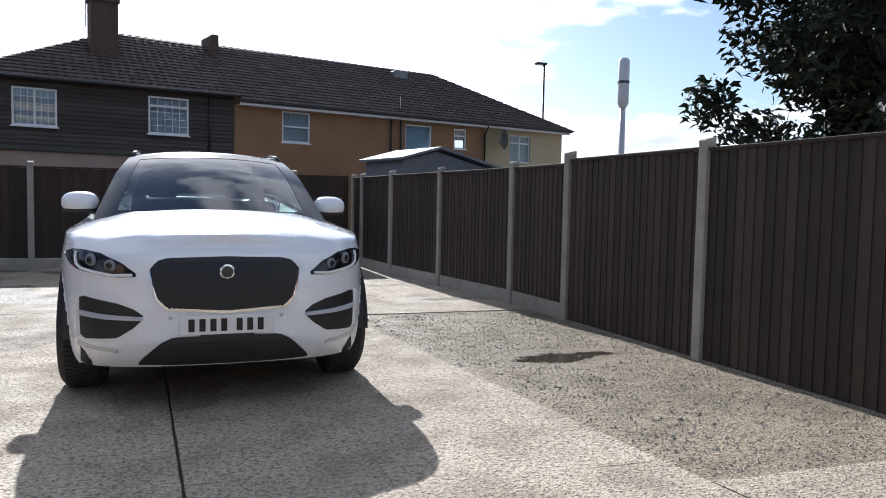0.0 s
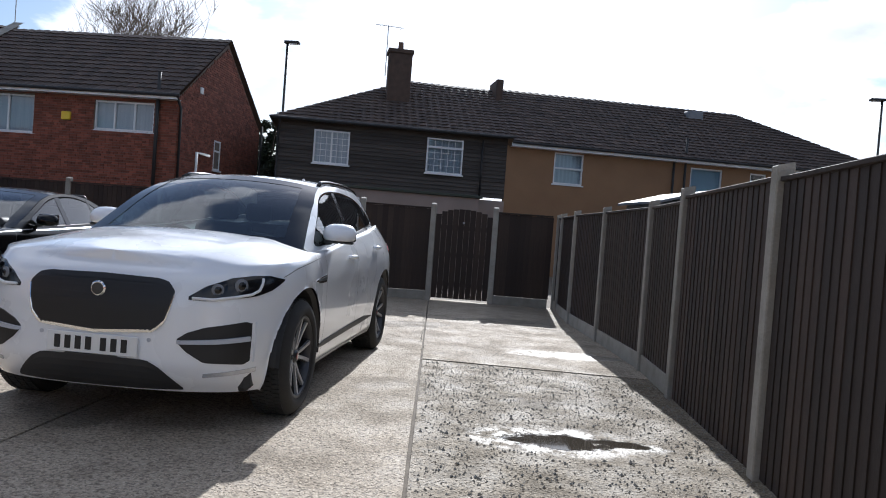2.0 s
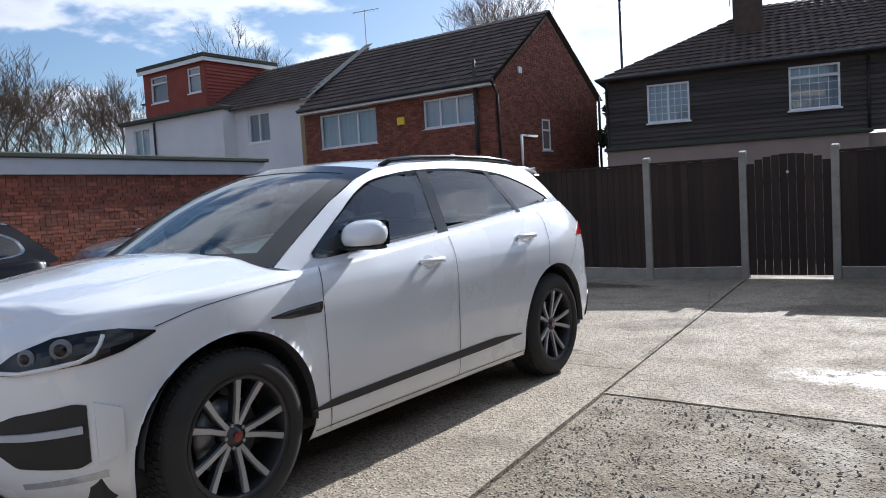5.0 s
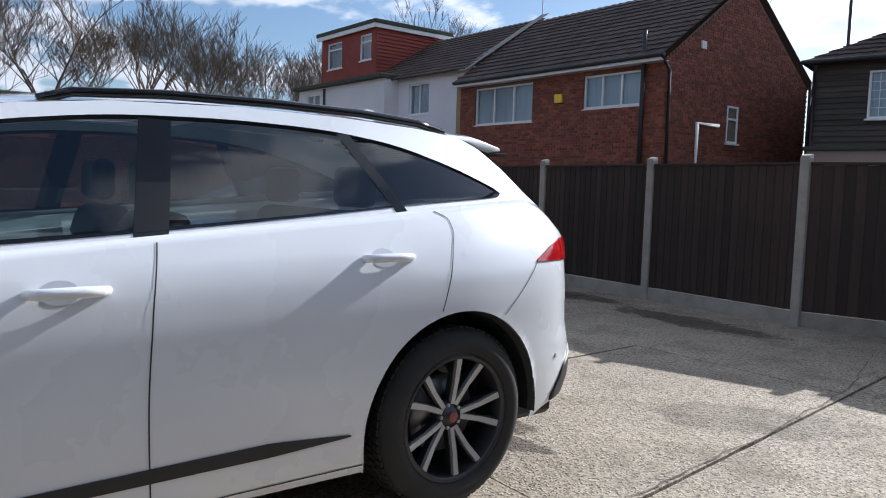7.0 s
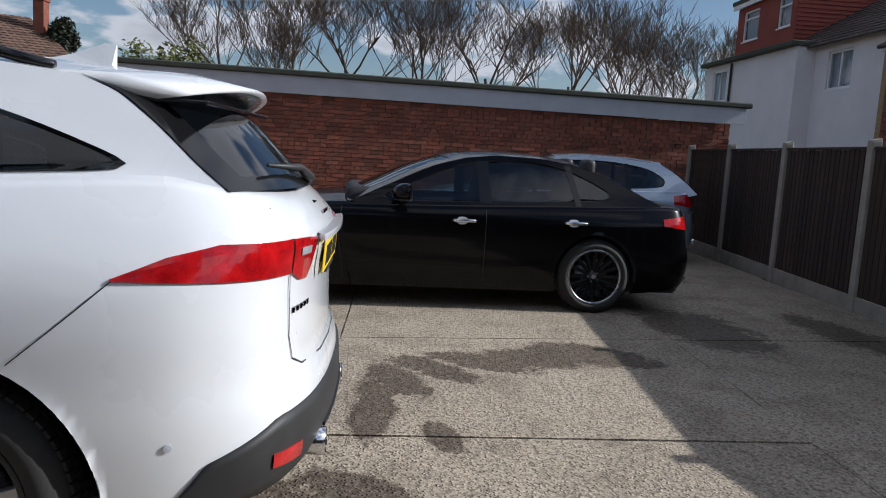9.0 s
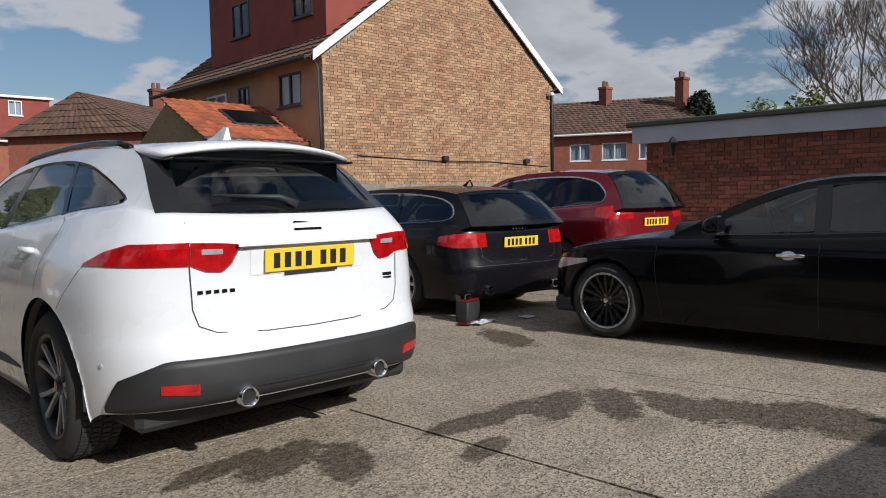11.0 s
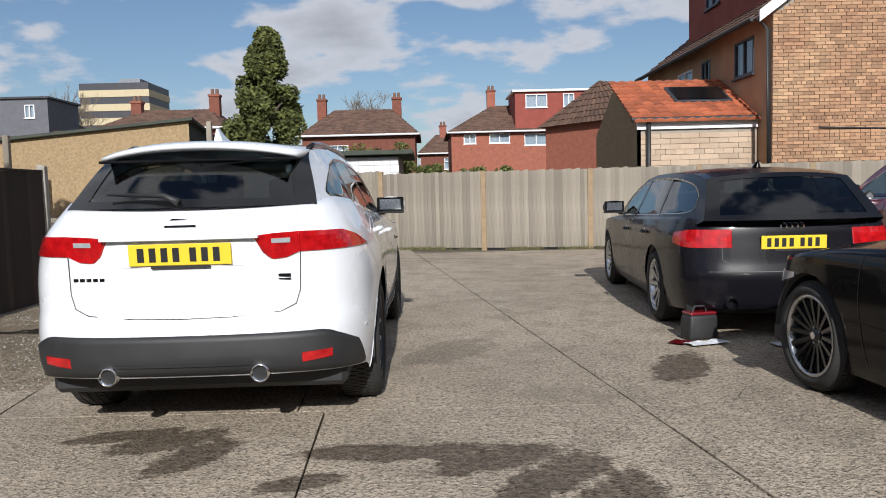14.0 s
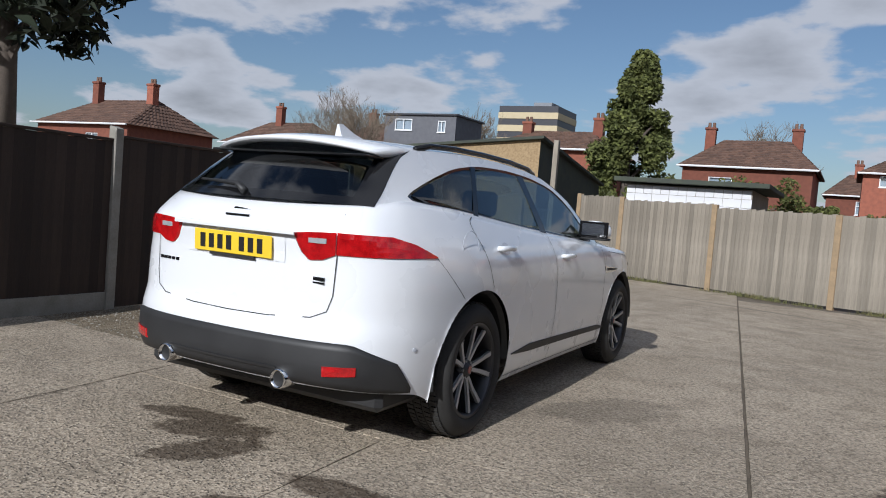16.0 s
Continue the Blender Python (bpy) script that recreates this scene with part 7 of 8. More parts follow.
# ----- the other cars -----
def other_car(m, label, paint, L, W, fo, wb, wheel_r, rim_r, spokes, face, ring, belt, hood, a_edge, rail, d_edge, dlo, cuts, tail, plate_z, mirror_y, trim, glass_side, thin=0.8, head=True):
    """A simpler parked car built from the same shell and cabin."""
    fx, fy = W / 1.93, L / 4.73
    plan = [(x * fx, y * fy) for x, y in [(0, -2.365), (0.40, -2.335), (0.66, -2.24), (0.82, -2.08), (0.915, -1.85), (0.955, -1.50), (0.955, -1.0), (0.955, -0.3), (0.955, 0.5), (0.96, 1.2), (0.955, 1.55), (0.925, 1.95), (0.86, 2.18), (0.70, 2.30), (0.40, 2.35), (0, 2.365)]]
    zb = belt[len(belt) // 2][1]
    sh = Shell(plan, side=[(0.16, -0.07), (0.28, -0.03), (0.42, -0.008), (0.60, 0.0), (zb - 0.12, -0.004), (zb, -0.05), (zb + 0.12, -0.10)],
               front=[(0.16, -0.10), (0.30, -0.01), (0.45, 0.0), (0.62, -0.02), (0.72, -0.08), (0.85, -0.18)],
               rear=[(0.18, -0.12), (0.32, -0.02), (0.50, 0.0), (0.64, -0.03), (0.80, -0.06), (zb, -0.09), (zb + 0.12, -0.17)],
               low=[(-L / 2, 0.20), (-1.5, 0.18), (1.5, 0.18), (L / 2, 0.25)], belt=belt)
    car = thing("car", label, "car", m, "cars parked in the yard")
    y1 = -L / 2 + fo
    hubs = [(y1, wheel_r), (y1 + wb, wheel_r)]
    part("body", shell_body(sh, hubs, wheel_r + 0.055, hood, 22), paint, car, smooth=True)

    def X(y, z):
        x = W / 2 - 0.07 - 0.50 * (z - zb)
        if y > 0.8:
            x -= 0.05 * (y - 0.8) ** 2
        if y < -0.6:
            x -= 0.10 * (-0.6 - y)
        return x
    back_line = [(y, z - 0.03) for y, z in ((d_edge[0][0] - 0.1, d_edge[0][1]), (1.0, curve(belt, 1.0)), (0.3, curve(belt, 0.3)), (-0.5, curve(belt, -0.5)), (a_edge[0][0] + 0.15, a_edge[0][1]))]
    cabin(car, paint, dict(X=X, outline=a_edge + rail[1:] + d_edge[::-1][1:] + back_line, dlo=dlo, cuts=cuts, glass=[M_GLASS_CAR, *glass_side], trim=trim, rail=rail, front_edge=a_edge, rear_edge=d_edge, bow=(-0.18, -0.08, 0.10, 0.06), crown=0.04))
    interior(car, -0.15, -0.36)
    arches(car, hubs, wheel_r + 0.055, 0.5, W / 2 - 0.03)
    fit_wheels(car, make_wheel(wheel_r, rim_r, 0.235, spokes, False, face, M_ALLOY_DARK, ring, thin), hubs, W / 2 - 0.135)
    part("underbody", box(-W / 2 + 0.12, -L / 2 + 0.2, 0.19, W / 2 - 0.12, L / 2 - 0.2, 0.34, 0.03), M_BLACK, car)
    mirror(car, paint, W / 2 + 0.045, mirror_y, zb + 0.10)
    for s in (1, -1):
        yb = cuts[1][0] if len(cuts) > 2 else 0
        seam(car, sh, [(y1 + 0.55, 0.25), (y1 + 0.50, zb - 0.25), (y1 + 0.52, zb - 0.05)], 0.003, s, M_INK)
        seam(car, sh, [(yb, 0.25), (yb, zb - 0.03)], 0.003, s, M_INK)
        door_handle(car, sh, yb - 0.30, zb - 0.13, s, M_CHROME if paint is M_CARBLACK else paint)
        door_handle(car, sh, yb + 0.72, zb - 0.11, s, M_CHROME if paint is M_CARBLACK else paint)
        us = [sh.u_side(L / 2 - 0.42, s), sh.u_side(L / 2 - 0.2, s), sh.u_rear(s * tail[2])]
        part("tail_light", sh.patch(list(zip(us, (tail[0] + 0.03, tail[0], tail[0]))), list(zip(us, (tail[1] - 0.03, tail[1], tail[1]))), 0.006, 20, 3), M_RED_LENS, car, "red tail light")
        us = [sh.u_front(s * 0.50 * fx), sh.u_front(s * 0.80 * fx), sh.u_side(-L / 2 + 0.62, s)]
        part("headlight", sh.patch(list(zip(us, (0.58, 0.60, 0.68))), list(zip(us, (0.64, 0.70, 0.715))), 0.005, 20, 3), M_CLEAR_LENS, car, "clear headlight")
        ex = part("exhaust_pipe", lathe([(0.035, -0.05), (0.045, -0.05), (0.048, 0.05), (0.040, 0.05)], 20), M_CHROME, car, m=pose(s * 0.52 * fx, L / 2 - 0.06, 0.30, 0, 0, 90))
    ug = [sh.u_front(-0.44 * fx), 0.0, sh.u_front(0.44 * fx)]
    part("grille", sh.patch(list(zip(ug, (0.40, 0.36, 0.40))), list(zip(ug, (0.64, 0.66, 0.64))), 0.006, 20, 3), M_GLOSS_BLACK, car)
    rear_at = sh.at(sh.length, plate_z)
    plate(car, pose(0, rear_at.y + 0.010, plate_z, 3, 0, 180), M_PLATE_Y, 5)
    w = Wrap(sh)
    ub = [sh.u_rear(0.70 * fx), 2 * sh.length - sh.u_rear(0.70 * fx)]
    part("bumper_line", Shell.patch(w, [(ub[0], 0.56), (ub[1], 0.56)], [(ub[0], 0.567), (ub[1], 0.567)], 0.003, 20, 1, False), M_INK, car)
    rear_seam(car, sh, [(0.60 * fx, zb - 0.02), (0.59 * fx, 0.66), (0.50 * fx, 0.61), (0.0, 0.60), (-0.50 * fx, 0.61), (-0.59 * fx, 0.66), (-0.60 * fx, zb - 0.02)], 0.003)
    for k in range(4 if paint is M_CARGREY else 1):
        part("badge", lathe([(0.022, 0.0), (0.030, 0.004), (0.022, 0.008)], 18), M_CHROME, car, m=pose((k - 1.5) * 0.045 if paint is M_CARGREY else 0, sh.at(sh.length, plate_z + 0.13).y, plate_z + 0.13, 0, 0, 90))
    return car


estate = other_car(
    pose(-4.46, -2.28, 0, 0, 0, -5), "dark grey estate car with silver multi-spoke wheels", M_CARGREY, 4.90, 1.86, 0.98, 2.84, 0.335, 0.25, 10, M_ALLOY, M_ALLOY,
    belt=[(-2.45, 0.70), (-2.0, 0.80), (-1.2, 0.90), (0, 0.945), (1.2, 0.985), (2.1, 1.01), (2.45, 0.97)], hood=[(-2.45, 0.72), (-2.1, 0.84), (-1.5, 0.94), (-1.12, 0.985), (-0.85, 0.88), (1.8, 0.9), (2.15, 0.96), (2.4, 0.985)],
    a_edge=[(-1.06, 0.93), (-0.75, 1.08), (-0.35, 1.27), (-0.05, 1.365)], rail=[(-0.05, 1.365), (0.4, 1.405), (1.0, 1.41), (1.6, 1.385), (2.0, 1.335)], d_edge=[(2.38, 0.985), (2.27, 1.10), (2.12, 1.24), (2.0, 1.335)],
    dlo=[(-0.86, 0.955), (-0.6, 1.09), (-0.2, 1.275), (0.1, 1.335), (0.6, 1.355), (1.3, 1.34), (1.8, 1.285), (2.02, 1.20), (2.08, 1.05), (1.2, 1.015), (0, 0.975)], cuts=[(-2, -2), (0.15, 0.12), (1.20, 1.10), (3, 3)],
    tail=(0.76, 0.91, 0.50), plate_z=0.80, mirror_y=-0.62, trim=M_ALLOY, glass_side=[M_GLASS_DARK, M_GLASS_DARK])
sh_fin = part("aerial_fin", tube([(0, 1.45, 1.43), (0, 1.56, 1.50), (0, 1.60, 1.43)], [0.02, 0.006, 0.012], 8), M_GLOSS_BLACK, estate)
sedan = other_car(
    pose(-4.58, 3.10, 0, 0, 0, 3.5), "gloss black saloon car with dark rims edged in silver", M_CARBLACK, 4.69, 1.82, 0.80, 2.84, 0.335, 0.255, 16, M_GLOSS_BLACK, M_ALLOY,
    belt=[(-2.34, 0.68), (-1.95, 0.79), (-1.2, 0.89), (0, 0.93), (1.2, 0.975), (2.0, 1.0), (2.34, 0.97)], hood=[(-2.34, 0.70), (-2.0, 0.83), (-1.4, 0.93), (-1.0, 0.98), (-0.75, 0.87), (1.5, 0.9), (1.85, 1.0), (2.1, 1.02), (2.34, 1.0)],
    a_edge=[(-0.95, 0.92), (-0.6, 1.09), (-0.2, 1.27), (0.1, 1.355)], rail=[(0.1, 1.355), (0.4, 1.385), (0.75, 1.38), (1.05, 1.345)], d_edge=[(1.93, 1.0), (1.65, 1.13), (1.35, 1.26), (1.05, 1.345)],
    dlo=[(-0.74, 0.95), (-0.4, 1.11), (0.0, 1.28), (0.3, 1.33), (0.7, 1.335), (1.05, 1.27), (1.38, 1.12), (1.45, 1.04), (0.8, 0.995), (0, 0.965)], cuts=[(-2, -2), (0.25, 0.22), (1.12, 1.02), (3, 3)],
    tail=(0.80, 0.92, 0.52), plate_z=0.72, mirror_y=-0.50, trim=M_GLOSS_BLACK, glass_side=[M_GLASS_DARK, M_GLASS_DARK], thin=0.55)
suv_red = other_car(
    pose(-7.2, -2.05, 0, 0, 0, -6), "deep red sport utility car with silver window trim", M_CARRED, 4.66, 1.80, 0.95, 2.67, 0.355, 0.24, 7, M_ALLOY, M_ALLOY,
    belt=[(-2.33, 0.86), (-2.0, 0.94), (-1.2, 1.02), (0, 1.07), (1.2, 1.12), (2.0, 1.15), (2.33, 1.10)], hood=[(-2.33, 0.88), (-2.0, 0.99), (-1.4, 1.08), (-1.1, 1.12), (-0.85, 1.0), (1.8, 1.0), (2.1, 1.12), (2.3, 1.12)],
    a_edge=[(-1.02, 1.05), (-0.7, 1.25), (-0.35, 1.46), (-0.05, 1.575)], rail=[(-0.05, 1.575), (0.4, 1.63), (1.0, 1.64), (1.5, 1.62), (1.85, 1.585)], d_edge=[(2.26, 1.12), (2.16, 1.28), (2.0, 1.47), (1.85, 1.585)],
    dlo=[(-0.82, 1.075), (-0.5, 1.27), (-0.15, 1.46), (0.2, 1.53), (0.8, 1.56), (1.4, 1.545), (1.75, 1.47), (1.95, 1.30), (1.9, 1.19), (1.0, 1.135), (0, 1.095)], cuts=[(-2, -2), (0.10, 0.08), (1.08, 1.0), (3, 3)],
    tail=(0.98, 1.16, 0.45), plate_z=0.93, mirror_y=-0.62, trim=M_ALLOY, glass_side=[M_GLASS_DARK, M_GLASS_DARK])
hatch = other_car(
    pose(-8.5, 5.0, 0, 0, 0, -8), "silver-blue hatchback car parked beside the garage", M_CARSILVER, 4.2, 1.76, 0.85, 2.60, 0.315, 0.22, 8, M_ALLOY, M_ALLOY,
    belt=[(-2.1, 0.72), (-1.8, 0.82), (-1.1, 0.93), (0, 0.97), (1.0, 1.0), (1.8, 1.03), (2.1, 0.99)], hood=[(-2.1, 0.74), (-1.8, 0.87), (-1.3, 0.97), (-1.05, 1.01), (-0.8, 0.9), (1.5, 0.92), (1.85, 1.0), (2.1, 1.0)],
    a_edge=[(-1.0, 0.95), (-0.6, 1.15), (-0.25, 1.33), (0.0, 1.42)], rail=[(0.0, 1.42), (0.4, 1.46), (0.9, 1.455), (1.5, 1.40)], d_edge=[(2.02, 1.0), (1.88, 1.14), (1.7, 1.28), (1.5, 1.40)],
    dlo=[(-0.8, 0.98), (-0.45, 1.16), (-0.1, 1.33), (0.25, 1.385), (0.8, 1.385), (1.3, 1.32), (1.55, 1.18), (1.5, 1.07), (0.6, 1.02)], cuts=[(-2, -2), (0.15, 0.12), (1.05, 1.0), (3, 3)],
    tail=(0.82, 1.0, 0.55), plate_z=0.75, mirror_y=-0.58, trim=M_GLOSS_BLACK, glass_side=[M_GLASS_CAR, M_GLASS_CAR])

# ----- bag and papers on the ground -----
BX, BY = -3.52, -0.02
bag = thing("tool_bag", "black fabric tool bag with red trim and handle", "bag", pose(BX, BY, 0, 0, 0, 12) @ Matrix.Scale(0.8, 4))
bm = box(-0.17, -0.10, 0.0, 0.17, 0.10, 0.26, 0.03, 2)
for v in bm.verts:
    v.co.x *= 1 - 0.25 * v.co.z
    v.co.z += 0.012 * noise.noise(v.co * 9)
part("body", bm, M_BLACK, bag, smooth=True)
part("lid", box(-0.15, -0.09, 0.258, 0.15, 0.09, 0.29, 0.012, 2), M_CARRED, bag)
part("handle", tube([(-0.08, 0, 0.28), (-0.06, 0, 0.34), (0.06, 0, 0.34), (0.08, 0, 0.28)], 0.012, 8), M_BLACK, bag)
part("pocket", box(-0.12, -0.118, 0.04, 0.12, -0.095, 0.18, 0.008), M_SEAT_AND_ROOM_SHADE, bag)
for k, (x, y, a, mt, lb) in enumerate(((BX + 0.02, BY + 0.24, 15, M_WHITE, "crumpled white plastic packet on the ground"), (BX + 0.22, BY + 0.16, 50, M_CARRED, "red card on the ground"), (BX - 0.55, BY + 0.35, 5, M_WHITE, "white card on the ground"))):
    v, f = [], []
    for j in range(5):
        for i in range(9):
            v.append((i * 0.045 - 0.18 if k == 0 else i * 0.022 - 0.09, j * 0.035 - 0.07, 0.004 + (0.028 if k == 0 else 0.004) * abs(noise.noise((i * 0.7, j * 0.9, k)))))
    for j in range(4):
        for i in range(8):
            q = j * 9 + i
            f.append((q, q + 1, q + 10, q + 9))
    tagged(attach("packet", mesh_of("packet", v, f, mt), m=pose(x, y, 0.004, 0, 0, a)), lb, "litter")

# ----- street furniture -----
def street_lamp(x, y, h, turn):
    ob = thing("street_lamp", "tall grey steel street lamp with a flat head", "street lamp", pose(x, y, 0, 0, 0, turn), "street lamps")
    part("column", tube([(0, 0, -0.05), (0, 0, 1.2), (0, 0, 1.25), (0, 0, h)], [0.10, 0.10, 0.06, 0.05], 10), M_BLACK, ob, smooth=True)
    hd = part("lamp_head", box(-0.5, -0.14, h - 0.03, 0.12, 0.14, h + 0.08, 0.03, 2), M_BLACK, ob)
    part("lens", box(-0.42, -0.10, h - 0.045, -0.08, 0.10, h - 0.028), M_CLEAR_LENS, hd)


street_lamp(17.6, 27.4, 8.3, 0)
street_lamp(-7.45, 23.6, 8.5, 180)
street_lamp(-34.0, 21.0, 7.6, 0)
mast = thing("phone_mast", "grey mobile phone mast with a slim panel head", "mast", pose(32.2, 42.3, 0))
part("pole", tube([(0, 0, -0.05), (0, 0, 10.0)], [0.28, 0.2], 12), M_STEEL, mast, smooth=True)
part("antenna_housing", tube([(0, 0, 8.6), (0, 0, 9.0), (0, 0, 12.2), (0, 0, 12.4)], [0.2, 0.42, 0.42, 0.3], 12), M_GREY_PLASTIC, mast, smooth=True)
part("band", tube([(0, 0, 10.5), (0, 0, 10.7)], 0.45, 12), M_DARK_FRAME, mast)


# ----- trees -----
def bare_tree(x, y, h, seed, spread=0.45, girth=0.16):
    """A leafless tree: trunk and limbs that fork down to fine twigs."""
    r = random.Random(seed)
    tree = thing("tree", "tall bare tree with fine leafless twigs", "tree", pose(x, y, -0.05), "bare trees")
    wood, twig = ([], []), ([], [])

    def limb(p, d, length, rad, depth):
        store = wood if depth < 2 else twig
        n = 3 if depth < 3 else 2
        pts, q = [p], p
        for _ in range(n):
            d = (d + Vector((r.uniform(-1, 1), r.uniform(-1, 1), r.uniform(-0.4, 0.8))) * 0.16).normalized()
            q = q + d * length / n
            pts.append(q)
        sides = 7 if depth == 0 else 4 if depth < 3 else 3
        vs, fs = store
        for i, pt in enumerate(pts):
            rr = rad * (1 - 0.5 * i / n)
            a = d.cross(Vector((0.3, 0.9, 0.1))).normalized()
            b = d.cross(a)
            k = len(vs)
            vs.extend(pt + rr * (math.cos(6.283 * s / sides) * a + math.sin(6.283 * s / sides) * b) for s in range(sides))
            if i:
                fs.extend((k - sides + s, k - sides + (s + 1) % sides, k + (s + 1) % sides, k + s) for s in range(sides))
        if depth >= 5:
            return
        for c in range((6, 5, 4, 4, 4)[depth]):
            t = r.uniform(0.45, 1.0) if depth else r.uniform(0.4, 1.0)
            i = min(int(t * n), n - 1)
            base = pts[i].lerp(pts[i + 1], t * n - i)
            side = Vector((r.uniform(-1, 1), r.uniform(-1, 1), r.uniform(0.0, 0.7))).normalized()
            limb(base, (d * (1 - spread) + side * spread * 1.3 + Vector((0, 0, 0.12))).normalized(), length * r.uniform(0.54, 0.76), max(0.013 if h > 8 else 0.006, rad * 0.48), depth + 1)

    limb(Vector((0, 0, 0)), Vector((r.uniform(-0.05, 0.05), r.uniform(-0.05, 0.05), 1)), h * 0.45, girth, 0)
    attach("trunk", mesh_of("trunk", *wood, M_BARK, True), tree)
    attach("crown", mesh_of("crown", *twig, M_TWIG), tree)
    return tree


for k, (x, y, h) in enumerate(((-42, -3, 11.5), (-45, 3.5, 13.5), (-43, 8.5, 13.5), (-46, 14, 14), (-40, 16.5, 11), (-44, 21, 13), (-47, 26.5, 12), (-41, -6.5, 13.0), (-47, -0.5, 13.5), (-35, 30, 13), (-22, 36, 15), (4, -66, 11), (24, -50, 8.5), (17, -21.5, 6.2), (15.0, -19.5, 5.6))):
    bare_tree(x, y, h, 40 + k, 0.42 + 0.05 * (k % 3), 0.17 if h > 8 else 0.09)


def leafy(name, label, x, y, clumps, leaf, mat, seed, trunk_h, trunk_r, per=260):
    """A tree of many small leaf blades held in clumps: (x, y, z, radius) about its foot."""
    r = random.Random(seed)
    tree = thing(name, label, "tree" if name == "tree" else "bush", pose(x, y, -0.05))
    v, f = [], []
    for cx, cy, cz, cr in clumps:
        for _ in range(per):
            d = Vector((r.gauss(0, 1), r.gauss(0, 1), r.gauss(0, 1)))
            d = d.normalized() * cr * (r.random() ** 0.45)
            p = Vector((cx, cy, cz)) + d
            a = Vector((r.uniform(-1, 1), r.uniform(-1, 1), r.uniform(-0.6, 0.6))).normalized()
            b = a.cross(Vector((r.uniform(-1, 1), r.uniform(-1, 1), r.uniform(-1, 1)))).normalized()
            s = leaf * r.uniform(0.6, 1.5)
            k = len(v)
            v += [p - a * s, p + b * s * 0.45, p + a * s - Vector((0, 0, s * 0.5)), p - b * s * 0.45]
            f.append((k, k + 1, k + 2, k + 3))
    attach("crown", mesh_of("crown", v, f, mat), tree)
    part("trunk", tube([(0, 0, 0), (0.05, 0, trunk_h * 0.5), (0, 0, trunk_h)], [trunk_r, trunk_r * 0.7, trunk_r * 0.25], 8), M_BARK, tree, smooth=True)
    for cx, cy, cz, cr in clumps[::max(1, len(clumps) // 14)]:
        part("limb", tube([(0, 0, min(cz * 0.75, trunk_h * 0.9)), (cx * 0.6, cy * 0.6, cz * 0.92), (cx, cy, cz)], [trunk_r * 0.35, trunk_r * 0.2, 0.02], 5), M_BARK, tree)
    return tree


r = random.Random(77)
cl = []
for k in range(120):
    t = r.random() ** 0.8
    z = 1.2 + 6.5 * t
    rad = 1.75 * (1 - t) ** 0.75 + 0.15
    if 0.35 < t < 0.45:
        rad *= 1.1
    a = r.uniform(0, 6.283)
    q = rad * r.uniform(0.5, 1.0)
    cl.append((q * math.cos(a) - 0.3 * t, q * math.sin(a), z + r.uniform(-0.15, 0.2), 0.30 + 0.28 * (1 - t)))
leafy("tree", "tall dense green conifer with drooping sprays", 5.2, -24.0, cl, 0.10, M_FOLIAGE, 5, 7.4, 0.22, 330)
cl = [(r.gauss(0, 2.4), r.gauss(0, 2.4), r.uniform(3.0, 12.5), r.uniform(0.7, 1.3)) for _ in range(110)]
leafy("tree", "large dark evergreen tree with ragged hanging branches", 18.2, 8.6, cl, 0.16, M_FOLIAGE_DARK, 6, 11.0, 0.4, 340)
cl = [(r.gauss(0, 1.3), r.gauss(0, 1.3), r.uniform(4.2, 8.2), r.uniform(0.5, 0.9)) for _ in range(40)]
leafy("tree", "dark evergreen tree overhanging the fence", 10.3, -2.6, cl, 0.14, M_FOLIAGE_DARK, 7, 7.5, 0.25, 260)
for k, (x, y, w, h) in enumerate(((1.8, -33, 2.3, 3.6), (-5.0, -40, 1.8, 2.6), (14.0, -30.5, 2.4, 4.6), (-33, -7.5, 3.0, 5.6), (-9.5, 28.5, 1.2, 6.4), (-36, -14, 1.4, 7.4), (-1.6, -34, 1.1, 3.0))):
    cl = [(r.gauss(0, w * 0.42), r.gauss(0, w * 0.42), h * r.uniform(0.35, 0.95), w * 0.26) for _ in range(34)]
    leafy("bush", "rounded green garden bush", x, y, cl, 0.11, M_FOLIAGE if k not in (4, 5) else M_FOLIAGE_DARK, 90 + k, h * 0.7, 0.1, 200)


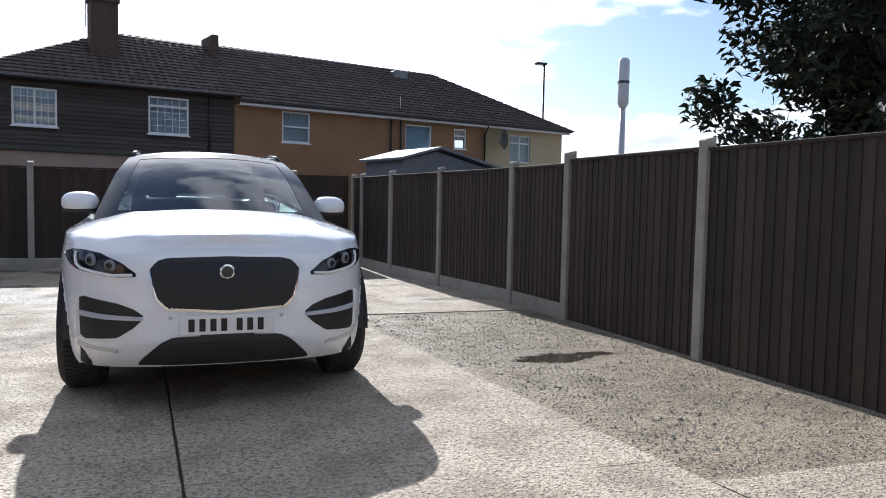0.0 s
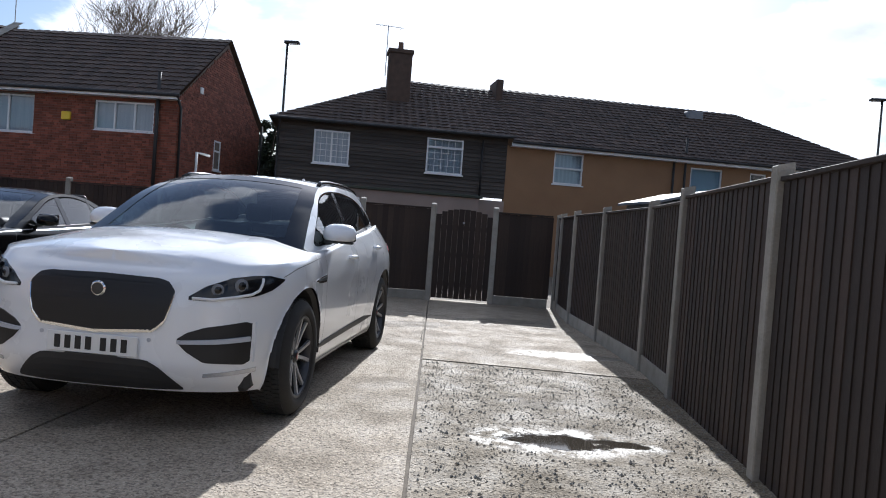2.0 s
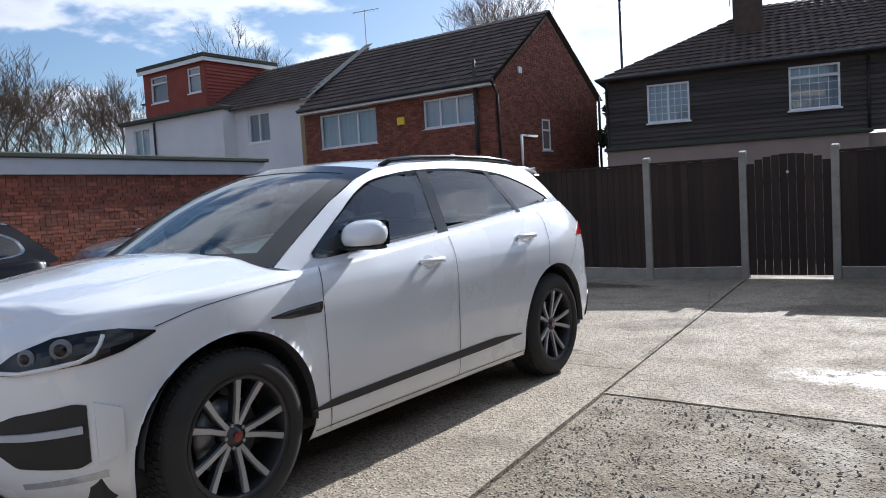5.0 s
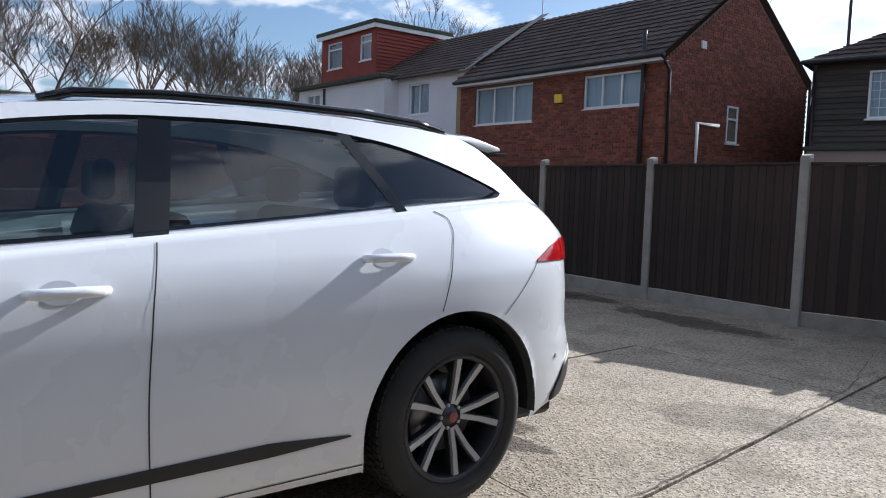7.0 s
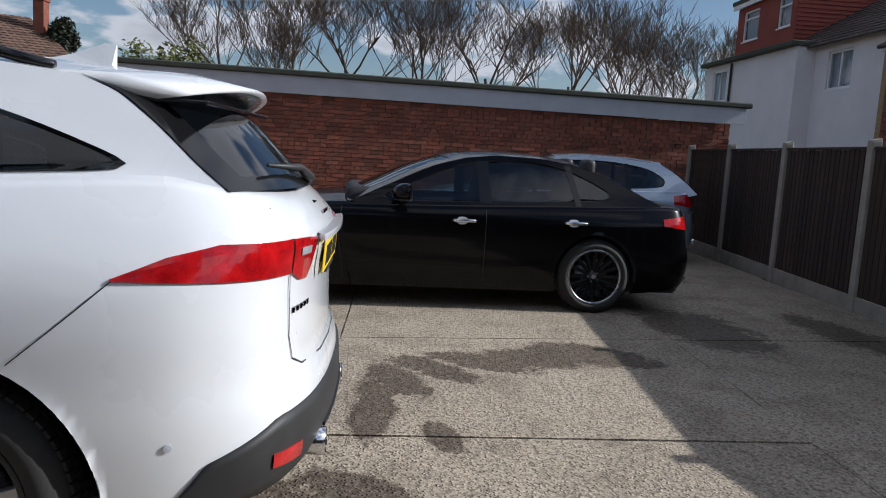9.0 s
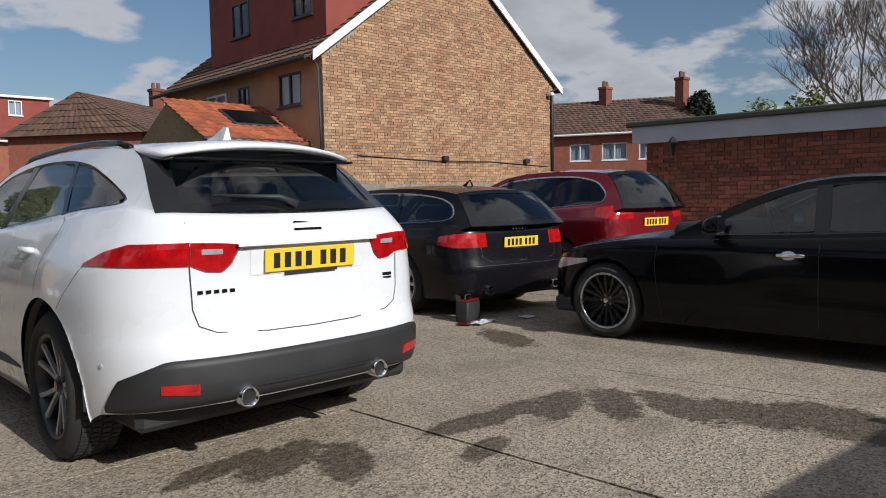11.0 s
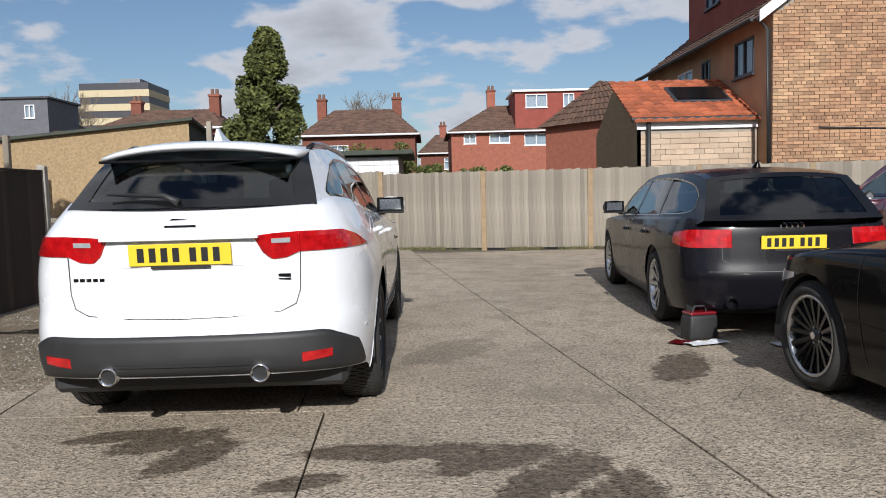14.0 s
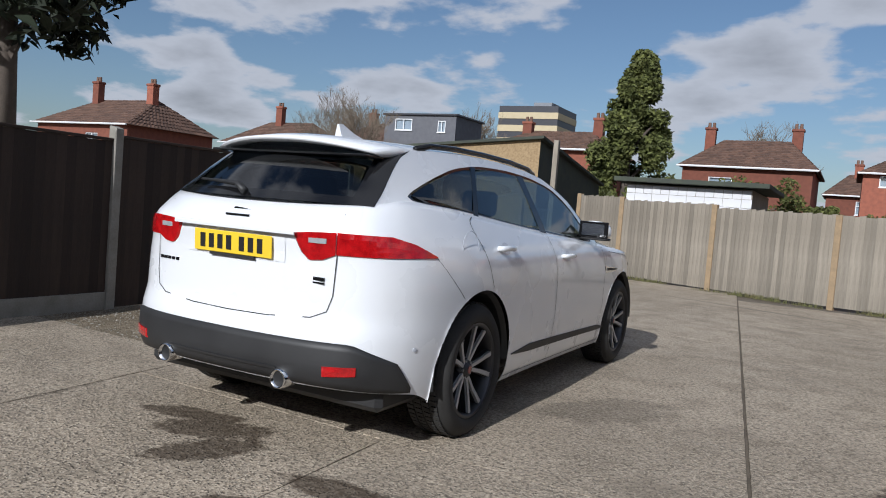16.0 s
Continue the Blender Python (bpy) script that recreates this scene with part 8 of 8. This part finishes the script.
# ----- houses further off -----
def far_house(m, w, d, eave, ridge, wall_mat, roof_mat, wins, label, hip=1.6, chims=(), name="house"):
    """A two-storey house with a hipped roof, seen over the fences; its front faces -v of m."""
    ob = thing(name, label, "house")
    wall_sheet(ob, m, (0, -0.05, w, eave), [x[:4] for x in wins], wall_mat)
    for x in wins:
        window(ob, m @ pose(0, 0.03, 0), *x[:4], bars=1, top_light=0.35 if x[3] - x[1] > 0.9 else 0, blind=M_CURTAIN)
    for a in ((0, 0.0), (w - 0.2, 0.0)):
        attach("side_wall", mesh_of("side_wall", *box_data(a[0], 0.26, -0.05, a[0] + 0.2, d, eave), wall_mat), ob, m=m)
    o = 0.3
    P = lambda u, v, z: m @ Vector((u, v, z))
    roof_slope(ob, P(-o, -o, eave - 0.05), P(w + o, -o, eave - 0.05), P(w - hip, d / 2, ridge), P(hip, d / 2, ridge), roof_mat, (0.30, 0.30))
    roof_slope(ob, P(w + o, -o, eave - 0.05), P(w + o, d + o, eave - 0.05), P(w - hip, d / 2, ridge), P(w - hip - 0.02, d / 2, ridge), roof_mat, (0.30, 0.30))
    roof_slope(ob, P(-o, d + o, eave - 0.05), P(-o, -o, eave - 0.05), P(hip, d / 2, ridge), P(hip + 0.02, d / 2, ridge), roof_mat, (0.30, 0.30))
    attach("roof_back", mesh_of("roof_back", [P(w + o, d + o, eave - 0.05), P(-o, d + o, eave - 0.05), P(hip, d / 2, ridge), P(w - hip, d / 2, ridge)], [(0, 1, 2, 3)], roof_mat), ob)
    part("gutter", tube([P(-o, -o - 0.05, eave - 0.04), P(w + o, -o - 0.05, eave - 0.04)], 0.06, 6), M_WHITE, ob)
    for u, v, top in chims:
        q = m @ Vector((u, v, 0))
        chimney(ob, q.x, q.y, eave, top, 0.6, 0.5, 0, M_BRICK_RED, 2)
    return ob


F180 = lambda x, y, a=0: pose(x, y, 0, 0, 0, 180 + a)
far_house(F180(6.3, -40), 6.9, 8, 4.9, 6.85, M_BRICK_RED, M_TILE_BROWN, [(1.5, 3.2, 2.8, 4.3)], "red brick house with a brown tiled hipped roof", 1.6, ((0.75, 4, 7.6), (5.7, 4, 7.6)))
red = far_house(F180(-3.0, -45), 11.6, 8, 5.3, 7.45, M_BRICK_RED, M_TILE_BROWN, [(0.85, 4.5, 1.7, 5.15), (2.6, 4.5, 4.0, 5.15), (5.0, 4.3, 6.6, 5.1), (7.6, 4.4, 8.6, 5.1), (9.6, 4.4, 10.6, 5.1)], "orange-red brick house with a large red dormer", 3.2, ((3.1, 4, 8.6),))
RD = F180(-7.4, -45.05)
dwin = [(0.72, 6.85, 2.2, 7.75), (3.3, 6.85, 4.05, 7.75)]
wall_sheet(red, RD, (0, 5.32, 5.6, 7.9), dwin, M_TILE_RED, 4.0, "dormer")
for w_ in dwin:
    window(red, RD @ pose(0, -0.02, 0), *w_, bars=1, blind=M_CURTAIN)
part("dormer_roof", box(-0.2, -0.2, 7.9, 5.8, 4.2, 8.05, 0.02), M_WHITE, red, m=RD)
grey_h = far_house(F180(32.8, -40), 11.4, 8, 5.15, 7.4, M_BRICK_RED, M_TILE_BROWN, [(1.0, 4.2, 2.2, 4.95), (3.0, 4.2, 4.5, 4.95)], "brick house with a grey slate-hung dormer", 1.8, ((1.7, 4, 8.2), (0.3, 3, 7.2)))
GD = F180(27.4, -40.05)
gwin = [(0.9, 6.5, 2.3, 7.3), (4.4, 6.4, 5.0, 7.2)]
wall_sheet(grey_h, GD, (0, 4.5, 5.8, 7.55), gwin, M_SLATE, 4.0, "dormer")
for w_ in gwin:
    window(grey_h, GD @ pose(0, -0.02, 0), *w_, bars=1, blind=M_CURTAIN)
part("dormer_roof", box(-0.15, -0.15, 7.55, 5.95, 4.2, 7.68, 0.02), M_DARK_FRAME, grey_h, m=GD)
far_house(F180(17.0, -36), 6.8, 7, 5.2, 6.6, M_BRICK_RED, M_TILE_BROWN, [(2, 3.4, 3.2, 4.4)], "brick house with a low brown tiled roof", 1.4, ((1.2, 3, 7.1), (5.8, 3, 7.4)))
far_house(F180(41.0, -38), 7.5, 7, 5.0, 7.0, M_BRICK_RED, M_TILE_BROWN, [(2, 3.4, 3.2, 4.4)], "brick house with a brown tiled roof", 1.6, ((3.0, 3, 8.2),))
far_house(F180(46.0, -26), 9.0, 7, 4.8, 6.8, M_BRICK_RED, M_TILE_BROWN, [(2, 3.2, 3.2, 4.2), (5, 3.2, 6.2, 4.2)], "brick house with a brown tiled roof", 1.6, ((2.0, 3, 8.0), (7.5, 3, 7.8)))
far_house(F180(-0.8, -58), 6, 7, 4.6, 6.4, M_BRICK_RED, M_TILE_BROWN, [(2, 3.2, 3.2, 4.2)], "distant brick house with a brown roof", 1.4, ((2.0, 3, 7.2),))
far_house(F180(-11.5, -27, 35), 9.0, 7, 4.5, 6.4, M_BRICK_RED, M_TILE_BROWN, [(1, 3.3, 2.1, 4.2), (3.2, 3.3, 4.3, 4.2), (5.6, 3.3, 6.7, 4.2)], "red brick terraced house with a brown roof", 0.2, ((6.5, 3.5, 7.4),))
far_house(pose(-28.9, -22.5, 0, 0, 0, 115.5), 11.0, 8, 4.6, 6.8, M_BRICK_RED, M_TILE_BROWN, [(4.3, 3.2, 5.4, 4.1), (6.0, 3.2, 7.3, 4.1), (7.9, 3.2, 8.7, 4.1)], "dark red brick house with a brown tiled roof", 1.6, ((5.7, 3.5, 7.5), (9.9, 2.6, 7.6)))
tower = thing("tower_block", "distant pale concrete tower block with banded windows", "tower block", F180(56.0, -120))
for k in range(9):
    z = k * 2.3
    part("storey", box(0, 0, z, 11.6, 10, z + 1.15, 0.02), M_RENDER_CREAM, tower)
    part("window_band", box(0.1, 0.1, z + 1.15, 11.5, 9.9, z + 2.3), M_DARK_FRAME, tower)
part("roof_plant", box(6, 2, 20.6, 9.5, 6, 21.6), M_LEAD, tower)

# rough-cast store beyond the end fence
store = thing("shed", "pebbledashed store with a sloping felt roof", "shed")
PM = F180(12.5, -15.2)
attach("front_wall", mesh_of("front_wall", [PM @ Vector(p) for p in ((0, 0, -0.05), (7.1, 0, -0.05), (7.1, 0, 3.45), (0, 0, 2.85))], [(0, 1, 2, 3)], M_PEBBLE), store)
attach("side_wall", mesh_of("side_wall", [PM @ Vector(p) for p in ((7.1, 0, -0.05), (7.1, 6.0, -0.05), (7.1, 6.0, 2.5), (7.1, 0, 3.45))], [(0, 1, 2, 3)], M_FELT), store)
bm = bmesh.new()
bm.faces.new([bm.verts.new(p) for p in ((-0.1, -0.15, 2.86), (7.25, -0.15, 3.47), (7.25, 6.1, 2.5), (-0.1, 6.1, 2.2))])
ex = bmesh.ops.extrude_face_region(bm, geom=bm.faces[:])
bmesh.ops.translate(bm, verts=[g for g in ex["geom"] if isinstance(g, bmesh.types.BMVert)], vec=(0, 0, 0.08))
bmesh.ops.recalc_face_normals(bm, faces=bm.faces[:])
part("felt_roof", bm, M_FELT, store, m=PM)
block = thing("garage", "white painted block garage with a flat roof", "garage", F180(2.6, -14.6))
attach("wall_core", mesh_of("wall_core", *box_data(0, 0.01, -0.05, 3.1, 4, 2.3), M_MORTAR), block)
brick_run(block, pose(0, 0, 0), 0, 3.1, 1.2, 2.32, (M_RENDER_WHITE, M_RENDER_WHITE), size=(0.44, 0.215), depth=0.012, seed=31)
part("flat_roof", box(-0.3, -0.3, 2.34, 3.5, 4.2, 2.46, 0.01), M_FELT, block)
for x, y, h in ((9.4, -13.2, 3.0), (4.6, -14.4, 3.35)):
    tagged(part("timber_post", box(-0.07, -0.07, -0.05, 0.07, 0.07, h, 0.01), M_TIMBER_GREY, m=pose(x, y, 0)), "tall weathered timber post behind the fence", "post")

# clutter beyond the end of the side fence
for k, (x, y, w, h) in enumerate(((7.0, -10.6, 0.42, 0.62), (6.1, -10.9, 0.40, 0.55), (7.7, -10.4, 0.36, 0.5))):
    bm = box(-w, -w * 0.8, 0, w, w * 0.8, h, 0.1, 3)
    for v in bm.verts:
        v.co += Vector((noise.noise(v.co * 3 + Vector((k, 0, 0))), noise.noise(v.co * 3 + Vector((0, k, 5))), noise.noise(v.co * 3 + Vector((3, 0, k))) * (1 if v.co.z > 0.1 else 0))) * 0.09
        v.co.z = max(v.co.z, 0)
    sack = thing("rubble_sack", "bulging white woven sack of rubble", "sack", pose(x, y, -0.05, 0, 0, 20 * k), "rubble sacks")
    part("sack", bm, M_RENDER_WHITE, sack, smooth=True)
    part("tied_neck", tube([(0, 0, h - 0.06), (0.03, 0, h + 0.05), (0.10, 0.02, h + 0.09)], [0.12, 0.06, 0.09], 9), M_RENDER_WHITE, sack, smooth=True)
for k in range(5):
    tagged(part("plank", box(-1.0 + 0.1 * k, -0.06, 0, 0.9, 0.06, 0.04, 0.004), M_TIMBER_GREY, m=pose(5.2 - 0.25 * k, -11.2 + 0.16 * k, -0.05 + 0.04 * (k % 2), 0, 0, 10 + 14 * k)), "loose weathered plank lying on the ground", "plank", "loose planks")
pal = thing("pallet", "old grey timber pallet leaning by the wall", "pallet", pose(7.6, -12.4, -0.05, -14, 0, 8))
for k in range(6):
    part("slat", box(-0.6, -0.02, 0.05 + 0.16 * k, 0.6, 0.0, 0.17 + 0.16 * k, 0.004), M_TIMBER_GREY, pal)
for u in (-0.5, 0.45):
    part("batten", box(u, 0.001, 0, u + 0.08, 0.08, 1.05), M_TIMBER_GREY, pal)
mg = thing("metal_gate", "dark metal bar gate on an orange-stained post", "gate", pose(4.1, -13.3, -0.05, 0, 0, -15))
part("hinge_post", box(1.02, -0.06, 0, 1.14, 0.06, 1.75, 0.008), M_RUSTY_POST, mg)
for k in range(10):
    part("bar", tube([(0.05 + k * 0.1, 0, 0.1), (0.05 + k * 0.1, 0, 1.5)], 0.012, 6), M_BLACK, mg)
for z in (0.15, 0.8, 1.45):
    part("cross_rail", box(0, -0.015, z, 1.02, 0.015, z + 0.04), M_BLACK, mg)
